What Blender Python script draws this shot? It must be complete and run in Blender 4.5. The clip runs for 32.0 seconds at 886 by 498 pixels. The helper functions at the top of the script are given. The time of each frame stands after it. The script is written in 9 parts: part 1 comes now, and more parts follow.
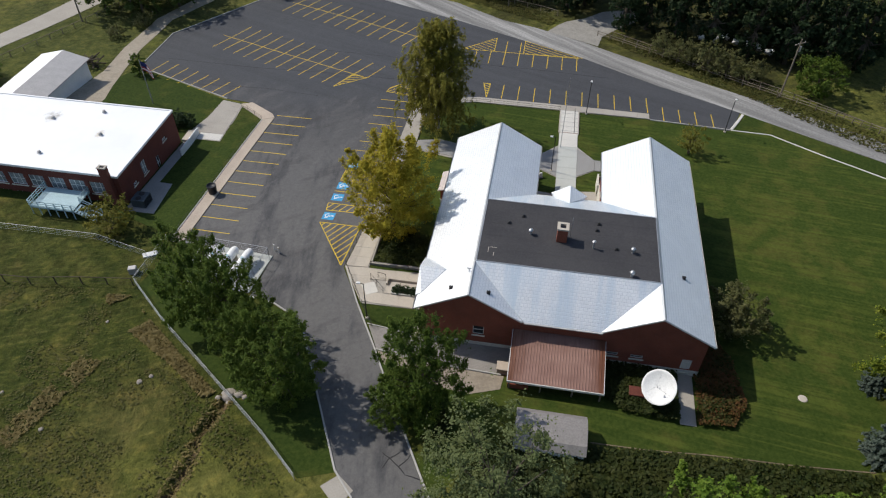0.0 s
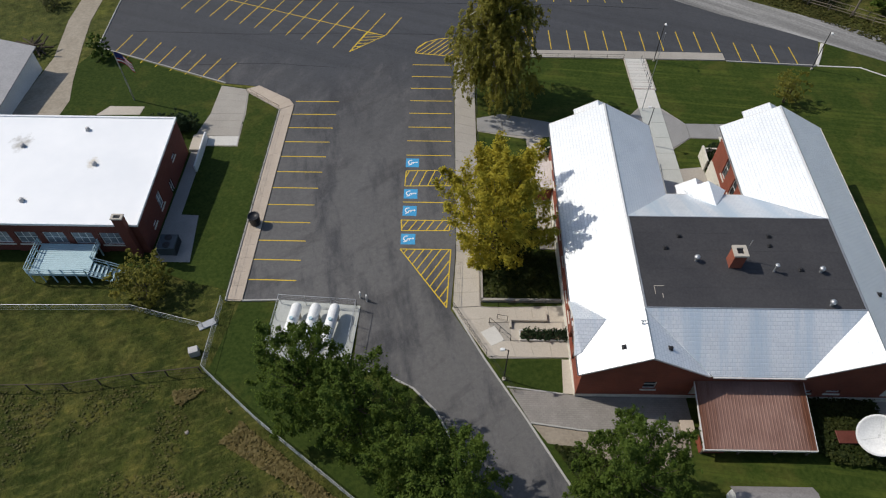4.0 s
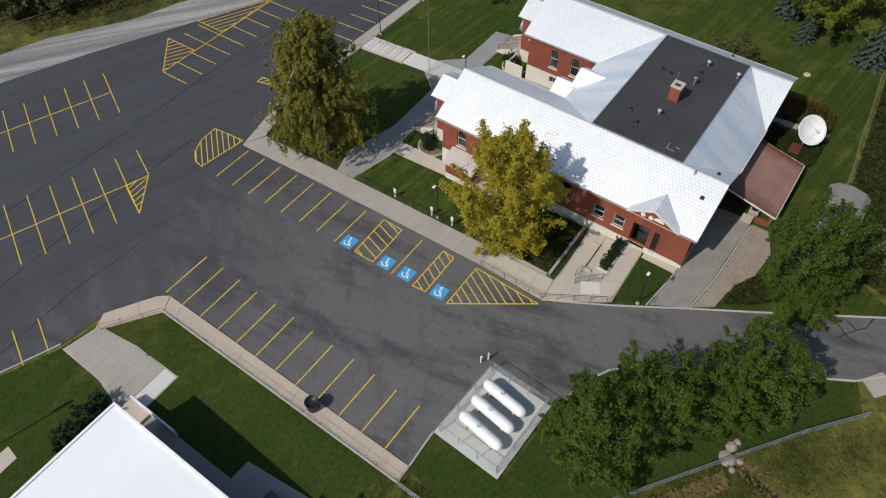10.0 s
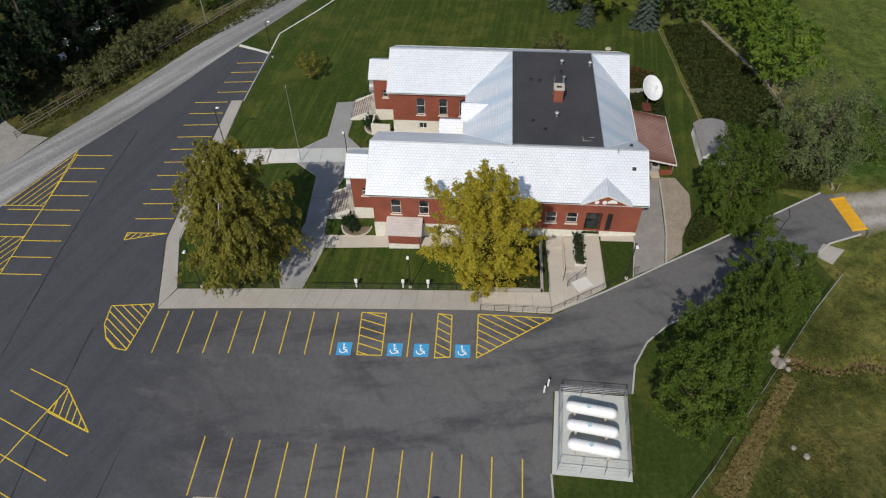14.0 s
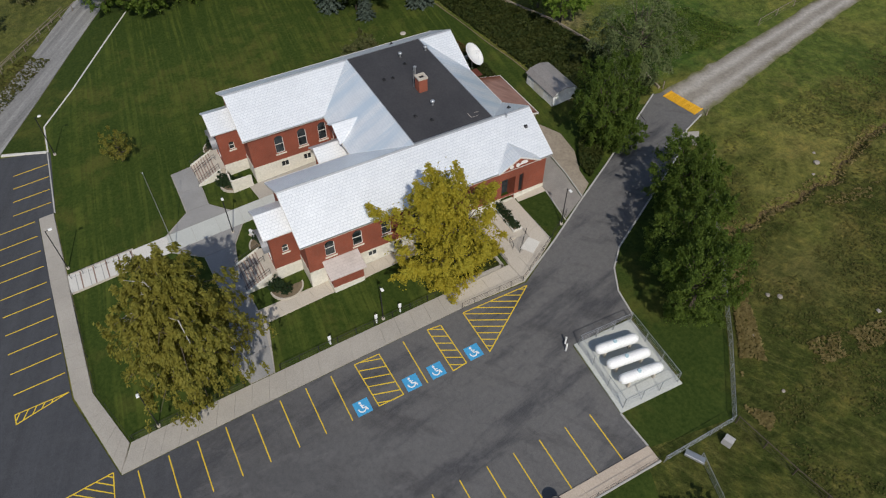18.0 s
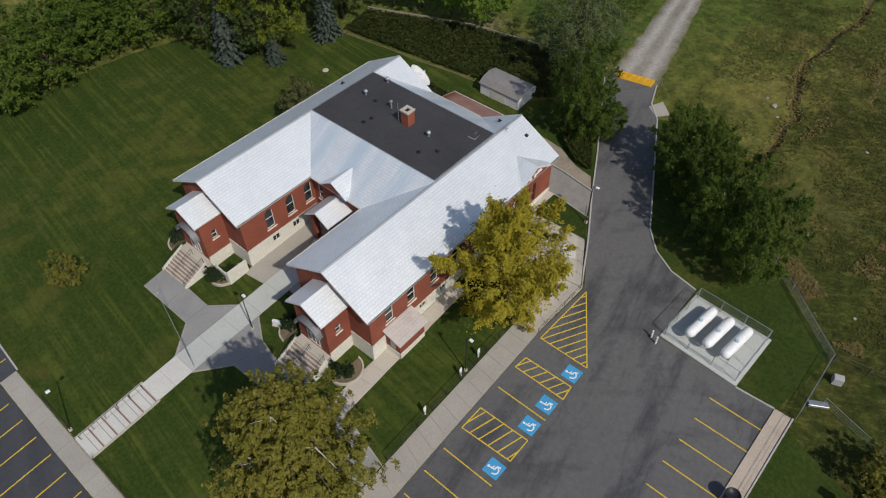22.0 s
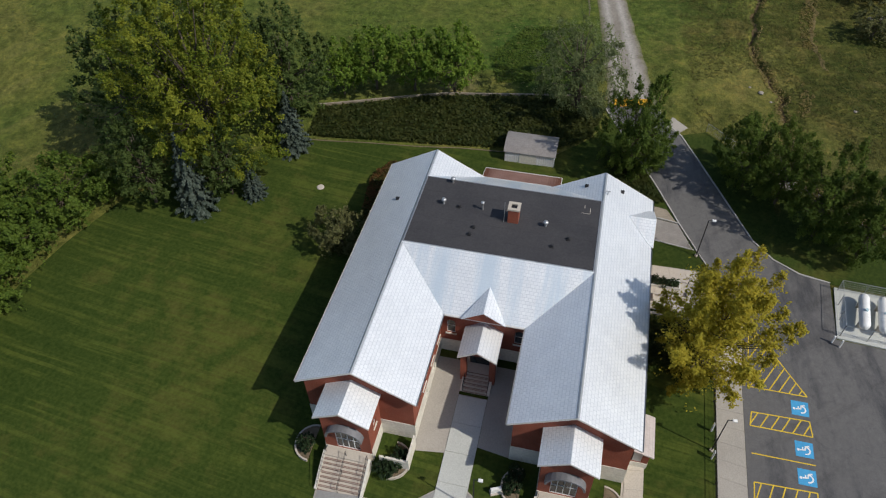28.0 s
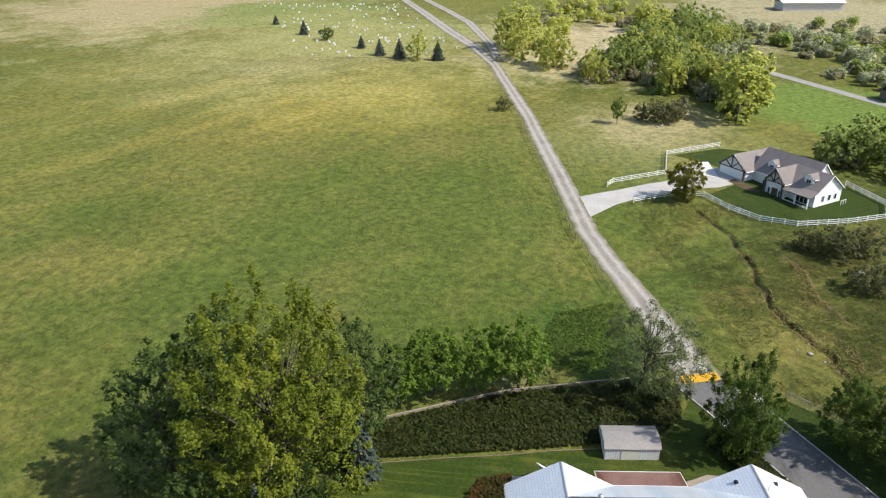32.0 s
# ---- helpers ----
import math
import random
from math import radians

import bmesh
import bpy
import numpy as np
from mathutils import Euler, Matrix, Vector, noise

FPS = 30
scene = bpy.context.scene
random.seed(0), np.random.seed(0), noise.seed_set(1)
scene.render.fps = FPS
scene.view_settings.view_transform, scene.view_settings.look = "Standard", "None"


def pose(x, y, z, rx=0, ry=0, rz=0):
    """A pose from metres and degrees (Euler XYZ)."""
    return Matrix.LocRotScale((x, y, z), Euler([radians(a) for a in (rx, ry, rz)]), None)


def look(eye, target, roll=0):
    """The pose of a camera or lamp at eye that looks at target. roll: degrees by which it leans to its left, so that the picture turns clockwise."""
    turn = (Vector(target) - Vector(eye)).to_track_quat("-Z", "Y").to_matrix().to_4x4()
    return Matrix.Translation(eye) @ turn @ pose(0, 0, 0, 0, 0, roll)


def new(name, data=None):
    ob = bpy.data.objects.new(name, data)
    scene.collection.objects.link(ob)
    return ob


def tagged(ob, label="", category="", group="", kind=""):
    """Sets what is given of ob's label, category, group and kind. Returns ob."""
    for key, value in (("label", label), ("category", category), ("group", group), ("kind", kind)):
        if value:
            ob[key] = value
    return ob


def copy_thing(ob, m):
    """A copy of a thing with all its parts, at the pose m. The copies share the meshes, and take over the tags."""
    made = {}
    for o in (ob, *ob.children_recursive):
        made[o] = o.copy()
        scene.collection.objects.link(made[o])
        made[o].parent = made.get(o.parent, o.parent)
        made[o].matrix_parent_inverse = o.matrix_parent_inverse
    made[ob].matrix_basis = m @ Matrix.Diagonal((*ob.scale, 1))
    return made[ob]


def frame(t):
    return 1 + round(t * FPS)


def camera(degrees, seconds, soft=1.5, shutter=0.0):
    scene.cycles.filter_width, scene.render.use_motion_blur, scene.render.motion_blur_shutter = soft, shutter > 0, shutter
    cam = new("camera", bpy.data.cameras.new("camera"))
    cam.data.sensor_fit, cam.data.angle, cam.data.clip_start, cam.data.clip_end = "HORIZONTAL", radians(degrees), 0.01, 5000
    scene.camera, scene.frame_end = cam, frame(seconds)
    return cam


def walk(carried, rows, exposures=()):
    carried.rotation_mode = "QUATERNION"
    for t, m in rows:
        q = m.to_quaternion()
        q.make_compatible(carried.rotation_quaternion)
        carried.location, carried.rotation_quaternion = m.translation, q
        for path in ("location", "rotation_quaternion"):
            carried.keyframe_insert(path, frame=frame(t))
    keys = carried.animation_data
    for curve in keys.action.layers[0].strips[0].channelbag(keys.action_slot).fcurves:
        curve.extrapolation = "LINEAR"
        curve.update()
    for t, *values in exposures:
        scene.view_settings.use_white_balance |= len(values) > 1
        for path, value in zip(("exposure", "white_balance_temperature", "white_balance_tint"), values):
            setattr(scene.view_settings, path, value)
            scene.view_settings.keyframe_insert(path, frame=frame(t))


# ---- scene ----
cam = camera(65.59, 32.0, 1.18)
# seconds, x, y, z, tilt, roll, heading of the drone camera
ROWS = [
    (0.0, -1.90, -2.03, 60.86, 46.18, -0.38, 9.65),
    (0.5, -3.21, 1.56, 60.89, 46.21, -0.29, 7.71),
    (1.0, -5.14, 4.56, 61.04, 46.22, -0.28, 5.03),
    (1.5, -7.70, 7.24, 61.12, 46.20, -0.26, 2.50),
    (2.0, -10.70, 9.62, 61.09, 46.16, -0.31, 1.07),
    (2.5, -13.93, 11.75, 60.92, 46.11, -0.34, 0.70),
    (3.0, -17.39, 13.53, 60.52, 43.56, -0.46, 0.60),
    (3.5, -20.87, 15.41, 60.29, 38.94, -0.53, 0.68),
    (4.0, -24.40, 17.33, 60.11, 37.16, -0.45, 0.66),
    (4.5, -28.02, 18.92, 59.85, 37.17, -0.34, 0.00),
    (6.5, -42.18, 25.13, 59.27, 37.46, -0.19, -21.71),
    (7.0, -45.39, 26.91, 59.17, 37.49, -0.14, -27.78),
    (7.5, -48.57, 28.85, 58.94, 37.59, -0.18, -33.61),
    (8.0, -51.51, 30.95, 58.82, 37.65, -0.19, -38.39),
    (8.5, -54.16, 33.16, 58.84, 37.68, -0.09, -42.76),
    (9.0, -56.72, 35.59, 58.89, 37.73, -0.13, -46.77),
    (9.5, -58.92, 38.05, 59.03, 37.75, -0.05, -50.69),
    (10.0, -60.89, 40.60, 59.16, 37.77, 0.01, -54.53),
    (10.5, -62.63, 43.29, 59.27, 37.80, 0.06, -58.16),
    (11.0, -64.07, 46.12, 59.46, 37.95, 0.05, -61.25),
    (11.5, -65.15, 48.91, 59.53, 40.59, 0.20, -63.70),
    (12.0, -66.29, 51.51, 59.38, 42.35, 0.30, -65.69),
    (12.5, -66.98, 54.20, 59.36, 42.30, 0.49, -70.81),
    (13.0, -67.60, 57.16, 59.38, 42.25, 0.52, -77.22),
    (13.5, -67.91, 60.07, 59.50, 42.12, 0.56, -82.55),
    (15.5, -66.93, 72.22, 59.73, 41.69, 0.12, -96.51),
    (16.0, -66.13, 75.11, 59.74, 41.60, 0.05, -102.43),
    (16.5, -65.22, 77.86, 59.65, 41.65, 0.00, -106.19),
    (17.0, -64.11, 80.43, 59.45, 41.73, 0.11, -111.92),
    (17.5, -62.73, 83.06, 59.31, 41.80, 0.03, -116.01),
    (18.0, -61.15, 85.44, 59.20, 41.81, 0.08, -118.41),
    (18.5, -59.43, 87.68, 58.99, 41.88, 0.15, -121.15),
    (19.0, -57.51, 89.95, 58.77, 42.00, 0.16, -126.79),
    (19.5, -55.32, 91.92, 58.70, 41.96, 0.23, -132.32),
    (20.0, -52.98, 93.93, 58.54, 42.07, 0.22, -136.19),
    (20.5, -50.54, 95.63, 58.44, 42.09, 0.26, -136.66),
    (21.0, -48.03, 97.17, 58.33, 42.19, 0.32, -136.94),
    (21.5, -45.40, 98.56, 58.30, 42.21, 0.36, -138.03),
    (22.0, -42.74, 99.82, 58.25, 42.28, 0.43, -139.40),
    (22.5, -39.91, 101.01, 58.29, 42.30, 0.46, -140.76),
    (23.0, -36.97, 102.13, 58.30, 42.33, 0.48, -142.46),
    (23.5, -33.89, 103.10, 58.41, 42.28, 0.54, -145.22),
    (24.0, -30.70, 103.99, 58.54, 42.20, 0.57, -148.37),
    (24.5, -27.47, 104.83, 58.60, 42.19, 0.60, -151.39),
    (26.5, -14.06, 106.54, 59.10, 40.55, 0.78, -161.61),
    (27.0, -10.59, 106.55, 59.30, 40.99, 0.78, -163.42),
    (27.5, -7.12, 106.41, 59.32, 42.12, 0.84, -164.99),
    (28.0, -3.66, 106.07, 59.41, 43.70, 0.86, -166.52),
    (28.5, -0.24, 105.70, 59.46, 46.02, 0.86, -168.07),
    (29.0, 3.16, 105.24, 59.46, 48.36, 0.84, -169.67),
    (29.5, 6.56, 104.59, 59.56, 50.73, 0.79, -171.26),
    (30.0, 9.90, 103.87, 59.53, 53.66, 0.75, -172.78),
    (30.5, 13.19, 103.04, 59.59, 56.52, 0.72, -174.29),
    (31.0, 16.40, 102.13, 59.56, 59.42, 0.70, -175.76),
    (31.5, 19.57, 101.14, 59.45, 62.35, 0.58, -177.08),
    (32.0, 22.70, 100.04, 59.31, 65.22, 0.42, -178.37),
]
EXPOSURES = [(0.0, 0.15), (4.0, -0.05), (7.0, -0.13), (9.0, -0.07), (16.0, 0.0), (20.0, -0.15), (23.0, -0.15), (27.0, -0.08), (28.0, 0.0), (29.0, 0.13), (30.0, 0.36), (31.0, 0.7), (32.0, 0.9)]
walk(cam, [(t, pose(*p)) for t, *p in ROWS], EXPOSURES)

# ---- light ----
world = bpy.data.worlds.new("sky")
scene.world = world
world.use_nodes = True
SUN_EL, SUN_DIR = radians(45), Vector((-0.954, 0.30, 0)).normalized()
sky = world.node_tree.nodes.new("ShaderNodeTexSky")
sky.sky_type = 'NISHITA'
sky.sun_disc = False
sky.sun_elevation = SUN_EL
sky.sun_rotation = math.atan2(SUN_DIR.x, SUN_DIR.y) % (2 * math.pi)
back = world.node_tree.nodes["Background"]
back.inputs[1].default_value = 0.115
world.node_tree.links.new(sky.outputs[0], back.inputs[0])
sun_data = bpy.data.lights.new("sun", 'SUN')
sun_data.energy, sun_data.angle, sun_data.color = 3.55, radians(0.6), (1.0, 0.945, 0.86)
sun = new("sun", sun_data)
sun.matrix_world = look(SUN_DIR * 100 * math.cos(SUN_EL) + Vector((0, 0, 100 * math.sin(SUN_EL))), (0, 0, 0))


# ---- materials ----
class Nodes:
    def __init__(self, name):
        self.m = bpy.data.materials.new(name)
        self.m.use_nodes = True
        self.t = self.m.node_tree
        self.b = self.t.nodes["Principled BSDF"]
        self.pos = self.t.nodes.new("ShaderNodeNewGeometry")

    def n(self, kind, **kw):
        node = self.t.nodes.new(kind)
        for k, v in kw.items():
            node.inputs[k].default_value = v
        return node

    def link(self, a, b):
        self.t.links.new(a, b)

    def noise(self, scale, detail=4.0, rough=0.6, vec=None):
        node = self.n("ShaderNodeTexNoise", Scale=scale, Detail=detail, Roughness=rough)
        self.link(vec or self.pos.outputs["Position"], node.inputs["Vector"])
        return node.outputs["Fac"]

    def ramp(self, fac, stops):
        node = self.t.nodes.new("ShaderNodeValToRGB")
        el = node.color_ramp.elements
        while len(el) < len(stops):
            el.new(0.5)
        for e, (p, c) in zip(el, stops):
            e.position, e.color = p, (*c, 1) if len(c) == 3 else c
        self.link(fac, node.inputs["Fac"])
        return node.outputs["Color"]

    def mix(self, fac, a, b, mode='MIX'):
        node = self.t.nodes.new("ShaderNodeMix")
        node.data_type, node.blend_type = 'RGBA', mode
        for sock, v in ((node.inputs[0], fac), (node.inputs[6], a), (node.inputs[7], b)):
            if hasattr(v, "is_output"):
                self.link(v, sock)
            else:
                sock.default_value = v if isinstance(v, float) else (*v, 1)
        return node.outputs[2]

    def math(self, op, a, b=0.0):
        node = self.t.nodes.new("ShaderNodeMath")
        node.operation = op
        for sock, v in ((node.inputs[0], a), (node.inputs[1], b)):
            if hasattr(v, "is_output"):
                self.link(v, sock)
            else:
                sock.default_value = v
        return node.outputs[0]

    def axes(self, u, v, su=1.0, sv=1.0, w=None):
        sep = self.t.nodes.new("ShaderNodeSeparateXYZ")
        self.link(self.pos.outputs["Position"], sep.inputs[0])
        com = self.t.nodes.new("ShaderNodeCombineXYZ")
        self.link(self.math('MULTIPLY', sep.outputs[u], su), com.inputs[0])
        self.link(self.math('MULTIPLY', sep.outputs[v], sv), com.inputs[1])
        return com.outputs[0]

    def turned(self, degrees, su=1.0, sv=1.0):
        """Ground coordinates turned about z and stretched."""
        sep = self.t.nodes.new("ShaderNodeSeparateXYZ")
        self.link(self.pos.outputs["Position"], sep.inputs[0])
        c, w = math.cos(radians(degrees)), math.sin(radians(degrees))
        com = self.t.nodes.new("ShaderNodeCombineXYZ")
        self.link(self.math('ADD', self.math('MULTIPLY', sep.outputs[0], c * su), self.math('MULTIPLY', sep.outputs[1], w * su)), com.inputs[0])
        self.link(self.math('ADD', self.math('MULTIPLY', sep.outputs[0], -w * sv), self.math('MULTIPLY', sep.outputs[1], c * sv)), com.inputs[1])
        return com.outputs[0]

    def bump(self, height, strength, dist):
        node = self.n("ShaderNodeBump", Strength=strength, Distance=dist)
        self.link(height, node.inputs["Height"])
        self.link(node.outputs[0], self.b.inputs["Normal"])

    def done(self, color, rough=0.8, metal=0.0, spec=None):
        metal = metal + 0.0
        for sock, v in ((self.b.inputs["Base Color"], color), (self.b.inputs["Roughness"], rough), (self.b.inputs["Metallic"], metal)):
            if hasattr(v, "is_output"):
                self.link(v, sock)
            else:
                sock.default_value = v if isinstance(v, float) else (*v, 1)
        if spec is not None:
            self.b.inputs["Specular IOR Level"].default_value = spec
        return self.m


def surface(name, c1, c2, big=0.15, fine=6.0, rough=0.85, metal=0.0, bump=0.3, dist=0.02, spread=0.25, spec=0.3):
    """A surface with colour drift at two scales and fine relief."""
    k = Nodes(name)
    a = k.noise(big, 5.0)
    f = k.noise(fine, 4.0, 0.7)
    col = k.ramp(a, [(0.5 - spread, c1), (0.5 + spread, c2)])
    col = k.mix(0.35, col, k.ramp(f, [(0.25, tuple(x * 0.55 for x in c1)), (0.75, tuple(min(1, x * 1.35) for x in c2))]))
    k.bump(f, bump, dist)
    return k.done(col, rough, metal, spec)


def lawn_material(name, tint=1.0, stripes=0.72):
    k = Nodes(name)
    fine, mid, big = k.noise(2.6, 5.0, 0.7), k.noise(0.30, 5.0, 0.65), k.noise(0.045, 4.0)
    wobble = k.noise(0.05, 2.0)
    sep = k.t.nodes.new("ShaderNodeSeparateXYZ")
    k.link(k.pos.outputs["Position"], sep.inputs[0])
    skew = k.math('ADD', sep.outputs[1], k.math('MULTIPLY', sep.outputs[0], 0.12))
    com = k.t.nodes.new("ShaderNodeCombineXYZ")
    k.link(k.math('ADD', k.math('MULTIPLY', skew, 1.25), k.math('MULTIPLY', wobble, 1.2)), com.inputs[0])
    k.link(k.math('MULTIPLY', sep.outputs[0], 0.025), com.inputs[1])
    line = k.noise(1.0, 3.0, 0.65, com.outputs[0])
    green = k.ramp(big, [(0.3, (0.020 * tint, 0.039 * tint, 0.005)), (0.7, (0.034 * tint, 0.055 * tint, 0.008))])
    dry = k.ramp(k.math('MULTIPLY', mid, big), [(0.25, (0, 0, 0)), (0.36, (0.7, 0.7, 0.7))])
    col = k.mix(dry, green, (0.105, 0.092, 0.021))
    stripe = k.math('MULTIPLY', k.ramp(line, [(0.47, (0, 0, 0)), (0.60, (stripes,) * 3)]), k.ramp(mid, [(0.38, (0.1, 0.1, 0.1)), (0.6, (1, 1, 1))]))
    col = k.mix(stripe, col, (0.098, 0.118, 0.019))
    col = k.mix(0.42, col, k.ramp(fine, [(0.3, (0.009, 0.022, 0.004)), (0.75, (0.082, 0.104, 0.022))]))
    k.bump(fine, 0.6, 0.08)
    return k.done(col, 0.95, 0.0, 0.1)


def meadow_material(name):
    k = Nodes(name)
    fine, tuss, mid, big, huge = k.noise(1.7, 5.0, 0.75), k.noise(0.62, 5.0, 0.7), k.noise(0.15, 5.0, 0.65), k.noise(0.035, 5.0, 0.62), k.noise(0.010, 4.0)
    col = k.ramp(big, [(0.30, (0.046, 0.074, 0.015)), (0.5, (0.078, 0.092, 0.020)), (0.70, (0.122, 0.112, 0.033))])
    col = k.mix(k.ramp(huge, [(0.38, (0, 0, 0)), (0.62, (0.5, 0.5, 0.5))]), col, (0.140, 0.148, 0.033))
    swath = k.noise(1.0, 5.0, 0.62, k.turned(56, 0.011, 0.05))
    ruts = k.noise(1.0, 4.0, 0.6, k.turned(50, 0.03, 0.26))
    col = k.mix(k.ramp(ruts, [(0.52, (0, 0, 0)), (0.74, (0.4, 0.4, 0.4))]), col, (0.20, 0.17, 0.062))

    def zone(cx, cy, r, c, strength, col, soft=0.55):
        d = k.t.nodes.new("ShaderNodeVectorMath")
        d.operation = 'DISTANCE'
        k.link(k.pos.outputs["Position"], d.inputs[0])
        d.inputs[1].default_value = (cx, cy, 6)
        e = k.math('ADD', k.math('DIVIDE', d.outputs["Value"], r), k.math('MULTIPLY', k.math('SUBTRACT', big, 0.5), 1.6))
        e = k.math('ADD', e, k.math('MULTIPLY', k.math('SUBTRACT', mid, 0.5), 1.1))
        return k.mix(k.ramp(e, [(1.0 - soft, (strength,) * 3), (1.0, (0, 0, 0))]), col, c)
    up = zone(85, -125, 105, (1, 1, 1), 1.0, (0.22, 0.22, 0.22), 0.7)
    col = k.mix(k.math('MULTIPLY', up, k.ramp(swath, [(0.44, (0, 0, 0)), (0.66, (0.8, 0.8, 0.8))])), col, (0.235, 0.195, 0.052))
    col = zone(-84, 12, 66, (0.031, 0.041, 0.010), 0.92, col)
    wild = k.noise(0.11, 6.0, 0.72)
    near = zone(-55, 8, 72, (1, 1, 1), 1.0, (0, 0, 0))
    col = k.mix(k.math('MULTIPLY', near, k.ramp(wild, [(0.52, (0, 0, 0)), (0.62, (0.85, 0.85, 0.85))])), col, (0.150, 0.118, 0.038))
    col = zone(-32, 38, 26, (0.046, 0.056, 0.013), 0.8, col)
    col = zone(-66, 49, 27, (0.028, 0.039, 0.010), 0.95, col)
    col = zone(-70, 200, 120, (0.060, 0.062, 0.024), 0.8, col)
    col = zone(90, 150, 75, (0.058, 0.066, 0.020), 0.8, col)
    # Ground under the woods across the road: the trees' shade painted in.
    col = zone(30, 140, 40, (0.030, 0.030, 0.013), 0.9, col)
    col = zone(-100, 100, 30, (0.058, 0.068, 0.020), 0.8, col)
    # Woods shade behind the gravel turn-off, darkened into the ground colour.
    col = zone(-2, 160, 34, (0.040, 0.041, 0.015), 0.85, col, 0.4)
    col = zone(-34, -210, 78, (0.37, 0.31, 0.20), 0.92, col)
    col = zone(-92, -112, 30, (0.115, 0.165, 0.035), 0.85, col, 0.3)
    col = zone(-26, -84, 42, (0.25, 0.235, 0.10), 0.6, col, 0.8)
    col = zone(-30, -95, 24, (0.32, 0.27, 0.15), 0.6, col)
    col = zone(-86, -98, 24, (0.115, 0.165, 0.035), 0.85, col, 0.3)
    col = zone(200, -330, 135, (0.31, 0.26, 0.15), 0.85, col)
    col = zone(72, -235, 62, (0.135, 0.170, 0.048), 0.85, col, 0.25)
    col = zone(118, -300, 62, (0.135, 0.170, 0.048), 0.85, col, 0.25)
    col = zone(92, -168, 30, (0.22, 0.205, 0.11), 0.55, col)
    col = zone(-165, -300, 95, (0.32, 0.28, 0.18), 0.8, col)
    col = zone(52, -128, 60, (0.33, 0.275, 0.06), 0.45, col, 0.9)
    # Far pasture made paler: distance haze put into the ground colour.
    col = zone(80, -215, 125, (0.27, 0.25, 0.105), 0.7, col, 0.8)
    col = zone(36, -22, 74, (0.058, 0.094, 0.017), 0.62, col, 0.6)
    col = zone(10, 37, 6, (0.15, 0.135, 0.04), 0.4, col)
    col = zone(-39, 29, 8, (0.20, 0.165, 0.07), 0.5, col)
    col = zone(15, 22, 5, (0.23, 0.18, 0.11), 0.7, col)
    col = zone(4, 15, 11, (0.034, 0.072, 0.012), 0.8, col, 0.35)
    col = k.mix(1.0, col, (1.1, 1.1, 1.1), 'MULTIPLY')
    col = k.mix(zone(-66, 24, 54, (1, 1, 1), 0.75, (0, 0, 0), 0.4), col, k.ramp(k.noise(0.24, 7.0, 0.72), [(0.36, (0.023, 0.036, 0.007)), (0.48, (0.042, 0.052, 0.011)), (0.58, (0.068, 0.068, 0.017)), (0.70, (0.130, 0.105, 0.037))]))
    blade = k.noise(1.0, 6.0, 0.72, k.turned(24, 0.55, 1.7))
    wild = zone(-62, 18, 62, (0.8, 0.8, 0.8), 1.0, (0.42, 0.42, 0.42), 0.4)
    col = k.mix(k.math('MULTIPLY', wild, k.ramp(blade, [(0.50, (0, 0, 0)), (0.68, (0.85, 0.85, 0.85))])), col, (0.128, 0.124, 0.036))
    col = k.mix(0.75, col, k.ramp(tuss, [(0.34, (0.48, 0.52, 0.45)), (0.5, (1.0, 1.0, 1.0)), (0.68, (1.7, 1.5, 1.35))]), 'MULTIPLY')
    col = k.mix(0.6, col, k.ramp(fine, [(0.34, (0.5, 0.55, 0.5)), (0.5, (1.0, 1.0, 1.0)), (0.7, (1.35, 1.3, 1.2))]), 'MULTIPLY')
    k.bump(k.math('ADD', fine, tuss), 0.9, 0.3)
    return k.done(col, 0.95, 0.0, 0.08)


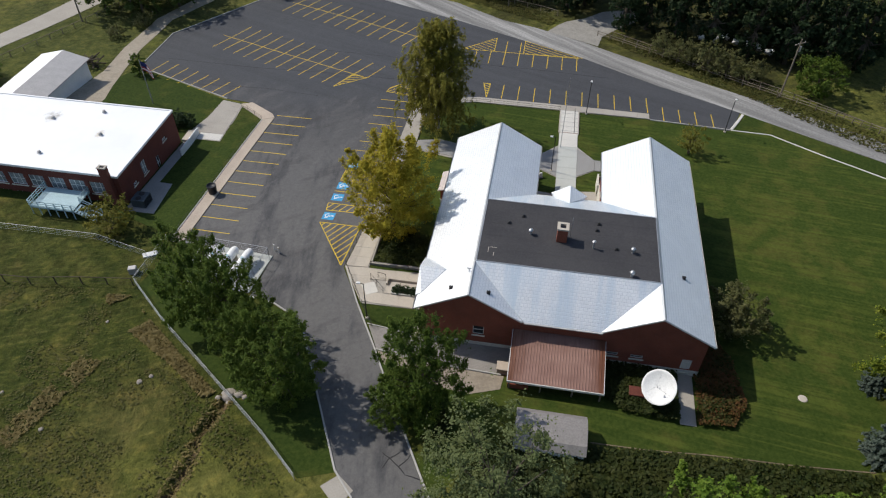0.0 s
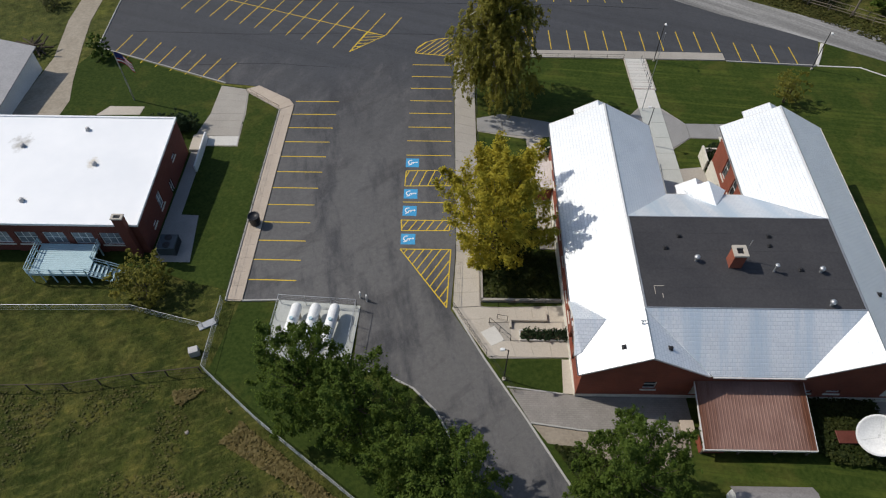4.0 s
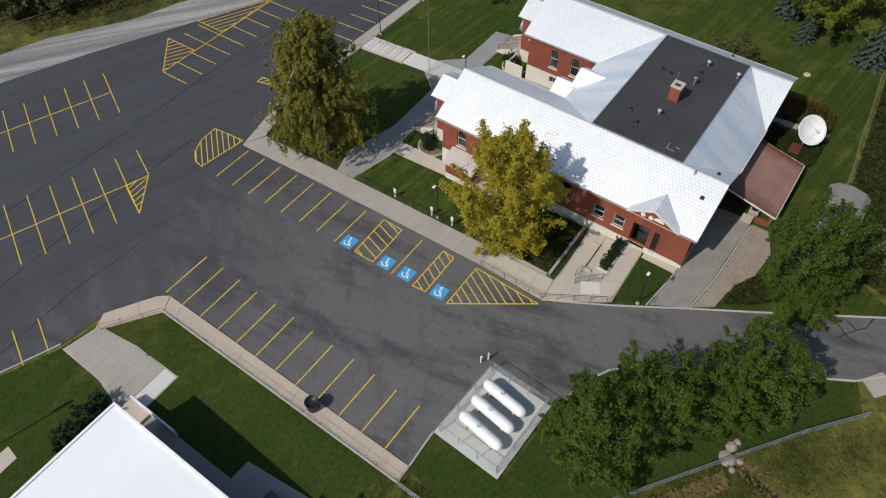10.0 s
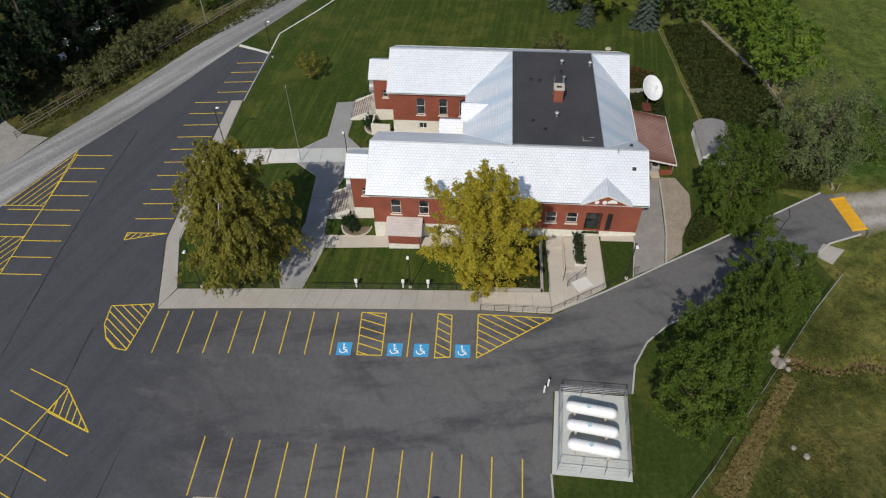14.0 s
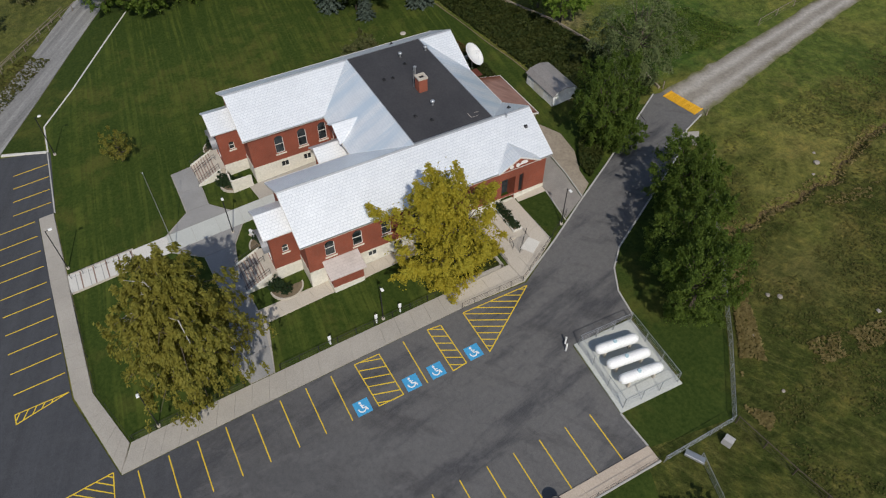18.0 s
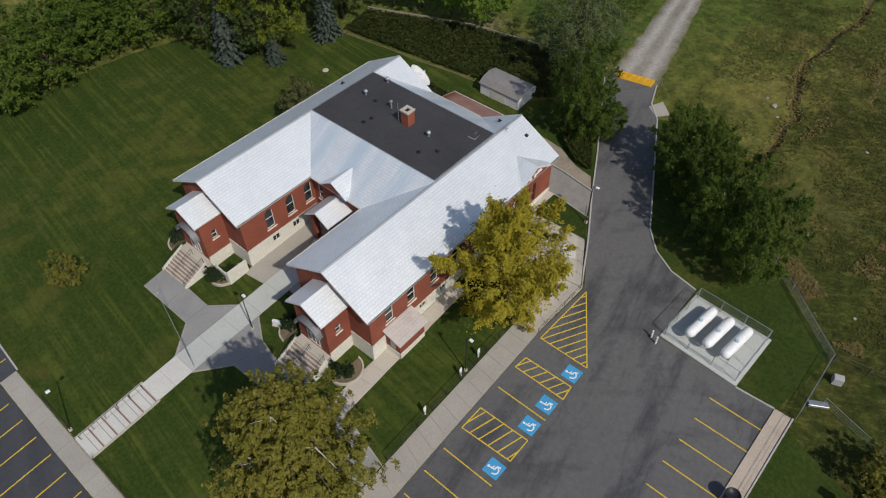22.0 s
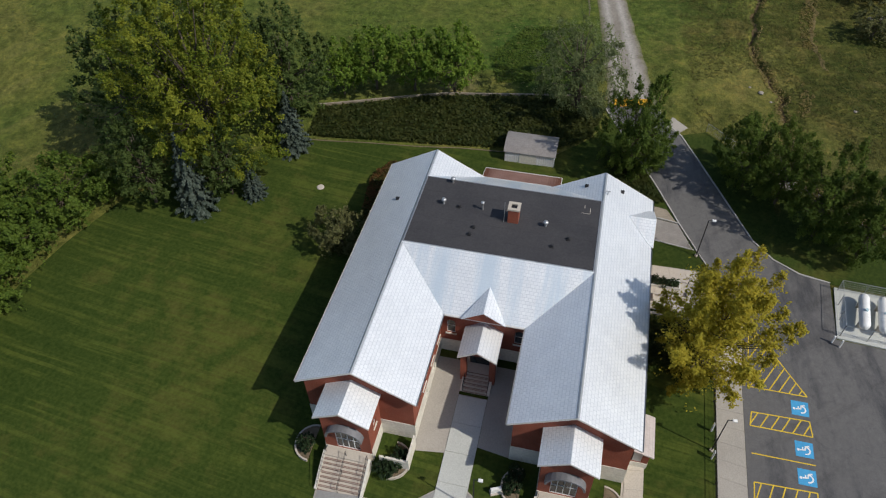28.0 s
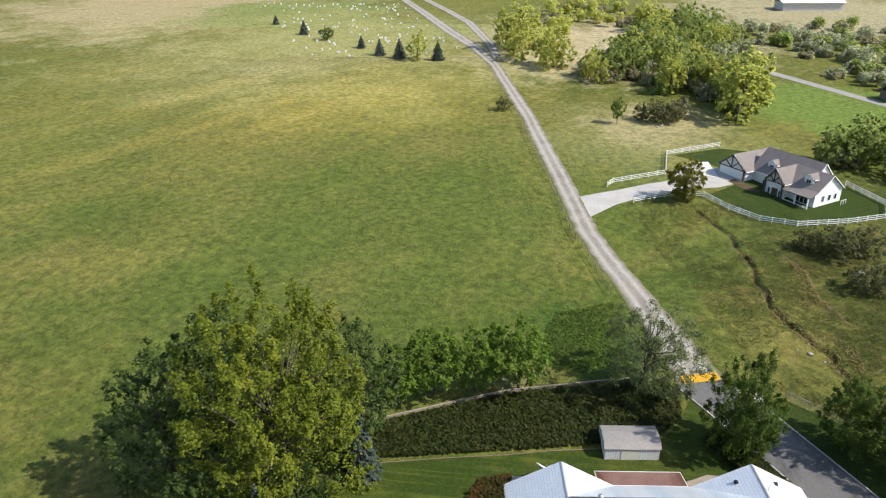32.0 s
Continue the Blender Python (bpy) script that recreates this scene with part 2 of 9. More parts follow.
def asphalt_material(name):
    k = Nodes(name)
    fine, mid, big = k.noise(14.0, 3.0, 0.8), k.noise(0.5, 6.0, 0.7), k.noise(0.06, 5.0, 0.6)
    streak = k.noise(1.0, 4.0, 0.6, k.axes(0, 1, 0.5, 0.09))
    col = k.ramp(big, [(0.35, (0.034, 0.036, 0.042)), (0.65, (0.062, 0.063, 0.069))])
    col = k.mix(k.ramp(mid, [(0.48, (0, 0, 0)), (0.75, (0.5, 0.5, 0.5))]), col, (0.092, 0.089, 0.090))
    blotch = k.noise(0.16, 7.0, 0.75, k.turned(25, 1.0, 1.9))
    col = k.mix(k.ramp(blotch, [(0.38, (0.8, 0.8, 0.8)), (0.52, (0, 0, 0))]), col, (0.034, 0.033, 0.038))
    col = k.mix(k.ramp(streak, [(0.5, (0, 0, 0)), (0.72, (0.45, 0.45, 0.45))]), col, (0.034, 0.034, 0.038))
    sep = k.t.nodes.new("ShaderNodeSeparateXYZ")
    k.link(k.pos.outputs["Position"], sep.inputs[0])
    age = k.math('ADD', k.math('MULTIPLY', sep.outputs[1], 0.02), k.math('MULTIPLY', k.math('SUBTRACT', big, 0.5), 0.8))
    col = k.mix(k.ramp(k.math('SUBTRACT', age, 1.0), [(0.2, (0.85, 0.85, 0.85)), (0.5, (0.6, 0.6, 0.6)), (0.95, (0, 0, 0))]), col, (0.138, 0.132, 0.126))
    scuff = k.noise(1.0, 7.0, 0.7, k.turned(62, 0.05, 0.22))
    col = k.mix(k.ramp(scuff, [(0.48, (0, 0, 0)), (0.66, (0.5, 0.5, 0.5))]), col, (0.122, 0.118, 0.116))
    tyre = k.noise(1.0, 7.0, 0.7, k.turned(100, 0.06, 0.22))
    col = k.mix(k.ramp(tyre, [(0.50, (0, 0, 0)), (0.64, (0.85, 0.85, 0.85))]), col, (0.030, 0.031, 0.037))
    smear = k.noise(1.0, 6.0, 0.68, k.turned(38, 0.10, 0.34))
    col = k.mix(k.ramp(smear, [(0.53, (0, 0, 0)), (0.70, (0.7, 0.7, 0.7))]), col, (0.036, 0.033, 0.034))
    pale = k.noise(0.22, 6.0, 0.7, k.turned(80, 1.0, 2.2))
    col = k.mix(k.ramp(pale, [(0.54, (0, 0, 0)), (0.68, (0.65, 0.65, 0.65))]), col, (0.132, 0.127, 0.126))
    crack = k.n("ShaderNodeTexVoronoi", Scale=0.055)
    crack.feature = 'DISTANCE_TO_EDGE'
    warp = k.n("ShaderNodeVectorMath")
    warp.operation = 'ADD'
    nz = k.n("ShaderNodeTexNoise", Scale=0.3, Detail=4.0)
    k.link(k.pos.outputs["Position"], nz.inputs["Vector"])
    sc = k.n("ShaderNodeVectorMath")
    sc.operation = 'SCALE'
    sc.inputs["Scale"].default_value = 5.0
    k.link(nz.outputs["Color"], sc.inputs[0])
    k.link(k.pos.outputs["Position"], warp.inputs[0])
    k.link(sc.outputs[0], warp.inputs[1])
    k.link(warp.outputs[0], crack.inputs["Vector"])
    col = k.mix(k.ramp(crack.outputs["Distance"], [(0.0018, (0.22, 0.22, 0.22)), (0.004, (0, 0, 0))]), col, (0.016, 0.016, 0.018))
    lane = k.noise(1.0, 5.0, 0.65, k.turned(-21, 0.02, 0.5))
    col = k.mix(k.ramp(k.math('SUBTRACT', age, 1.0), [(0.80, (0, 0, 0)), (1.25, (0.85, 0.85, 0.85))]), col, k.ramp(lane, [(0.35, (0.028, 0.031, 0.038)), (0.6, (0.046, 0.050, 0.059))]))
    grit = k.noise(2.2, 5.0, 0.75)
    col = k.mix(0.35, col, k.ramp(grit, [(0.34, (0.55, 0.55, 0.57)), (0.5, (1.0, 1.0, 1.0)), (0.68, (1.45, 1.43, 1.4))]), 'MULTIPLY')
    col = k.mix(0.25, col, k.ramp(fine, [(0.3, (0.025, 0.025, 0.027)), (0.7, (0.16, 0.16, 0.16))]))
    k.bump(fine, 0.25, 0.02)
    return k.done(col, 0.82, 0.0, 0.3)


def brick_material(name, vertical, c1, c2, mortar, w=0.22, h=0.075, joint=0.012, rough=0.85, metal=0.0, depth=0.01, offset=0.5, wear=0.55, streak=None):
    """Courses of pieces w by h; vertical names the axes of the face."""
    k = Nodes(name)
    tex = k.n("ShaderNodeTexBrick", Scale=1.0)
    tex.offset = offset
    tex.inputs["Mortar Size"].default_value = joint
    tex.inputs["Mortar Smooth"].default_value = 0.3
    tex.inputs["Brick Width"].default_value, tex.inputs["Row Height"].default_value = w, h
    k.link(k.axes(*vertical), tex.inputs["Vector"])
    drift = k.noise(0.4, 5.0, 0.65)
    fine = k.noise(9.0, 3.0)
    for sock, c in (("Color1", c1), ("Color2", c2), ("Mortar", mortar)):
        tex.inputs[sock].default_value = (*c, 1)
    col = k.mix(wear, tex.outputs["Color"], k.ramp(drift, [(0.3, tuple(x * 0.72 for x in c1)), (0.7, tuple(min(1, x * 1.15) for x in c2))]))
    col = k.mix(0.15, col, k.ramp(fine, [(0.3, tuple(x * 0.5 for x in c1)), (0.7, c2)]))
    if streak:
        run = k.noise(1.0, 4.0, 0.6, k.axes(*vertical, 0.45, 0.05))
        col = k.mix(k.ramp(run, [(0.44, (0, 0, 0)), (0.62, (0.75, 0.75, 0.75))]), col, streak)
    k.bump(k.math('SUBTRACT', k.math('MULTIPLY', fine, 0.3), tex.outputs["Fac"]), 0.7, depth)
    return k.done(col, rough, metal, 0.35)


def leaf_material(name, c1, c2, c3, thin=0.5):
    k = Nodes(name)
    ob = k.t.nodes.new("ShaderNodeObjectInfo")
    col = k.mix(0.35, k.ramp(k.pos.outputs["Random Per Island"], [(0.0, c1), (0.5, c2), (1.0, c3)]), c2)
    big = k.noise(0.30, 4.0)
    col = k.mix(k.ramp(big, [(0.42, (0, 0, 0)), (0.66, (0.6, 0.6, 0.6))]), col, c3)
    col = k.mix(k.math('MULTIPLY', ob.outputs["Random"], 0.25), col, c1)
    k.done(col, 0.65, 0.0, 0.2)
    thr = k.t.nodes.new("ShaderNodeBsdfTranslucent")
    k.link(col, thr.inputs[0])
    mixer = k.t.nodes.new("ShaderNodeMixShader")
    mixer.inputs[0].default_value = thin
    k.link(k.b.outputs[0], mixer.inputs[1])
    k.link(thr.outputs[0], mixer.inputs[2])
    k.link(mixer.outputs[0], k.t.nodes["Material Output"].inputs[0])
    return k.m


LAWN = lawn_material("mown_grass")
# Few stripes; the 0.85 tint puts some of these lawns' shade into the colour.
LAWN_PLAIN = lawn_material("plain_shaded_grass", 0.85, 0.12)
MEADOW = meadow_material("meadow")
ASPHALT = asphalt_material("asphalt")
k = Nodes("road_gravel")
rut = k.noise(1.0, 5.0, 0.65, k.turned(-37, 0.03, 0.55))
rc = k.ramp(rut, [(0.36, (0.155, 0.152, 0.147)), (0.52, (0.225, 0.221, 0.213)), (0.66, (0.345, 0.338, 0.325))])
stone = k.noise(3.0, 5.0, 0.75)
rc = k.mix(0.7, rc, k.ramp(stone, [(0.34, (0.7, 0.7, 0.7)), (0.5, (1, 1, 1)), (0.68, (1.3, 1.3, 1.28))]), 'MULTIPLY')
k.bump(stone, 0.5, 0.04)
ROAD = k.done(rc, 0.95, 0.0, 0.2)
GRAVEL = surface("gravel", (0.19, 0.178, 0.158), (0.32, 0.305, 0.275), 0.5, 2.5, 0.95, 0, 0.6, 0.06)
DUST = surface("dusty_track", (0.24, 0.205, 0.155), (0.37, 0.325, 0.26), 0.5, 2.5, 0.95, 0, 0.6, 0.05)
k = Nodes("farm_road_gravel")
lane = k.t.nodes.new("ShaderNodeUVMap")
lane.uv_map = "lane"
split = k.t.nodes.new("ShaderNodeSeparateXYZ")
k.link(lane.outputs[0], split.inputs[0])
ragged = k.math('MULTIPLY', k.math('SUBTRACT', k.noise(0.35, 6.0, 0.7), 0.5), 0.9)
across = k.math('ABSOLUTE', split.outputs[0])
wheel = k.math('ABSOLUTE', k.math('SUBTRACT', across, 0.43))
wheel = k.math('ADD', wheel, k.math('MULTIPLY', ragged, 0.45))
stone = k.noise(2.4, 6.0, 0.75)
rc = k.ramp(k.noise(0.16, 5.0), [(0.35, (0.19, 0.168, 0.138)), (0.65, (0.265, 0.24, 0.205))])
rc = k.mix(k.ramp(wheel, [(0.03, (0.85, 0.85, 0.85)), (0.30, (0, 0, 0))]), rc, (0.35, 0.325, 0.29))
rim = k.math('ADD', across, ragged)
rc = k.mix(k.ramp(rim, [(0.72, (0, 0, 0)), (1.0, (0.9, 0.9, 0.9))]), rc, (0.105, 0.105, 0.035))
rc = k.mix(0.8, rc, k.ramp(stone, [(0.34, (0.72, 0.72, 0.72)), (0.5, (1, 1, 1)), (0.68, (1.28, 1.27, 1.25))]), 'MULTIPLY')
k.bump(stone, 0.5, 0.04)
FARM_ROAD = k.done(rc, 0.95, 0.0, 0.2)
TRACK = surface("worn_wheel_track", (0.30, 0.285, 0.26), (0.43, 0.41, 0.38), 0.4, 3.5, 0.95, 0, 0.4, 0.03)
VERGE = surface("grassy_gravel", (0.16, 0.15, 0.085), (0.33, 0.31, 0.25), 0.7, 2.5, 0.95, 0, 0.8, 0.08)
EARTH = surface("tan_earth", (0.20, 0.165, 0.125), (0.32, 0.275, 0.215), 0.6, 3.0, 0.95, 0, 0.7, 0.08)
DIRT = surface("dirt", (0.10, 0.075, 0.045), (0.21, 0.165, 0.11), 0.6, 3.0, 0.95, 0, 0.9, 0.15)
CREEK = surface("creek_bank", (0.045, 0.031, 0.015), (0.12, 0.082, 0.038), 0.9, 2.5, 0.9, 0, 0.9, 0.25)
CONCRETE_PALE = surface("pale_concrete", (0.50, 0.48, 0.44), (0.62, 0.60, 0.55), 0.35, 8.0, 0.85, 0, 0.2, 0.01)
CONCRETE_DARK = surface("dark_grey_concrete", (0.205, 0.20, 0.192), (0.30, 0.293, 0.282), 0.35, 8.0, 0.85, 0, 0.2, 0.01)
CONCRETE_COOL = surface("cool_concrete", (0.40, 0.41, 0.385), (0.49, 0.50, 0.465), 0.35, 8.0, 0.85, 0, 0.2, 0.01)
PAVER = brick_material("grey_pavers", (0, 1), (0.24, 0.22, 0.20), (0.30, 0.28, 0.255), (0.16, 0.145, 0.13), 0.42, 0.21, 0.02, 0.9, 0.0, 0.01)
CONCRETE = surface("concrete", (0.40, 0.355, 0.295), (0.50, 0.45, 0.38), 0.35, 8.0, 0.85, 0, 0.2, 0.01)
CONCRETE_GREY = surface("grey_concrete", (0.285, 0.262, 0.228), (0.385, 0.355, 0.310), 0.35, 8.0, 0.85, 0, 0.2, 0.01)
CONCRETE_TAN = surface("tan_concrete", (0.38, 0.315, 0.25), (0.49, 0.41, 0.33), 0.3, 8.0, 0.85, 0, 0.2, 0.01)
KERB = surface("kerb_concrete", (0.30, 0.29, 0.27), (0.44, 0.425, 0.395), 0.6, 8.0, 0.9, 0, 0.3, 0.01)
FOUNDATION = surface("cream_painted_concrete", (0.56, 0.53, 0.45), (0.68, 0.65, 0.57), 0.5, 4.0, 0.8, 0, 0.2, 0.01)
BRICK_C = ((0.20, 0.048, 0.026), (0.285, 0.075, 0.041), (0.24, 0.13, 0.095))
BRICK_X = brick_material("red_brick_along_x", (0, 2), *BRICK_C)
BRICK_Y = brick_material("red_brick_along_y", (1, 2), *BRICK_C)
OLD_C = ((0.115, 0.028, 0.020), (0.17, 0.042, 0.028), (0.15, 0.08, 0.065))
OLD_X = brick_material("dark_brick_along_x", (0, 2), *OLD_C)
OLD_Y = brick_material("dark_brick_along_y", (1, 2), *OLD_C)
ROOF_C = ((0.79, 0.81, 0.83), (0.86, 0.88, 0.89), (0.60, 0.635, 0.665))
ROOF_X = brick_material("silver_shingle_sides", (1, 0), *ROOF_C, 0.42, 0.30, 0.026, 0.46, 0.42, 0.03, 0.5, 0.2)
ROOF_Y = brick_material("silver_shingle_ends", (0, 1), *ROOF_C, 0.42, 0.30, 0.026, 0.46, 0.42, 0.03, 0.5, 0.2, (0.52, 0.62, 0.70))
MEMBRANE = surface("dark_roof_felt", (0.030, 0.030, 0.034), (0.058, 0.056, 0.058), 0.25, 5.0, 0.85, 0, 0.3, 0.01)
MEMBRANE_WHITE = surface("white_roof_membrane", (0.80, 0.81, 0.82), (0.86, 0.86, 0.86), 0.12, 2.0, 0.6, 0, 0.05, 0.01)
k = Nodes("stained_white_membrane")
wet = k.ramp(k.noise(0.12, 4.0), [(0.35, (0.78, 0.79, 0.80)), (0.7, (0.86, 0.86, 0.86))])
for cx, cy, r, c in ((-63.7, 71.1, 1.2, (0.50, 0.44, 0.34)), (-72.9, 74.0, 1.8, (0.36, 0.34, 0.30)), (-69.6, 65.6, 0.7, (0.40, 0.38, 0.35))):
    gap = k.t.nodes.new("ShaderNodeVectorMath")
    gap.operation = 'DISTANCE'
    k.link(k.pos.outputs["Position"], gap.inputs[0])
    gap.inputs[1].default_value = (cx, cy, 4.28)
    edge = k.math('ADD', k.math('DIVIDE', gap.outputs["Value"], r), k.math('MULTIPLY', k.math('SUBTRACT', k.noise(1.1, 5.0, 0.7), 0.5), 2.2))
    wet = k.mix(k.ramp(edge, [(0.15, (0.8, 0.8, 0.8)), (0.75, (0, 0, 0))]), wet, c)
MEMBRANE_STAINED = k.done(wet, 0.6, 0.0, 0.3)
WHITE = surface("white_paint", (0.70, 0.70, 0.68), (0.80, 0.80, 0.78), 0.8, 6.0, 0.5, 0, 0.05, 0.005)
RISER = surface("brown_stained_riser", (0.17, 0.105, 0.08), (0.27, 0.18, 0.145), 0.8, 6.0, 0.85, 0, 0.2, 0.005)
SHED_ROOF = surface("dull_ribbed_roof", (0.20, 0.185, 0.175), (0.30, 0.28, 0.265), 0.8, 6.0, 0.65, 0.2, 0.1, 0.01)
TRIM = surface("pale_trim", (0.55, 0.53, 0.50), (0.68, 0.66, 0.62), 0.8, 6.0, 0.6, 0, 0.05, 0.005)
DARK = surface("dark_metal", (0.025, 0.025, 0.027), (0.045, 0.045, 0.047), 1.0, 9.0, 0.5, 0.5, 0.1, 0.005)
STEEL = surface("galvanised_steel", (0.38, 0.39, 0.40), (0.50, 0.51, 0.52), 1.0, 9.0, 0.45, 0.7, 0.1, 0.005)
STEEL_DARK = surface("blue_grey_steel", (0.045, 0.06, 0.072), (0.075, 0.095, 0.11), 1.0, 6.0, 0.5, 0.3, 0.1, 0.005)
GREY_SHED = surface("weathered_shed_steel", (0.36, 0.35, 0.34), (0.48, 0.46, 0.45), 0.8, 6.0, 0.6, 0.2, 0.1, 0.01)
CANOPY_GREY = surface("dull_grey_canopy_metal", (0.17, 0.175, 0.19), (0.27, 0.275, 0.29), 0.8, 6.0, 0.5, 0.4, 0.1, 0.01)
TIMBER = surface("weathered_timber", (0.13, 0.105, 0.08), (0.24, 0.20, 0.155), 1.0, 8.0, 0.9, 0, 0.4, 0.02)
TIMBER_DARK = surface("creosoted_timber", (0.045, 0.035, 0.026), (0.09, 0.07, 0.05), 1.0, 8.0, 0.9, 0, 0.4, 0.02)
DECK_BLUE = surface("pale_blue_paint", (0.33, 0.47, 0.52), (0.42, 0.56, 0.60), 0.8, 6.0, 0.6, 0, 0.1, 0.01)
YELLOW = surface("yellow_road_paint", (0.52, 0.36, 0.022), (0.70, 0.49, 0.04), 0.7, 6.0, 0.75, 0, 0.2, 0.005)
PALE_LINE = surface("worn_white_road_paint", (0.30, 0.30, 0.29), (0.44, 0.43, 0.41), 0.7, 6.0, 0.8, 0, 0.2, 0.005)
BLUE = surface("blue_road_paint", (0.045, 0.27, 0.50), (0.065, 0.33, 0.58), 0.7, 6.0, 0.7, 0, 0.1, 0.005)
ORANGE = surface("orange_gate_paint", (0.62, 0.32, 0.015), (0.75, 0.42, 0.03), 0.7, 6.0, 0.6, 0, 0.1, 0.005)
BARK = surface("bark", (0.055, 0.042, 0.030), (0.13, 0.105, 0.08), 1.5, 8.0, 0.95, 0, 0.8, 0.04)
BIRCH_BARK = surface("white_birch_bark", (0.30, 0.28, 0.25), (0.52, 0.50, 0.46), 2.0, 6.0, 0.9, 0, 0.5, 0.02)
ROCK = surface("field_stone", (0.19, 0.165, 0.14), (0.34, 0.305, 0.265), 1.0, 4.0, 0.95, 0, 0.6, 0.05)
SHINGLE = surface("grey_asphalt_shingle", (0.155, 0.132, 0.122), (0.235, 0.205, 0.19), 0.6, 5.0, 0.9, 0, 0.4, 0.02)
BROWN_BOX = surface("brown_painted_steel", (0.10, 0.03, 0.022), (0.16, 0.05, 0.035), 1.0, 6.0, 0.6, 0.1, 0.1, 0.01)
RED = surface("red_cloth", (0.30, 0.02, 0.02), (0.38, 0.03, 0.03), 1.0, 6.0, 0.8, 0, 0.1, 0.005)
NAVY = surface("navy_cloth", (0.012, 0.02, 0.09), (0.02, 0.03, 0.13), 1.0, 6.0, 0.8, 0, 0.1, 0.005)
POLY = surface("black_polythene", (0.012, 0.012, 0.014), (0.022, 0.022, 0.026), 1.0, 6.0, 0.45, 0, 0.1, 0.01)

k = Nodes("window_glass")
GLASS = k.done(k.ramp(k.noise(0.7, 3.0), [(0.4, (0.012, 0.016, 0.018)), (0.65, (0.05, 0.06, 0.065))]), 0.06, 0.0, 0.6)
k = Nodes("pale_blind_behind_glass")
BLIND = k.done(k.ramp(k.noise(0.5, 2.0), [(0.4, (0.16, 0.19, 0.21)), (0.65, (0.34, 0.37, 0.39))]), 0.15, 0.0, 0.5)
k = Nodes("rusty_ribbed_steel")
rust = k.noise(1.0, 5.0, 0.7, k.axes(0, 1, 1.3, 0.12))
sep = k.t.nodes.new("ShaderNodeSeparateXYZ")
k.link(k.pos.outputs["Position"], sep.inputs[0])
rc = k.ramp(k.noise(0.35, 5.0, 0.65), [(0.35, (0.225, 0.125, 0.098)), (0.65, (0.30, 0.178, 0.142))])
rim = k.math('ABSOLUTE', k.math('DIVIDE', k.math('SUBTRACT', sep.outputs[0], 2.8), 4.8))
rim = k.math('ADD', k.math('MULTIPLY', rim, 0.62), k.math('MULTIPLY', rust, 0.6))
rc = k.mix(k.ramp(rim, [(0.72, (0, 0, 0)), (0.92, (0.9, 0.9, 0.9))]), rc, (0.125, 0.042, 0.017))
k.bump(rust, 0.2, 0.01)
RUST = k.done(rc, 0.6, 0.25, 0.4)

LEAF_GREEN = leaf_material("leaves_green", (0.042, 0.076, 0.011), (0.082, 0.130, 0.018), (0.150, 0.205, 0.032))
LEAF_HEDGE = leaf_material("leaves_hedge_green", (0.045, 0.086, 0.012), (0.090, 0.148, 0.020), (0.165, 0.222, 0.034))
LEAF_DARK = leaf_material("leaves_dark_green", (0.014, 0.03, 0.012), (0.028, 0.052, 0.02), (0.052, 0.083, 0.034))
LEAF_GOLD = leaf_material("leaves_gold", (0.24, 0.23, 0.024), (0.45, 0.355, 0.032), (0.48, 0.435, 0.055))
LEAF_OLIVE = leaf_material("leaves_olive", (0.125, 0.132, 0.022), (0.22, 0.208, 0.036), (0.295, 0.262, 0.05))
LEAF_LIME = leaf_material("leaves_lime", (0.062, 0.10, 0.011), (0.145, 0.195, 0.02), (0.34, 0.34, 0.038))
LEAF_GREY = leaf_material("leaves_grey_green", (0.085, 0.115, 0.04), (0.15, 0.185, 0.072), (0.22, 0.25, 0.105))
LEAF_BRUSH = leaf_material("leaves_brush", (0.072, 0.084, 0.030), (0.135, 0.145, 0.054), (0.21, 0.20, 0.08))
# Turning and dry far leaves, paled so the colour carries distance haze.
LEAF_FALL = leaf_material("leaves_turning_hazed", (0.38, 0.42, 0.09), (0.52, 0.54, 0.13), (0.62, 0.60, 0.18), 0.7)
LEAF_DRY = leaf_material("leaves_dry_brush_hazed", (0.27, 0.25, 0.14), (0.37, 0.345, 0.20), (0.46, 0.43, 0.27), 0.7)
LEAF_DULL = leaf_material("leaves_dull_green", (0.046, 0.078, 0.018), (0.08, 0.122, 0.029), (0.132, 0.176, 0.047))
LEAF_FRESH = leaf_material("leaves_fresh_green", (0.075, 0.145, 0.018), (0.14, 0.23, 0.028), (0.235, 0.315, 0.045))
# Mid-green and sage far leaves, likewise lightened in place of haze.
LEAF_MID = leaf_material("leaves_mid_green_hazed", (0.23, 0.30, 0.08), (0.33, 0.40, 0.11), (0.43, 0.46, 0.16), 0.7)
LEAF_SAGE = leaf_material("leaves_sage_hazed", (0.30, 0.33, 0.19), (0.40, 0.42, 0.26), (0.50, 0.51, 0.33), 0.7)
NEEDLE_BLUE = leaf_material("needles_blue", (0.032, 0.048, 0.034), (0.060, 0.083, 0.064), (0.115, 0.142, 0.116), 0.25)
COVER = leaf_material("ground_cover_leaves", (0.020, 0.034, 0.009), (0.042, 0.060, 0.013), (0.085, 0.090, 0.022))
COVER_RED = leaf_material("turning_ground_cover", (0.028, 0.042, 0.010), (0.070, 0.075, 0.018), (0.19, 0.070, 0.028))
TUFT_DULL = leaf_material("tussock_blades", (0.054, 0.072, 0.016), (0.092, 0.096, 0.024), (0.16, 0.133, 0.043), 0.5)
TUFT_TAN = leaf_material("dry_grass_blades", (0.15, 0.13, 0.042), (0.235, 0.185, 0.072), (0.32, 0.25, 0.105), 0.5)
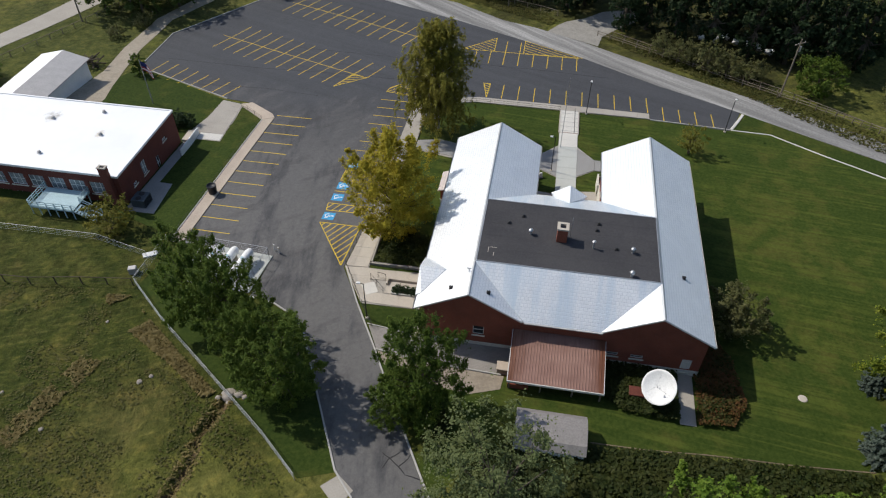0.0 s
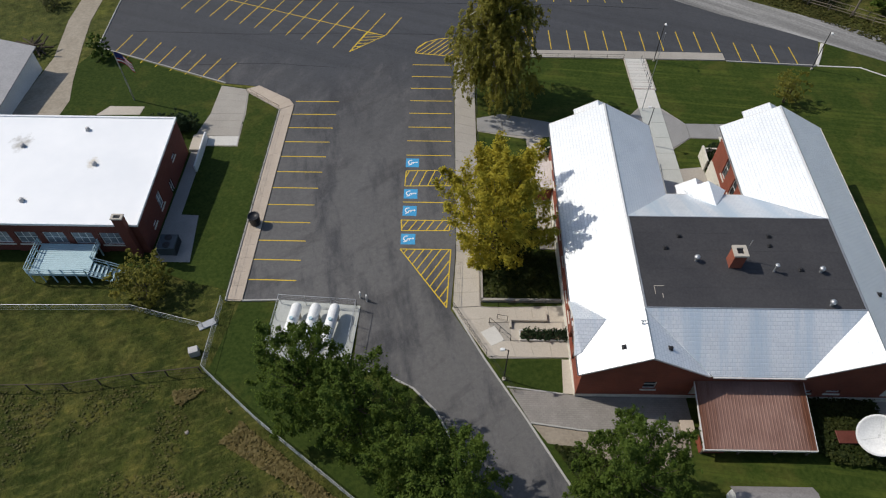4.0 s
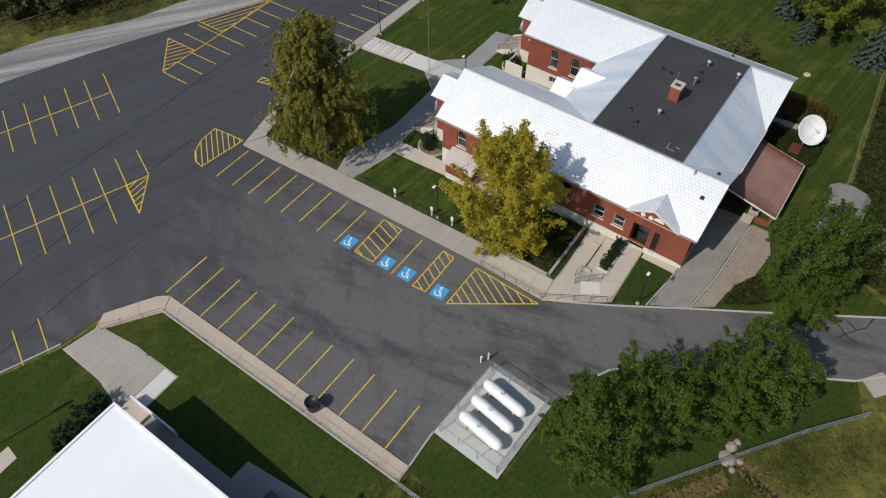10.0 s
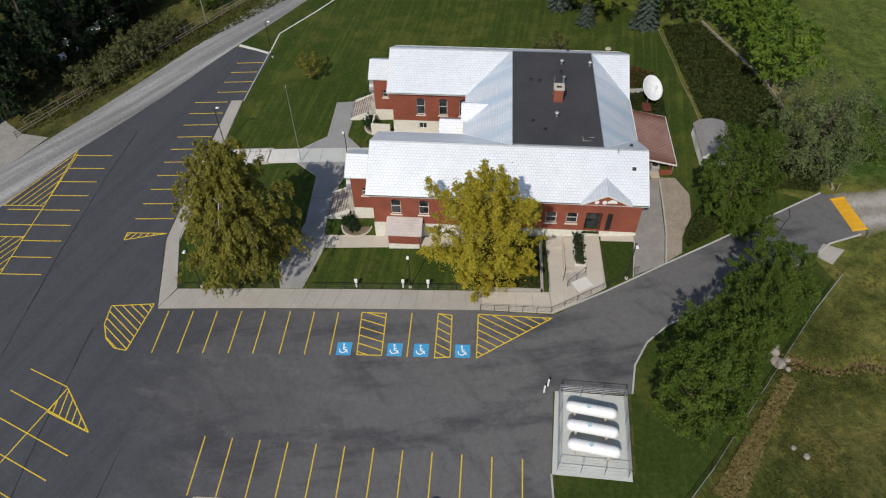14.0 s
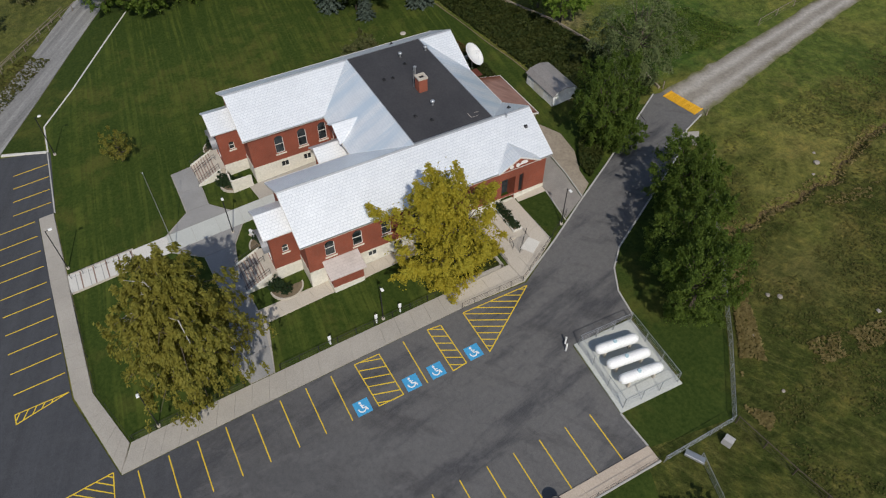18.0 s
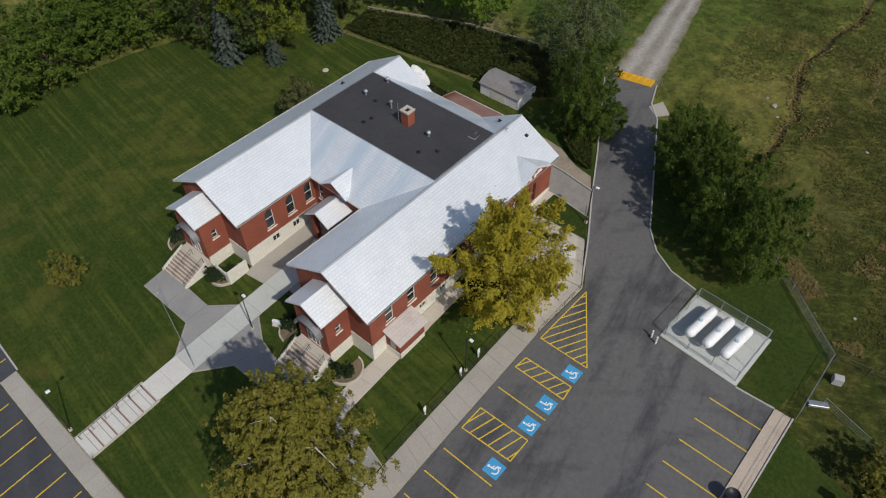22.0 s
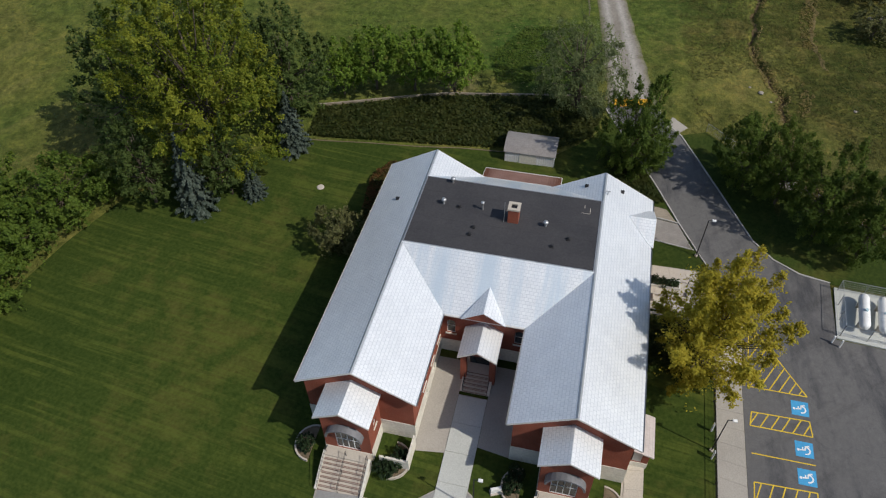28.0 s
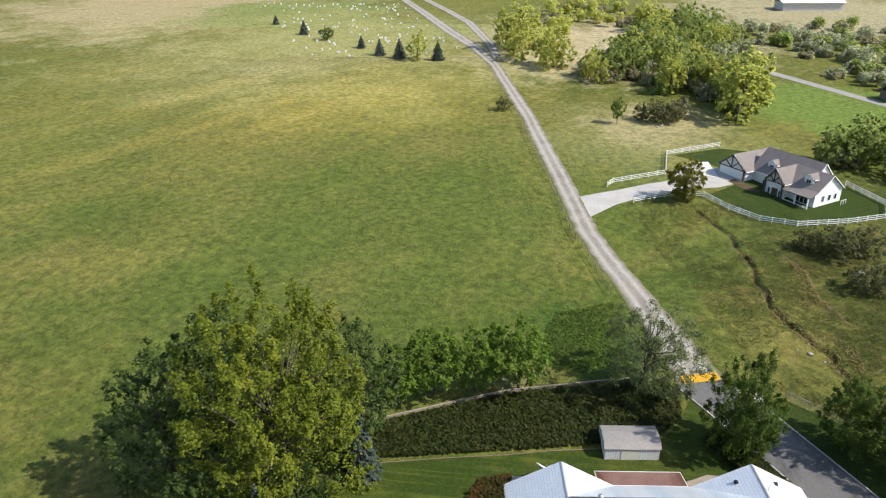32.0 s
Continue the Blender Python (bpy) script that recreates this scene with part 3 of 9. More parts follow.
TUFT = leaf_material("meadow_grass_blades", (0.070, 0.110, 0.018), (0.110, 0.135, 0.028), (0.19, 0.17, 0.06), 0.3)


# ---- building blocks ----
def part(name, verts, faces, material, parent=None, label="", smooth=False):
    """One mesh object from points and faces, under a thing or a part."""
    me = bpy.data.meshes.new(name)
    me.from_pydata([tuple(v) for v in verts], [], [tuple(f) for f in faces])
    me.materials.append(material)
    if smooth:
        me.polygons.foreach_set("use_smooth", [True] * len(me.polygons))
    me.update()
    ob = new(name, me)
    if parent is not None:
        ob.parent = parent
    if label:
        ob["label"] = label
    return ob


def thing(name, label, category, group="", kind=""):
    return tagged(new(name), label, category, group, kind)


class Shape:
    """Gathers points and faces of one mesh."""
    def __init__(self):
        self.v, self.f = [], []

    def add(self, verts, faces):
        o = len(self.v)
        self.v += [tuple(p) for p in verts]
        self.f += [tuple(i + o for i in f) for f in faces]
        return self

    def box(self, x0, x1, y0, y1, z0, z1):
        return self.add([(x0, y0, z0), (x1, y0, z0), (x1, y1, z0), (x0, y1, z0), (x0, y0, z1), (x1, y0, z1), (x1, y1, z1), (x0, y1, z1)],
                        [(3, 2, 1, 0), (4, 5, 6, 7), (0, 1, 5, 4), (1, 2, 6, 5), (2, 3, 7, 6), (3, 0, 4, 7)])

    def bevel_box(self, x0, x1, y0, y1, z0, z1, b=0.03):
        """A box whose upper edges are chamfered."""
        v = [(x0, y0, z0), (x1, y0, z0), (x1, y1, z0), (x0, y1, z0), (x0, y0, z1 - b), (x1, y0, z1 - b), (x1, y1, z1 - b), (x0, y1, z1 - b),
             (x0 + b, y0 + b, z1), (x1 - b, y0 + b, z1), (x1 - b, y1 - b, z1), (x0 + b, y1 - b, z1)]
        f = [(3, 2, 1, 0), (8, 9, 10, 11)]
        for i in range(4):
            j = (i + 1) % 4
            f += [(i, j, j + 4, i + 4), (i + 4, j + 4, j + 8, i + 8)]
        return self.add(v, f)

    def slab(self, pts, thick):
        """A flat or tilted plate: its upper outline, thickened downwards."""
        n = len(pts)
        v = [tuple(p) for p in pts] + [(p[0], p[1], p[2] - thick) for p in pts]
        f = [tuple(range(n)), tuple(range(2 * n - 1, n - 1, -1))] + [(i, i + n, (i + 1) % n + n, (i + 1) % n) for i in range(n)]
        return self.add(v, f)

    def prism(self, pts, z0, z1):
        n = len(pts)
        v = [(x, y, z0) for x, y in pts] + [(x, y, z1) for x, y in pts]
        f = [tuple(range(n - 1, -1, -1)), tuple(range(n, 2 * n))] + [(i, (i + 1) % n, (i + 1) % n + n, i + n) for i in range(n)]
        return self.add(v, f)

    def tube(self, a, b, r0, r1=None, n=8, caps=True):
        a, b = Vector(a), Vector(b)
        r1 = r0 if r1 is None else r1
        d = (b - a).normalized()
        s = d.orthogonal().normalized()
        u = d.cross(s)
        ring = [(math.cos(2 * math.pi * i / n), math.sin(2 * math.pi * i / n)) for i in range(n)]
        v = [a + (s * c + u * w) * r0 for c, w in ring] + [b + (s * c + u * w) * r1 for c, w in ring]
        f = [(i, (i + 1) % n, (i + 1) % n + n, i + n) for i in range(n)]
        if caps:
            f += [tuple(range(n - 1, -1, -1)), tuple(range(n, 2 * n))]
        return self.add(v, f)

    def pipe(self, pts, r, n=4):
        """One unbroken tube through several points."""
        pts = [Vector(p) for p in pts]
        v, f = [], []
        for i, p in enumerate(pts):
            d = (pts[min(i + 1, len(pts) - 1)] - pts[max(i - 1, 0)]).normalized()
            s = d.cross(Vector((0, 0, 1))).normalized()
            u = s.cross(d)
            v += [p + (s * math.cos(2 * math.pi * k / n) + u * math.sin(2 * math.pi * k / n)) * r for k in range(n)]
        for i in range(len(pts) - 1):
            f += [(i * n + k, i * n + (k + 1) % n, (i + 1) * n + (k + 1) % n, (i + 1) * n + k) for k in range(n)]
        return self.add(v, f)

    def lathe(self, profile, n=24, at=(0, 0, 0), m=None):
        """Turns a profile of (radius, height) about z."""
        v, f = [], []
        for r, z in profile:
            for i in range(n):
                a = 2 * math.pi * i / n
                p = Vector((r * math.cos(a), r * math.sin(a), z))
                v.append((m @ p if m else p) + Vector(at))
        for j in range(len(profile) - 1):
            for i in range(n):
                f.append((j * n + i, j * n + (i + 1) % n, (j + 1) * n + (i + 1) % n, (j + 1) * n + i))
        return self.add(v, f)

    def made(self, name, material, parent=None, label="", smooth=False):
        return part(name, self.v, self.f, material, parent, label, smooth)


# ---- the lie of the land ----
GY = [-1500, -600, -300, -80, -40, 0, 22, 35, 44, 52, 62, 75, 88, 100, 116, 140, 200, 600, 1500]
GZ = [60, 30, 19, 8.5, 6.8, 5, 3.7, 2.4, 1.3, 0.6, 0, -0.7, -1.5, -2.5, -3.6, -4.4, -5, -6, -6]
GT = np.arange(-1500, 1500.1, 0.5)
GS = np.interp(GT, GY, GZ)
GS = np.convolve(np.pad(GS, 8, mode='edge'), np.ones(17) / 17, 'valid')


def step(a, b, x):
    t = np.clip((np.asarray(x, float) - a) / (b - a), 0, 1)
    return t * t * (3 - 2 * t)


GULLY = [(-25.5, -34), (-26.6, -29), (-28.6, -23), (-28.0, -17), (-28.5, -10), (-26.9, -5), (-27.2, -1), (-26.3, 2.5), (-26.8, 7), (-28.3, 11.5), (-28.6, 13.5), (-30.1, 15.7), (-29.4, 18.5), (-30.1, 21.5), (-29.6, 26), (-30.2, 28.5), (-29.6, 31), (-29.3, 33.4)]


def gully_depth(x, y):
    """How far the eroded gully lies below the pasture."""
    best = np.full(np.broadcast(x, y).shape, 99.0)
    for (ax, ay), (bx, by) in zip(GULLY, GULLY[1:]):
        t = np.clip(((x - ax) * (bx - ax) + (y - ay) * (by - ay)) / ((bx - ax) ** 2 + (by - ay) ** 2), 0, 1)
        best = np.minimum(best, np.hypot(x - ax - t * (bx - ax), y - ay - t * (by - ay)))
    deep = 0.75 + 0.25 * np.sin(y * 0.9) + 0.15 * np.sin(y * 2.3 + 1)
    return 0.75 * deep * np.exp(-(best / 0.55) ** 2)


def land(x, y):
    """The ground's height."""
    x, y = np.asarray(x, float), np.asarray(y, float)
    z = np.interp(y, GT, GS)
    z = z - 0.03 * np.clip(-28 - x, 0, 60) * step(58, 30, y) * step(-60, 0, y)
    z = z - 0.03 * np.clip(x - 5, 0, 25) * step(62, 50, y) * step(10, 40, y)
    z = z - gully_depth(x, y)
    z = z - 0.5 * step(-46.9, -51.5, x) * step(50, 57, y) * step(84, 77, y)
    return z


def lz(x, y):
    return float(land(x, y))


def grid_axis(near0, near1, fine, far):
    a = list(np.arange(near0, near1 + fine / 2, fine))
    s, lo, hi = fine, near0, near1
    while hi < far:
        s *= 1.25
        lo, hi = lo - s, hi + s
        a = [lo] + a + [hi]
    return np.array(a)


def drape(name, outline, off, material, parent=None, skirt=0.2, cell=2.5, label="", cellx=None):
    """A sheet laid on the land, off metres above it, with its edge turned down."""
    bm = bmesh.new()
    bm.faces.new([bm.verts.new((x, y, 0)) for x, y in outline])
    bm.normal_update()
    bmesh.ops.triangulate(bm, faces=bm.faces[:], ngon_method='EAR_CLIP')
    xs, ys = [p[0] for p in outline], [p[1] for p in outline]
    for lo, hi, axis, c in ((min(ys), max(ys), 1, cell), (min(xs), max(xs), 0, cellx or cell * 2)):
        q = math.floor(lo / c) * c + c
        while q < hi - 1e-3:
            co, no = [0, 0, 0], [0, 0, 0]
            co[axis], no[axis] = q, 1
            bmesh.ops.bisect_plane(bm, geom=bm.verts[:] + bm.edges[:] + bm.faces[:], plane_co=co, plane_no=no)
            q += c
    bm.normal_update()
    for f in bm.faces:
        if f.normal.z < 0:
            f.normal_flip()
    for v in bm.verts:
        v.co.z = lz(v.co.x, v.co.y) + off
    if skirt:
        edge = [e for e in bm.edges if e.is_boundary]
        made = bmesh.ops.extrude_edge_only(bm, edges=edge)["geom"]
        for v in made:
            if isinstance(v, bmesh.types.BMVert):
                v.co.z -= off + skirt
    me = bpy.data.meshes.new(name)
    bm.to_mesh(me)
    bm.free()
    me.materials.append(material)
    ob = new(name, me)
    if parent is not None:
        ob.parent = parent
    if label:
        ob["label"] = label
    return ob


def strip(left, right, n):
    """Quads between two polylines, n along each leg."""
    out = []
    for (a, b), (c, d) in zip(zip(left, left[1:]), zip(right, right[1:])):
        for i in range(n):
            s, t = i / n, (i + 1) / n
            mix = lambda p, q, w: (p[0] + (q[0] - p[0]) * w, p[1] + (q[1] - p[1]) * w)
            out.append([mix(a, b, s), mix(a, b, t), mix(c, d, t), mix(c, d, s)])
    return out


def slabs(parent, left, right, size, off, material, name="slab", gap=0.011, thick=0.14):
    """Paving slabs, each a piece of its own, between two polylines."""
    for (a, b), (c, d) in zip(zip(left, left[1:]), zip(right, right[1:])):
        n = max(1, round(math.dist(a, b) / size))
        for q in strip([a, b], [c, d], n):
            cx, cy = sum(p[0] for p in q) / 4, sum(p[1] for p in q) / 4
            w = [(cx + (x - cx) * (1 - gap), cy + (y - cy) * (1 - gap)) for x, y in q]
            area = sum(w[i][0] * w[(i + 1) % 4][1] - w[(i + 1) % 4][0] * w[i][1] for i in range(4))
            if area < 0:
                w.reverse()
            Shape().slab([(x, y, lz(x, y) + off) for x, y in w], thick).made(name, material, parent)


def kerb(points, name="kerb", height=0.16, width=0.18, material=None, closed=False, parent=None):
    """A kerb of stones along a line, a real step up from the road."""
    s = Shape()
    pts = []
    for a, b in zip(points, points[1:]):
        n = max(1, round(math.dist(a, b) / 2.5))
        pts += [(a[0] + (b[0] - a[0]) * i / n, a[1] + (b[1] - a[1]) * i / n) for i in range(n)]
    pts.append(points[-1])
    rows = []
    for i, p in enumerate(pts):
        q, r = pts[max(0, i - 1)], pts[min(len(pts) - 1, i + 1)]
        dx, dy = r[0] - q[0], r[1] - q[1]
        d = math.hypot(dx, dy) or 1
        nx, ny = -dy / d * width / 2, dx / d * width / 2
        z = lz(*p)
        rows.append([(p[0] + nx, p[1] + ny, z - 0.2), (p[0] + nx, p[1] + ny, z + height - 0.02), (p[0] + nx * 0.8, p[1] + ny * 0.8, z + height),
                     (p[0] - nx * 0.8, p[1] - ny * 0.8, z + height), (p[0] - nx, p[1] - ny, z + height - 0.02), (p[0] - nx, p[1] - ny, z - 0.2)])
    v = [p for r in rows for p in r]
    f = [(i * 6 + j, i * 6 + j + 1, i * 6 + j + 7, i * 6 + j + 6) for i in range(len(rows) - 1) for j in range(5)]
    f += [tuple(range(6)), tuple(range(len(v) - 1, len(v) - 7, -1))]
    s.add(v, f)
    ob = s.made(name, material or KERB, parent)
    if parent is None:
        tagged(ob, "pale worn concrete kerb along the asphalt", "kerb", kind="structure")
    return ob


def cells(lo, hi, cuts):
    a = sorted({lo, hi, *[c for c in cuts if lo < c < hi]})
    return list(zip(a, a[1:]))


def wall(name, a, b, z0, z1, material, parent, openings=(), thick=0.3, label=""):
    """A wall from a to b with its outside to the right of that way; openings (u0, u1, v0, v1) go through it."""
    ax, ay = a
    L = math.dist(a, b)
    ux, uy = (b[0] - ax) / L, (b[1] - ay) / L
    nx, ny = uy, -ux
    P = lambda u, v, d: (ax + ux * u - nx * d, ay + uy * u - ny * d, v)
    s = Shape()
    us = cells(0, L, [c for o in openings for c in o[:2]])
    vs = cells(z0, z1, [c for o in openings for c in o[2:]])
    is_open = lambda u, v: any(o[0] < u < o[1] and o[2] < v < o[3] for o in openings)
    quad = lambda p: s.add(p, [(0, 1, 2, 3)])
    for i, (u0, u1) in enumerate(us):
        for j, (v0, v1) in enumerate(vs):
            if is_open((u0 + u1) / 2, (v0 + v1) / 2):
                continue
            quad([P(u0, v0, 0), P(u1, v0, 0), P(u1, v1, 0), P(u0, v1, 0)])
            quad([P(u1, v0, thick), P(u0, v0, thick), P(u0, v1, thick), P(u1, v1, thick)])
            for (uu, vv, q) in ((u0 - 1e-4, (v0 + v1) / 2, [(u0, v0), (u0, v1)]), (u1 + 1e-4, (v0 + v1) / 2, [(u1, v1), (u1, v0)]),
                                ((u0 + u1) / 2, v0 - 1e-4, [(u1, v0), (u0, v0)]), ((u0 + u1) / 2, v1 + 1e-4, [(u0, v1), (u1, v1)])):
                if 0 < uu < L and (vv < z0 or vv > z1 or is_open(uu, vv)):
                    (g0, h0), (g1, h1) = q
                    quad([P(g0, h0, 0), P(g1, h1, 0), P(g1, h1, thick), P(g0, h0, thick)])
    return s.made(name, material, parent, label)


def fitted_window(a, b, o, parent, frame_mat, glass, bars=(1, 1), arch=None, sill=True, name="window", depth=0.14, sill_mat=None):
    """A window in the wall a-b: frame set back, panes, a sill and, if arch names a brick, an arched head."""
    L = math.dist(a, b)
    ux, uy = (b[0] - a[0]) / L, (b[1] - a[1]) / L
    nx, ny = uy, -ux
    P = lambda u, v, d: (a[0] + ux * u - nx * d, a[1] + uy * u - ny * d, v)
    u0, u1, v0, v1 = o

    def bar(s, p0, p1, q0, q1, d0, d1):
        s.add([P(p0, q0, d0), P(p1, q0, d0), P(p1, q1, d0), P(p0, q1, d0), P(p0, q0, d1), P(p1, q0, d1), P(p1, q1, d1), P(p0, q1, d1)],
              [(0, 1, 2, 3), (4, 7, 6, 5), (0, 4, 5, 1), (1, 5, 6, 2), (2, 6, 7, 3), (3, 7, 4, 0)])
    s = Shape()
    w = 0.07
    bar(s, u0, u0 + w, v0, v1, depth, depth + 0.1), bar(s, u1 - w, u1, v0, v1, depth, depth + 0.1)
    bar(s, u0 + w, u1 - w, v0, v0 + w, depth, depth + 0.1), bar(s, u0 + w, u1 - w, v1 - w, v1, depth, depth + 0.1)
    for i in range(1, bars[0]):
        u = u0 + (u1 - u0) * i / bars[0]
        bar(s, u - 0.03, u + 0.03, v0 + w, v1 - w, depth + 0.005, depth + 0.09)
    for i in range(1, bars[1]):
        v = v0 + (v1 - v0) * i / bars[1]
        bar(s, u0 + w, u1 - w, v - 0.03, v + 0.03, depth + 0.01, depth + 0.085)
    win = s.made(name, frame_mat, parent)
    g = Shape()
    bar(g, u0 + 0.02, u1 - 0.02, v0 + 0.02, v1 - 0.02, depth + 0.05, depth + 0.06)
    g.made("pane", glass, win)
    if sill:
        q = Shape()
        bar(q, u0 - 0.12, u1 + 0.12, v0 - 0.16, v0 - 0.003, -0.09, 0.12)
        q.made("sill", sill_mat or FOUNDATION, win)
    if arch:
        q = Shape()
        r = (u1 - u0) / 2
        n = 6
        for side in (-1, 1):
            pts = [(u0 if side < 0 else u1, v1)]
            for i in range(n + 1):
                t = math.pi / 2 * i / n
                pts.append((u0 + r - side * -r * math.cos(t), v1 - r + r * math.sin(t)))
            front = [P(u, v, -0.003) for u, v in pts]
            rear = [P(u, v, 0.13) for u, v in pts]
            m = len(pts)
            order = list(range(m))
            q.add(front + rear, [tuple(order), tuple(i + m for i in reversed(order))] + [(i, (i + 1) % m, (i + 1) % m + m, i + m) for i in range(m)])
        q.made("arched_head", arch, win)
        k2 = Shape()
        ring = [(u0 + r + (r + 0.03) * math.cos(math.pi * i / 10), v1 - r + (r + 0.03) * math.sin(math.pi * i / 10)) for i in range(11)]
        outer = [(u0 + r + (r + 0.16) * math.cos(math.pi * i / 10), v1 - r + (r + 0.16) * math.sin(math.pi * i / 10)) for i in range(11)]
        for i in range(10):
            k2.add([P(*ring[i], -0.03), P(*outer[i], -0.03), P(*outer[i + 1], -0.03), P(*ring[i + 1], -0.03)], [(0, 1, 2, 3)])
            k2.add([P(*outer[i], -0.03), P(*outer[i], 0), P(*outer[i + 1], 0), P(*outer[i + 1], -0.03)], [(0, 1, 2, 3)])
        k2.made("arch_band", BRICK_X, win)
    return win


def leaf_mesh(name, centres, normals, size, material, parent, rng, stretch=1.0, droop=0.0, along=None, wild=0.36):
    """Many small folded leaves, each an island of its own."""
    n = len(centres)
    c = np.asarray(centres, float)
    nrm = np.asarray(normals, float) + rng.normal(0, wild, (n, 3))
    nrm /= np.linalg.norm(nrm, axis=1)[:, None] + 1e-9
    t = rng.normal(0, 1, (n, 3))
    if along is not None:
        t = t * 0.45 + along
    t[:, 2] -= droop
    t -= nrm * (t * nrm).sum(1)[:, None]
    t /= np.linalg.norm(t, axis=1)[:, None] + 1e-9
    b = np.cross(nrm, t)
    s = (size * rng.uniform(0.6, 1.35, n))[:, None]
    tip, root = c + t * s * 0.6 * stretch, c - t * s * 0.6 * stretch
    l, r = c + b * s * 0.42 + nrm * s * 0.14, c - b * s * 0.42 + nrm * s * 0.14
    v = np.stack([root, r, tip, l], 1).reshape(-1, 3)
    me = bpy.data.meshes.new(name)
    me.vertices.add(4 * n)
    me.vertices.foreach_set("co", v.ravel())
    me.loops.add(4 * n)
    me.loops.foreach_set("vertex_index", np.arange(4 * n, dtype=np.int32))
    me.polygons.add(n)
    me.polygons.foreach_set("loop_start", np.arange(0, 4 * n, 4, dtype=np.int32))
    me.materials.append(material)
    me.update()
    me.validate()
    ob = new(name, me)
    if parent is not None:
        ob.parent = parent
    return ob


def crown_sprays(rng, roots, axes, lengths, widths, leaves, shoots=9, sag=0.0):
    """Leaf places on leafy sprays: each spray is an axis set with side shoots that shorten towards its pointed tip."""
    pts, ways = [], []
    for root, axis, ln, wd, cnt in zip(roots, axes, lengths, widths, leaves):
        m = max(4, int(shoots * rng.uniform(0.7, 1.3)))
        per = max(4, int(cnt / m))
        u = rng.uniform(0, 0.95, m) ** 0.85
        side = rng.normal(0, 1, (m, 3))
        side -= axis * (side @ axis)[:, None]
        side /= np.linalg.norm(side, axis=1)[:, None] + 1e-9
        d = axis * rng.uniform(0.35, 1.0, (m, 1)) + side * (1.15 - 0.75 * u)[:, None] + np.array((0, 0, 0.15 - sag))
        d /= np.linalg.norm(d, axis=1)[:, None]
        reach = wd * (1.12 - 0.8 * u) * rng.uniform(0.55, 1.35, m)
        t = rng.uniform(0.05, 1, (m, per)) ** 0.8
        p = (root + axis * (ln * u)[:, None])[:, None, :] + d[:, None, :] * (reach[:, None] * t)[..., None]
        p += rng.normal(0, 1, p.shape) * (0.13 * wd * (1.2 - 0.75 * t))[..., None]
        p[..., 2] -= (0.10 + sag) * reach[:, None] * t ** 2
        pts.append(p.reshape(-1, 3))
        ways.append(np.repeat(d, per, 0))
    return np.concatenate(pts), np.concatenate(ways)


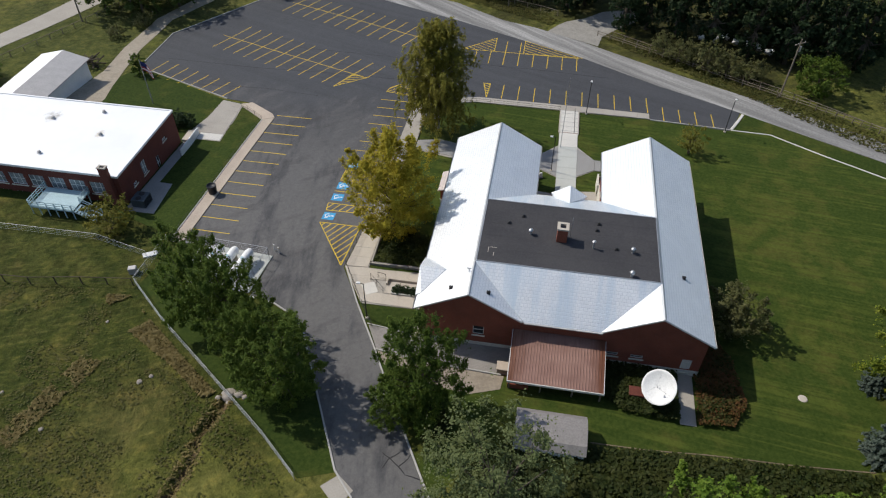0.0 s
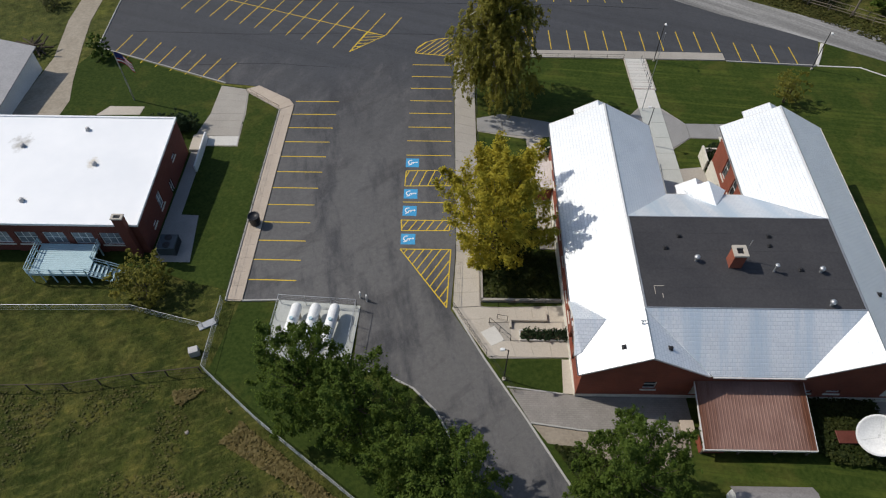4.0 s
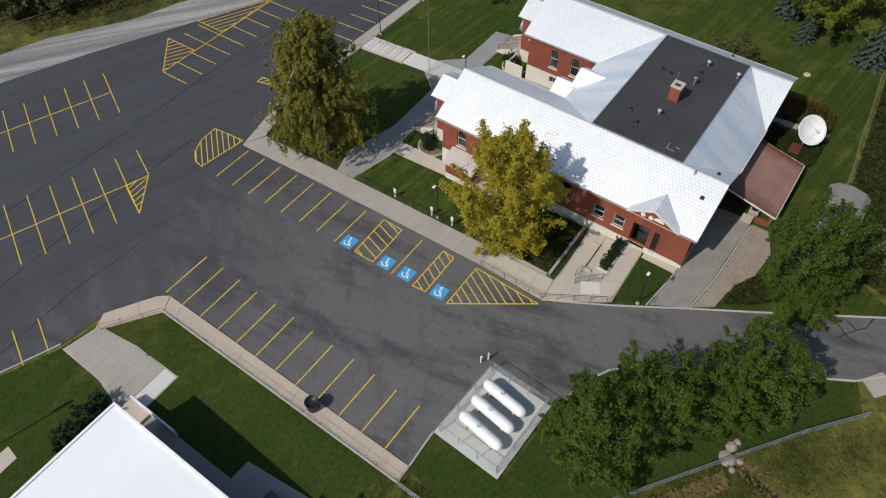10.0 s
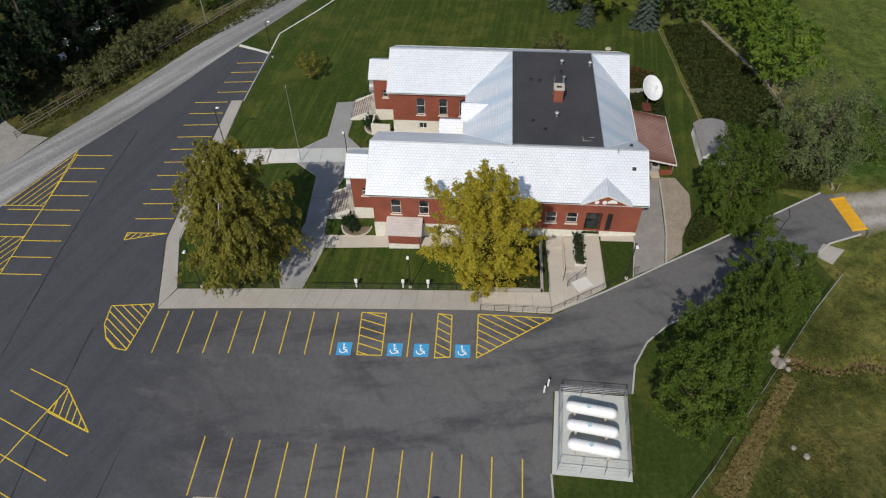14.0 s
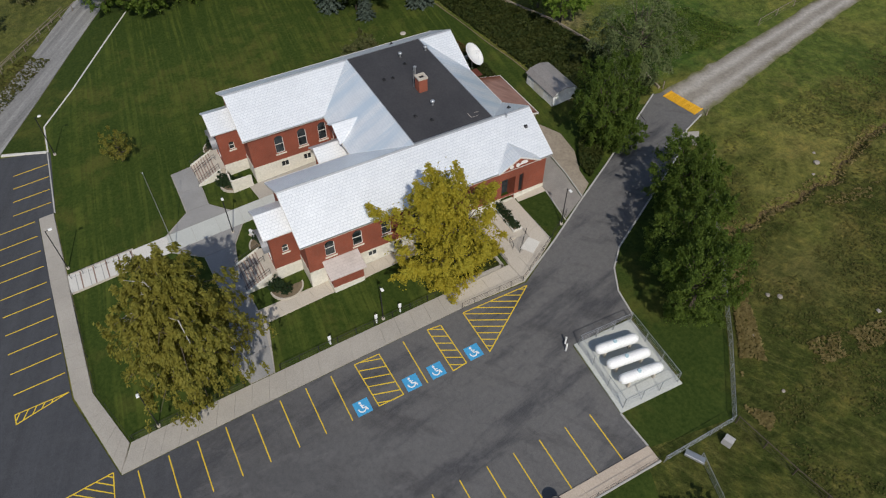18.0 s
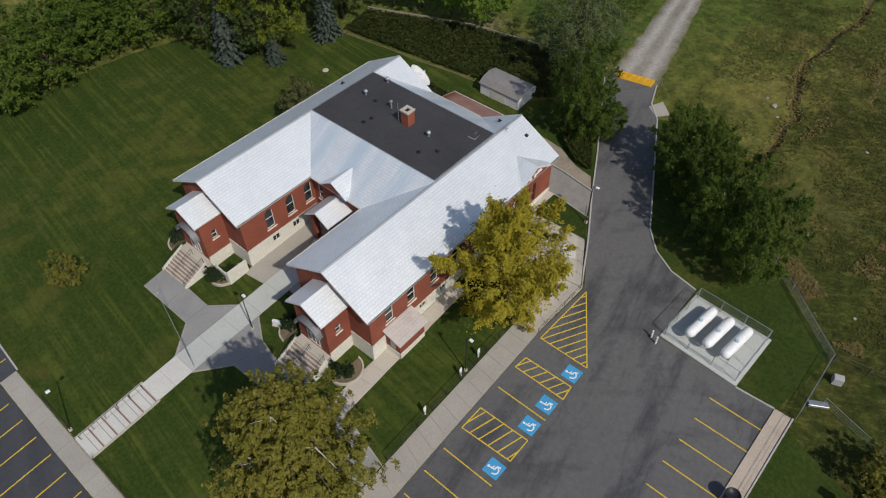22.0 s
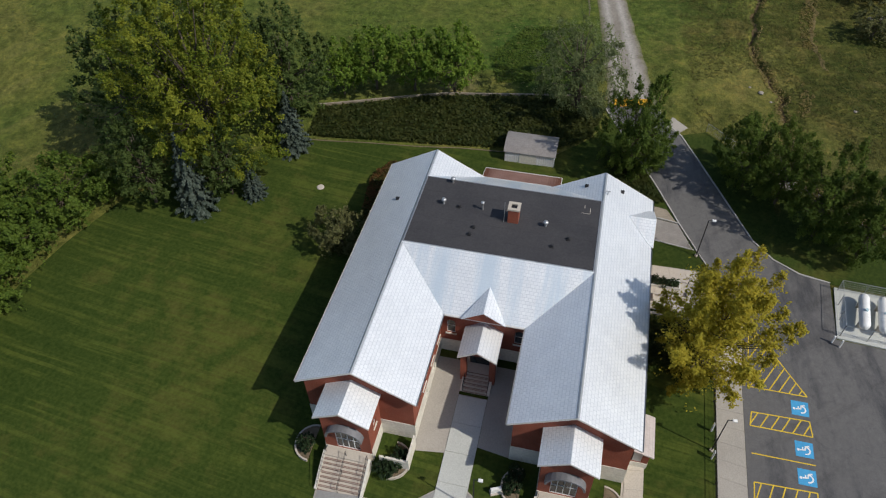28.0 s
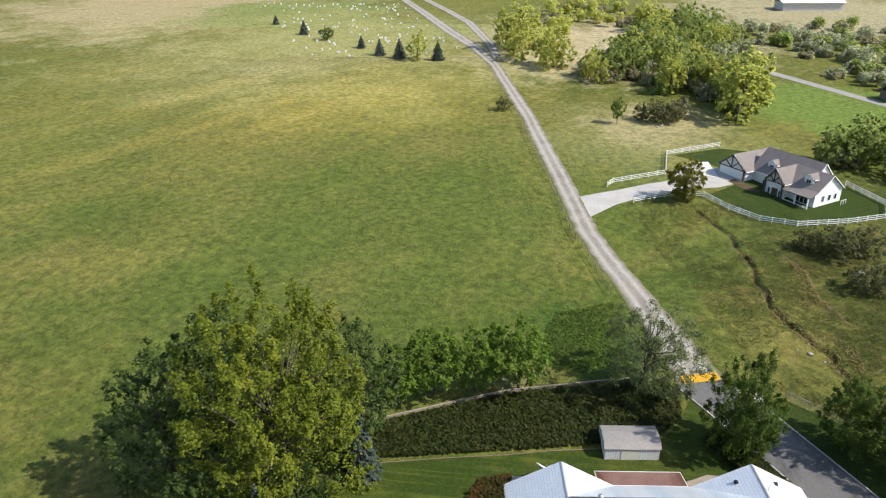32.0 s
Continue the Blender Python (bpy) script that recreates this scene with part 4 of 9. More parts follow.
def broad_tree(seed, height, radius, leaf, bark, n, size, label, base=0.18, lobes=26, squash=1.0, tuft=0.30, name="tree", category="tree", spiky=0.0, droop=0.0, pointed=0.0, stretch=1.0, stems=1, uneven=0.12, mounds=0, full=2.0):
    """A tapered trunk with limbs that carry uneven leafy sprays. Stands at the origin."""
    rng = np.random.default_rng(seed)
    tree = thing(name, label, category)
    cz = height * (base + (1 - base) * 0.5)
    hz = height * (1 - base) / 2
    count = int(lobes * 3.4)
    centres, axes, lengths, widths = [], [], [], []
    heads = []
    for i in range(mounds):
        zz = 1 - 1.8 * (i + 0.5) / mounds
        a = i * 2.39996 + seed + rng.uniform(-0.4, 0.4)
        w = math.sqrt(max(0, 1 - zz * zz))
        heads.append((Vector((w * math.cos(a), w * math.sin(a), zz)), rng.uniform(0.9, 1.1)))
    for i in range(count):
        zz = 1 - 2 * (i + 0.5) / count
        a = i * 2.39996 + rng.uniform(-0.5, 0.5)
        w = max(0, 1 - abs(zz) ** full) ** (1 / full)
        way = Vector((w * math.cos(a), w * math.sin(a), zz))
        swell = noise.noise(way * 1.5 + Vector((seed * 3.7, 0, 0))) + 0.5 * noise.noise(way * 3.4 + Vector((0, seed * 1.9, 0)))
        shrink = (1 - pointed * max(0.0, zz)) * (1 - 0.25 * max(0.0, -zz))
        d = rng.uniform(0.74, 0.98) if i % 5 else rng.uniform(0.2, 0.55)
        d *= 1 + uneven * 1.2 * swell
        if heads:
            near, reach = min(((way.normalized() - h).length, g) for h, g in heads)
            d *= reach * (1.06 - 0.30 * min(1.0, near * math.sqrt(mounds) / 2.4) ** 2)
        c = np.array((way.x * d * radius * shrink, way.y * d * radius * shrink, cz + zz * hz * d * squash))
        out = c - np.array((0, 0, cz * 0.8))
        out /= np.linalg.norm(out) + 1e-6
        axis = out * (0.85 + 0.4 * spiky) + np.array((0, 0, 0.45 + 0.6 * spiky - 1.3 * droop)) + rng.normal(0, 0.22, 3)
        axis /= np.linalg.norm(axis)
        lr = radius * tuft * rng.lognormal(-0.04, 0.24)
        centres.append(c)
        axes.append(axis)
        lengths.append(lr * (0.95 + 0.9 * spiky) * rng.uniform(0.7, 1.3))
        widths.append(lr * 0.74)
    share = np.array(lengths) * np.array(widths)
    share = 0.8 * n * share / share.sum()
    pts, ways = crown_sprays(rng, centres, axes, lengths, widths, share, max(5, int(n / count / 16)), 0.4 * droop)
    # loose twigs between the sprays close the crown
    loose = int(n * (0.13 if mounds else 0.2) / 7)
    at = rng.integers(0, count, loose)
    mid = np.array(centres)[at] * rng.uniform(0.80, 1.0, (loose, 1)) ** np.array((1, 1, 0)) + rng.normal(0, 0.20 * radius * tuft * 3, (loose, 3))
    d = rng.normal(0, 1, (loose, 3)) + np.array((0, 0, 0.4))
    d /= np.linalg.norm(d, axis=1)[:, None]
    t = rng.uniform(0, 1, (loose, 7))
    fill = mid[:, None, :] + d[:, None, :] * (t * 0.22 * radius * tuft * 3)[..., None] + rng.normal(0, 0.05 * radius * tuft * 3, (loose, 7, 3))
    pts, ways = np.concatenate([pts, fill.reshape(-1, 3)]), np.concatenate([ways, np.repeat(d, 7, 0)])
    keep = pts[:, 2] > 0.12
    pts, ways = pts[keep], ways[keep]
    out = pts - np.array((0, 0, cz * 0.7))
    out /= np.linalg.norm(out, axis=1)[:, None] + 1e-6
    leaf_mesh("crown", pts, ways * 0.2 + out * 0.45 + np.array((0, 0, 0.6)), size, leaf, tree, rng, stretch, droop, ways * 0.8, 0.5)
    s = Shape()
    tr = min(0.34, max(0.05, height * 0.02))
    for q in range(stems):
        lean = (0, 0) if stems == 1 else (rng.uniform(-0.3, 0.3) * radius, rng.uniform(-0.3, 0.3) * radius)
        knee = (lean[0] * 0.5, lean[1] * 0.5, height * 0.3)
        top = (lean[0] + rng.uniform(-0.1, 0.1) * radius, lean[1] + rng.uniform(-0.1, 0.1) * radius, height * 0.82)
        s.tube((lean[0] * 0.15, lean[1] * 0.15, -0.4), knee, tr * 1.25, tr * 0.85, 8)
        s.tube(knee, top, tr * 0.85, tr * 0.2, 8)
        for c in centres[q::stems][::4]:
            t = min(0.9, max(0.1, (c[2] / height - 0.3) * 0.7))
            o = Vector(knee).lerp(Vector(top), t)
            m = o.lerp(Vector(c), 0.5) + Vector((0, 0, -0.04 * height))
            s.tube(o, m, tr * 0.42, tr * 0.26, 5, False)
            s.tube(m, c, tr * 0.26, tr * 0.08, 5, False)
    s.made("trunk", bark, tree, smooth=True)
    return tree


def weeping_tree(seed, height, radius, leaf, bark, n, size, label, boughs=74):
    """A birch: a tall stem whose boughs arch out and let leafy strands hang."""
    rng = np.random.default_rng(seed)
    tree = thing("tree", label, "tree")
    s = Shape()
    twigs = Shape()
    tops = [Vector((0.5, 0.2, height * 0.93)), Vector((-0.9, -0.5, height * 0.80))]
    for top in tops:
        knee = Vector((top.x * 0.5, top.y * 0.5, height * 0.35))
        s.tube((0, 0, -0.4), knee, 0.34, 0.25, 9)
        s.tube(knee, top, 0.25, 0.06, 8)
    pts, ways = [], []
    per = n // boughs
    for i in range(boughs):
        f = (i + 0.5) / boughs
        z = height * (0.20 + 0.76 * f)
        az = i * 2.39996 + rng.uniform(-0.35, 0.35)
        env = radius * min(1.0, 1.3 * (1 - (z / height) ** 2.6) + 0.10) * rng.uniform(0.62, 1.12)
        way = Vector((math.cos(az), math.sin(az), 0))
        root = tops[i % 2] * min(0.95, max(0.2, z / height - 0.12))
        peak = Vector((0, 0, z + 0.5)) + way * env * 0.62
        tip = Vector((0, 0, z - 0.5 - 0.9 * (1 - f))) + way * env
        bold = i % 6 == 3 and f > 0.3
        limb = s if bold else twigs
        limb.tube(root, peak, 0.11 if bold else 0.06, 0.06 if bold else 0.035, 5, False)
        limb.tube(peak, tip, 0.06 if bold else 0.035, 0.015, 5, False)
        for j in range(3 if bold else 1):
            o = root.lerp(peak, rng.uniform(0.6, 1.0))
            limb.tube(o, o + Vector((rng.normal(0, 0.8), rng.normal(0, 0.8), rng.uniform(0.3, 1.2))) + way * 0.7, 0.05 if bold else 0.025, 0.012, 4, False)
        strands = int(rng.integers(20, 30))
        for j in range(strands):
            u = rng.uniform(0.25, 1.0)
            o = (root.lerp(peak, u / 0.62) if u < 0.62 else peak.lerp(tip, (u - 0.62) / 0.38)) + Vector((rng.normal(0, 0.8), rng.normal(0, 0.8), rng.uniform(-0.2, 0.7)))
            ln = rng.uniform(0.7, 2.3) * (0.65 + 0.5 * (1 - f))
            t = rng.uniform(0, 1, per // strands)
            bend = np.array(way) * rng.uniform(0.1, 0.55) + rng.normal(0, 0.12, 3)
            p = np.array(o) + bend * (ln * (t * (1.4 - t)))[:, None] + rng.normal(0, 0.12, (len(t), 3))
            p[:, 2] += 0.45 * ln * t - 1.15 * ln * t ** 1.7
            pts.append(p)
            ways.append(np.tile(np.array((bend[0], bend[1], -0.9)), (len(t), 1)))
    pts, ways = np.concatenate(pts), np.concatenate(ways)
    keep = pts[:, 2] > 0.3
    pts, ways = pts[keep], ways[keep]
    out = pts - np.array((0, 0, height * 0.4))
    out /= np.linalg.norm(out, axis=1)[:, None]
    leaf_mesh("crown", pts, out * 0.6 + np.array((0, 0, 0.45)), size, leaf, tree, rng, 1.5, 0.5, ways, 0.5)
    twigs.made("branching", BARK, tree)
    s.made("trunk", bark, tree, smooth=True)
    return tree


def conifer(seed, height, radius, leaf, label, n=4200, size=0.42, name="conifer"):
    """A spruce: whorls of drooping boughs on a straight trunk."""
    rng = np.random.default_rng(seed)
    tree = thing(name, label, "tree")
    pts, nor = [], []
    whorls = max(9, int(height * 1.9))
    s = Shape()
    s.tube((0, 0, -0.3), (0, 0, height * 0.96), height * 0.016 + 0.05, 0.02, 7)
    for i in range(whorls):
        t = i / (whorls - 1)
        z = height * (0.06 + 0.9 * t)
        r = radius * (1 - t) ** 0.8 * rng.uniform(0.85, 1.1) + 0.12
        arms = 6 + int(5 * (1 - t))
        for j in range(arms):
            a = 2 * math.pi * (j + rng.uniform(-0.3, 0.3)) / arms + i
            m = max(5, int(n / (whorls * 8.5) * (0.35 + 1.3 * (1 - t))))
            u = rng.uniform(0.12, 1, m) ** 0.7
            side = rng.normal(0, 0.14, m) * r * (1.15 - u)
            rr = r * rng.uniform(0.8, 1.12)
            p = np.stack([math.cos(a) * u * rr - math.sin(a) * side, math.sin(a) * u * rr + math.cos(a) * side,
                          z - 0.30 * rr * u ** 1.4 + 0.10 * rr * u ** 4 + rng.normal(0, 0.05, m)], 1)
            pts.append(p)
            nor.append(np.stack([np.full(m, math.cos(a) * 0.5), np.full(m, math.sin(a) * 0.5), np.ones(m)], 1))
            if j % 2 == 0:
                s.tube((0, 0, z), (math.cos(a) * rr * 0.8, math.sin(a) * rr * 0.8, z - 0.2 * rr), 0.035, 0.012, 4, False)
    leaf_mesh("crown", np.concatenate(pts), np.concatenate(nor), size, leaf, tree, rng, 1.4, 0.6)
    s.made("trunk", BARK, tree)
    return tree


def stand(ob, x, y, turn=0.0, scale=1.0, sink=0.0, tall=1.0):
    ob.matrix_basis = Matrix.LocRotScale((x, y, lz(x, y) - sink), Euler((0, 0, turn)), (scale, scale, scale * tall))
    return ob


def again(ob, x, y, turn, scale=1.0, tall=1.0, label=""):
    c = copy_thing(ob, Matrix.Identity(4))
    stand(c, x, y, turn, scale, 0.0, tall)
    if label:
        c["label"] = label
    return c


# ---- ground, roads and paving ----
def ground_sheet():
    xs, ys = grid_axis(-90, 70, 2.0, 1400), grid_axis(-60, 150, 2.0, 1400)
    xs = np.unique(np.concatenate([np.asarray(xs, float), np.arange(-32.6, -23.4, 0.3), np.arange(-52.5, -46.0, 0.5)]))
    ys = np.unique(np.concatenate([np.asarray(ys, float), np.arange(-34.5, 34.6, 0.5)]))
    X, Y = np.meshgrid(xs, ys)
    Z = land(X, np.clip(Y, -1500, 1500))
    far = step(250, 900, np.hypot(X, Y - 60))
    Z = Z + far * 0
    v = np.stack([X, Y, Z], -1).reshape(-1, 3)
    w = len(xs)
    f = [(j * w + i, j * w + i + 1, (j + 1) * w + i + 1, (j + 1) * w + i) for j in range(len(ys) - 1) for i in range(w - 1)]
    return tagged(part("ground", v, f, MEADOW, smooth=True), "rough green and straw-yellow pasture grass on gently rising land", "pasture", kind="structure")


ground_sheet()
DRIVE_E = [(-23.6, 54.8), (-20.3, 49.0), (-16.8, 42.8), (-13.7, 36.9), (-9.9, 30.0), (-6.2, 23.4)]
DRIVE_W = [(-12.9, 21.0), (-14.2, 24.6), (-16.4, 27.0), (-20.0, 33.9), (-24.9, 43.3), (-27.0, 45.6), (-29.7, 47.1), (-32.9, 47.7)]
YARD = tagged(drape("lawn", [(-20.4, 97.5), (-13.2, 99.7), (16.2, 99.5), (28.8, 98.5), (35, 98.2), (41.8, 93.2), (50.5, 87.5), (60, 81.3), (58, 72), (55.5, 60), (53, 51), (40, 40),
                              (32.5, 36), (17.5, 35), (6.7, 34.2), (-1, 33.2), (-4.5, 30), (-7.2, 25.5), (-9.8, 30.1), (-13.6, 37.0), (-16.7, 42.9), (-20.2, 49.1), (-20.3, 55)], 0.025, LAWN),
              "mown green lawn with mowing stripes round the brick building", "lawn", kind="structure")
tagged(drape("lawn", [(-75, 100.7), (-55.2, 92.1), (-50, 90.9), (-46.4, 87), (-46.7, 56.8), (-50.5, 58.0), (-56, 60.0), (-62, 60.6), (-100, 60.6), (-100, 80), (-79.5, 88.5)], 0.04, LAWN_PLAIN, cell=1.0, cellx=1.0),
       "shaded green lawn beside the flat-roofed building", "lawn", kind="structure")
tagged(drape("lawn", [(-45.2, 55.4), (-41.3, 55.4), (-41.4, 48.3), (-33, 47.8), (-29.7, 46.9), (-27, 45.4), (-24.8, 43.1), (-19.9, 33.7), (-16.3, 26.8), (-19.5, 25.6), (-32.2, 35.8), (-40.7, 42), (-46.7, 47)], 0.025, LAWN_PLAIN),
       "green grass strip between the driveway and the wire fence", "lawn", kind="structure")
LOT = drape("parking_lot", [(-23.3, 99.0), (-23.05, 62.5), *DRIVE_E, (-6.6, 21.9), *DRIVE_W, (-32.8, 55.2), (-41.2, 55.7), (-45.0, 55.6), (-44.5, 87.7), (-50.0, 91.8), (-54.8, 92.4),
                            (-75.2, 100.9), (-76.2, 116), (-62.2, 140.6), (-61.6, 146.4), (-50, 145.4), (-38.6, 141.0), (-21, 133.7), (-10.8, 128.7), (5, 121.3), (18.4, 112.8), (31.4, 105.2), (29.4, 99.6), (28.6, 98.3), (16.1, 99.4), (16.1, 101.5), (-12.7, 101.8)], 0.055, ASPHALT, cell=2.5)
tagged(LOT, "dark grey patched asphalt with yellow stall lines", "parking lot", kind="structure")
tagged(drape("gravel_road", [(-110, 166), (-75, 152), (-62, 146.6), (-50, 145.2), (-38.6, 140.6), (-21, 133.3), (-10.8, 128.3), (-1.4, 123.9), (5, 120.9), (18.4, 112.3), (27, 107.6), (32.2, 104.5), (42.2, 98.2), (52.5, 91.9), (66, 83.5), (100, 62), (160, 25),
                             (164, 29), (104, 66.5), (69, 88.7), (55.5, 97.2), (48, 102.7), (41, 107), (33, 111.5), (24, 116.6), (15, 121.7), (5.2, 127.7), (-5, 132.9), (-12, 135.3), (-22.6, 142.2), (-39.7, 148), (-50, 152.3), (-75, 162), (-110, 175)], 0.075, ROAD),
       "pale grey gravel road beside the parking lot", "road", kind="structure")
tagged(drape("gravel_pull_in", [(-2.6, 131.6), (2, 129.4), (7.6, 126.8), (8.4, 131.2), (11.1, 135), (16.5, 141), (14.5, 146), (8.5, 143.4), (5, 139.7), (1.2, 137.3), (-0.4, 135.4)], 0.06, GRAVEL), "pale gravel turn-off among trees", "road", kind="structure")
tagged(drape("dirt_track", [(-81.5, 78.6), (-75.2, 78.6), (-74.6, 88.0), (-75.8, 92.5), (-77.6, 101), (-78.8, 108), (-79.4, 122), (-76, 131), (-72.5, 140), (-71, 151), (-75, 152), (-76.5, 141), (-80, 131), (-82.6, 122), (-82.2, 108), (-80.6, 98)], 0.05, DUST),
       "pale dirt track beside the parking lot", "track", kind="structure")
tagged(drape("side_road", [(-140, 70), (-105, 103), (-98.6, 126), (-90, 150), (-96, 153), (-104.9, 127.7), (-109.5, 107), (-144, 74)], 0.06, CONCRETE_GREY), "grey asphalt lane beyond the fence", "road", kind="structure")


def farm_road(name, left, right, off, label, category, seed):
    """A gravel road between two lines, with ragged verges and two worn wheel tracks."""
    r = np.random.default_rng(seed)
    mid, half = [], []
    for (a, b), (c, d) in zip(zip(left, left[1:]), zip(right, right[1:])):
        n = max(1, round(math.dist(a, b) / 1.6))
        for i in range(n):
            t = i / n
            p, q = Vector(a).lerp(Vector(b), t), Vector(c).lerp(Vector(d), t)
            mid.append((p + q) / 2)
            half.append((q - p) / 2)
    mid.append((Vector(left[-1]) + Vector(right[-1])) / 2)
    half.append((Vector(right[-1]) - Vector(left[-1])) / 2)

    m = 13
    v, uv, run = [], [], 0.0
    for j, (p, h) in enumerate(zip(mid, half)):
        run += (p - mid[j - 1]).length if j else 0.0
        lo, hi = -1.06 + r.normal(0, 0.05), 1.06 + r.normal(0, 0.05)
        for i in range(m):
            q = p + h * (lo + (hi - lo) * i / (m - 1))
            v.append((q.x, q.y, lz(q.x, q.y) + off - (0.05 if i in (0, m - 1) else 0.0)))
            uv.append((-1.0 + 2.0 * i / (m - 1), run))
    f = [(j * m + i, j * m + i + 1, (j + 1) * m + i + 1, (j + 1) * m + i) for j in range(len(mid) - 1) for i in range(m - 1)]
    road = part(name, v, f, FARM_ROAD)
    layer = road.data.uv_layers.new(name="lane")
    for loop in road.data.loops:
        layer.data[loop.index].uv = uv[loop.vertex_index]
    tagged(road, label, category, kind="structure")


farm_road("pasture_road", [(-13.0, 21.2), (-12.4, 18.5), (-7.8, -1.4), (-5.3, -13.2), (-3.7, -25), (-1.7, -57.8), (1.5, -102.3), (8.8, -169.5), (15.6, -205), (27.5, -246), (57, -353)],
          [(-6.4, 22.2), (-6.2, 19), (-3.2, -1.3), (-0.9, -13.2), (0.7, -25), (2.7, -57.7), (5.7, -102.3), (12.9, -169.5), (20.5, -201.7), (33.0, -242), (62.5, -353)], 0.07, "pale gravel farm road with wheel tracks running up the pasture", "road", 5)
farm_road("pasture_road", [(7.6, -182), (9.6, -213.9), (17.9, -265.8), (30.4, -308), (46, -360)], [(11.2, -182), (14.0, -213.6), (22.5, -265), (35.0, -306.7), (51, -360)], 0.075, "pale gravel branch road by the cemetery", "road", 6)
tagged(drape("house_drive", [(-3.2, -30.5), (-2.6, -41), (-7, -43.0), (-11.5, -44.8), (-18.5, -48.3), (-25, -50.8), (-30, -60), (-38.5, -58.5), (-41.0, -50), (-34, -46.5), (-26.5, -45.5), (-20, -42.2), (-14, -39.6), (-9.4, -36.6)], 0.055, TRACK),
       "pale gravel drive to the white house", "driveway", kind="structure")
tagged(drape("far_road", [(-60, -210), (-82.3, -163.8), (-105.3, -111), (-130, -60), (-134, -62), (-109, -113), (-86.5, -165), (-64, -213)], 0.06, GRAVEL), "pale lane beyond the brush", "road", kind="structure")
def wander(points, width, seed, per=10, sway=0.18):
    """The outline of a wandering strip of uneven width."""
    mid = []
    for a, c in zip(points, points[1:]):
        for i in range(per):
            x, y = a[0] + (c[0] - a[0]) * i / per, a[1] + (c[1] - a[1]) * i / per
            mid.append((x + sway * 2 * noise.noise((x * 0.8, y * 0.8, seed)), y))
    side = lambda x, y, k: width * (0.75 + 0.9 * noise.noise((x * 0.5 + k, y * 0.55, seed)) + 0.5 * noise.noise((x * 2, y * 1.9, seed + k)))
    return [(x - max(0.08, side(x, y, 4)), y) for x, y in mid] + [(x + max(0.08, side(x, y, 9)), y) for x, y in mid][::-1]


DRY_BANK = surface("dry_bank", (0.085, 0.070, 0.024), (0.165, 0.125, 0.050), 0.5, 1.8, 0.95, 0, 0.9, 0.2)
tagged(drape("ditch", wander(GULLY, 0.34, 3), 0.035, CREEK, cell=0.6, cellx=0.3), "dark eroded gully through the pasture", "ditch", kind="structure")
tagged(drape("dry_runnel", wander([(-36.5, 8), (-35.2, 0), (-36.8, -8), (-35, -15)], 0.4, 4), 0.03, DRY_BANK, cell=1.0), "dry tan runnel in the pasture", "ditch", kind="structure")
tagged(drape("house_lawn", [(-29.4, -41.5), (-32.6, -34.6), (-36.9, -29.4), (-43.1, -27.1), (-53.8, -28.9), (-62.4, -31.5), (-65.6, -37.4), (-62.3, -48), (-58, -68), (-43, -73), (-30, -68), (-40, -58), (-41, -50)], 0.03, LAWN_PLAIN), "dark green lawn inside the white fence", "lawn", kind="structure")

# walks and pavements, slab by slab
WALK = tagged(drape("pavement_base", [(-23.2, 98.8), (-20.5, 97.4), (-20.5, 55.2), (-11.8, 55.0), (-11.8, 49.2), (-19.8, 49.0), (-23.2, 55), (-23.0, 62.5)], 0.10, CONCRETE_GREY), "concrete pavement beside the parking stalls", "pavement", kind="structure")
slabs(WALK, [(-23.25, 98.95), (-23.0, 62.5)], [(-20.45, 97.45), (-20.45, 62.5)], 1.83, 0.165, CONCRETE_GREY)
slabs(WALK, [(-23.0, 62.5), (-23.4, 55.0)], [(-20.6, 62.5), (-20.6, 55.2)], 1.83, 0.165, CONCRETE)
slabs(WALK, [(-23.4, 54.9), (-20.0, 49.2)], [(-20.5, 55.1), (-18.4, 49.4)], 1.6, 0.165, CONCRETE)
slabs(WALK, [(-19.6, 51.0), (-12.0, 51.0)], [(-19.0, 49.2), (-12.0, 49.2)], 1.7, 0.165, CONCRETE)
slabs(WALK, [(-20.5, 55.0), (-12.0, 55.4)], [(-20.0, 53.2), (-12.0, 53.4)], 1.7, 0.165, CONCRETE)
slabs(WALK, [(-17.6, 53.2), (-12.4, 53.3)], [(-17.6, 51.1), (-12.4, 51.1)], 2.0, 0.15, CONCRETE)
Shape().slab([(x, y, lz(x, y) + 0.185) for x, y in ((-19.2, 52.8), (-20.6, 52.0), (-19.6, 50.4), (-18.3, 51.1))], 0.1).made("landing", CONCRETE_PALE, WALK, "pale concrete landing")
NWALK = tagged(drape("pavement_base", [(-23.2, 98.9), (-12.6, 101.55), (16, 101.3), (16, 99.6), (-13, 99.8), (-20.4, 97.6)], 0.10, CONCRETE_GREY), "concrete pavement along the front parking row", "pavement", kind="structure")
slabs(NWALK, [(-23.1, 98.95), (-12.6, 101.6), (1.4, 101.6), (4.5, 101.6), (16, 101.4)], [(-20.4, 97.6), (-13.0, 99.8), (1.4, 99.75), (4.5, 99.75), (16, 99.6)], 1.83, 0.165, CONCRETE_GREY)
CENTRE = tagged(drape("pavement_base", [(1.4, 99.7), (4.3, 99.7), (4.3, 69.9), (1.4, 69.9)], 0.06, CONCRETE_GREY), "pale concrete walk to the courtyard entrance", "walk", kind="structure")
slabs(CENTRE, [(1.4, 92.2), (1.4, 88)], [(4.3, 92.2), (4.3, 88)], 2.1, 0.12, CONCRETE_PALE)
slabs(CENTRE, [(1.4, 88), (1.4, 70)], [(4.3, 88), (4.3, 70)], 3.0, 0.12, CONCRETE_COOL)
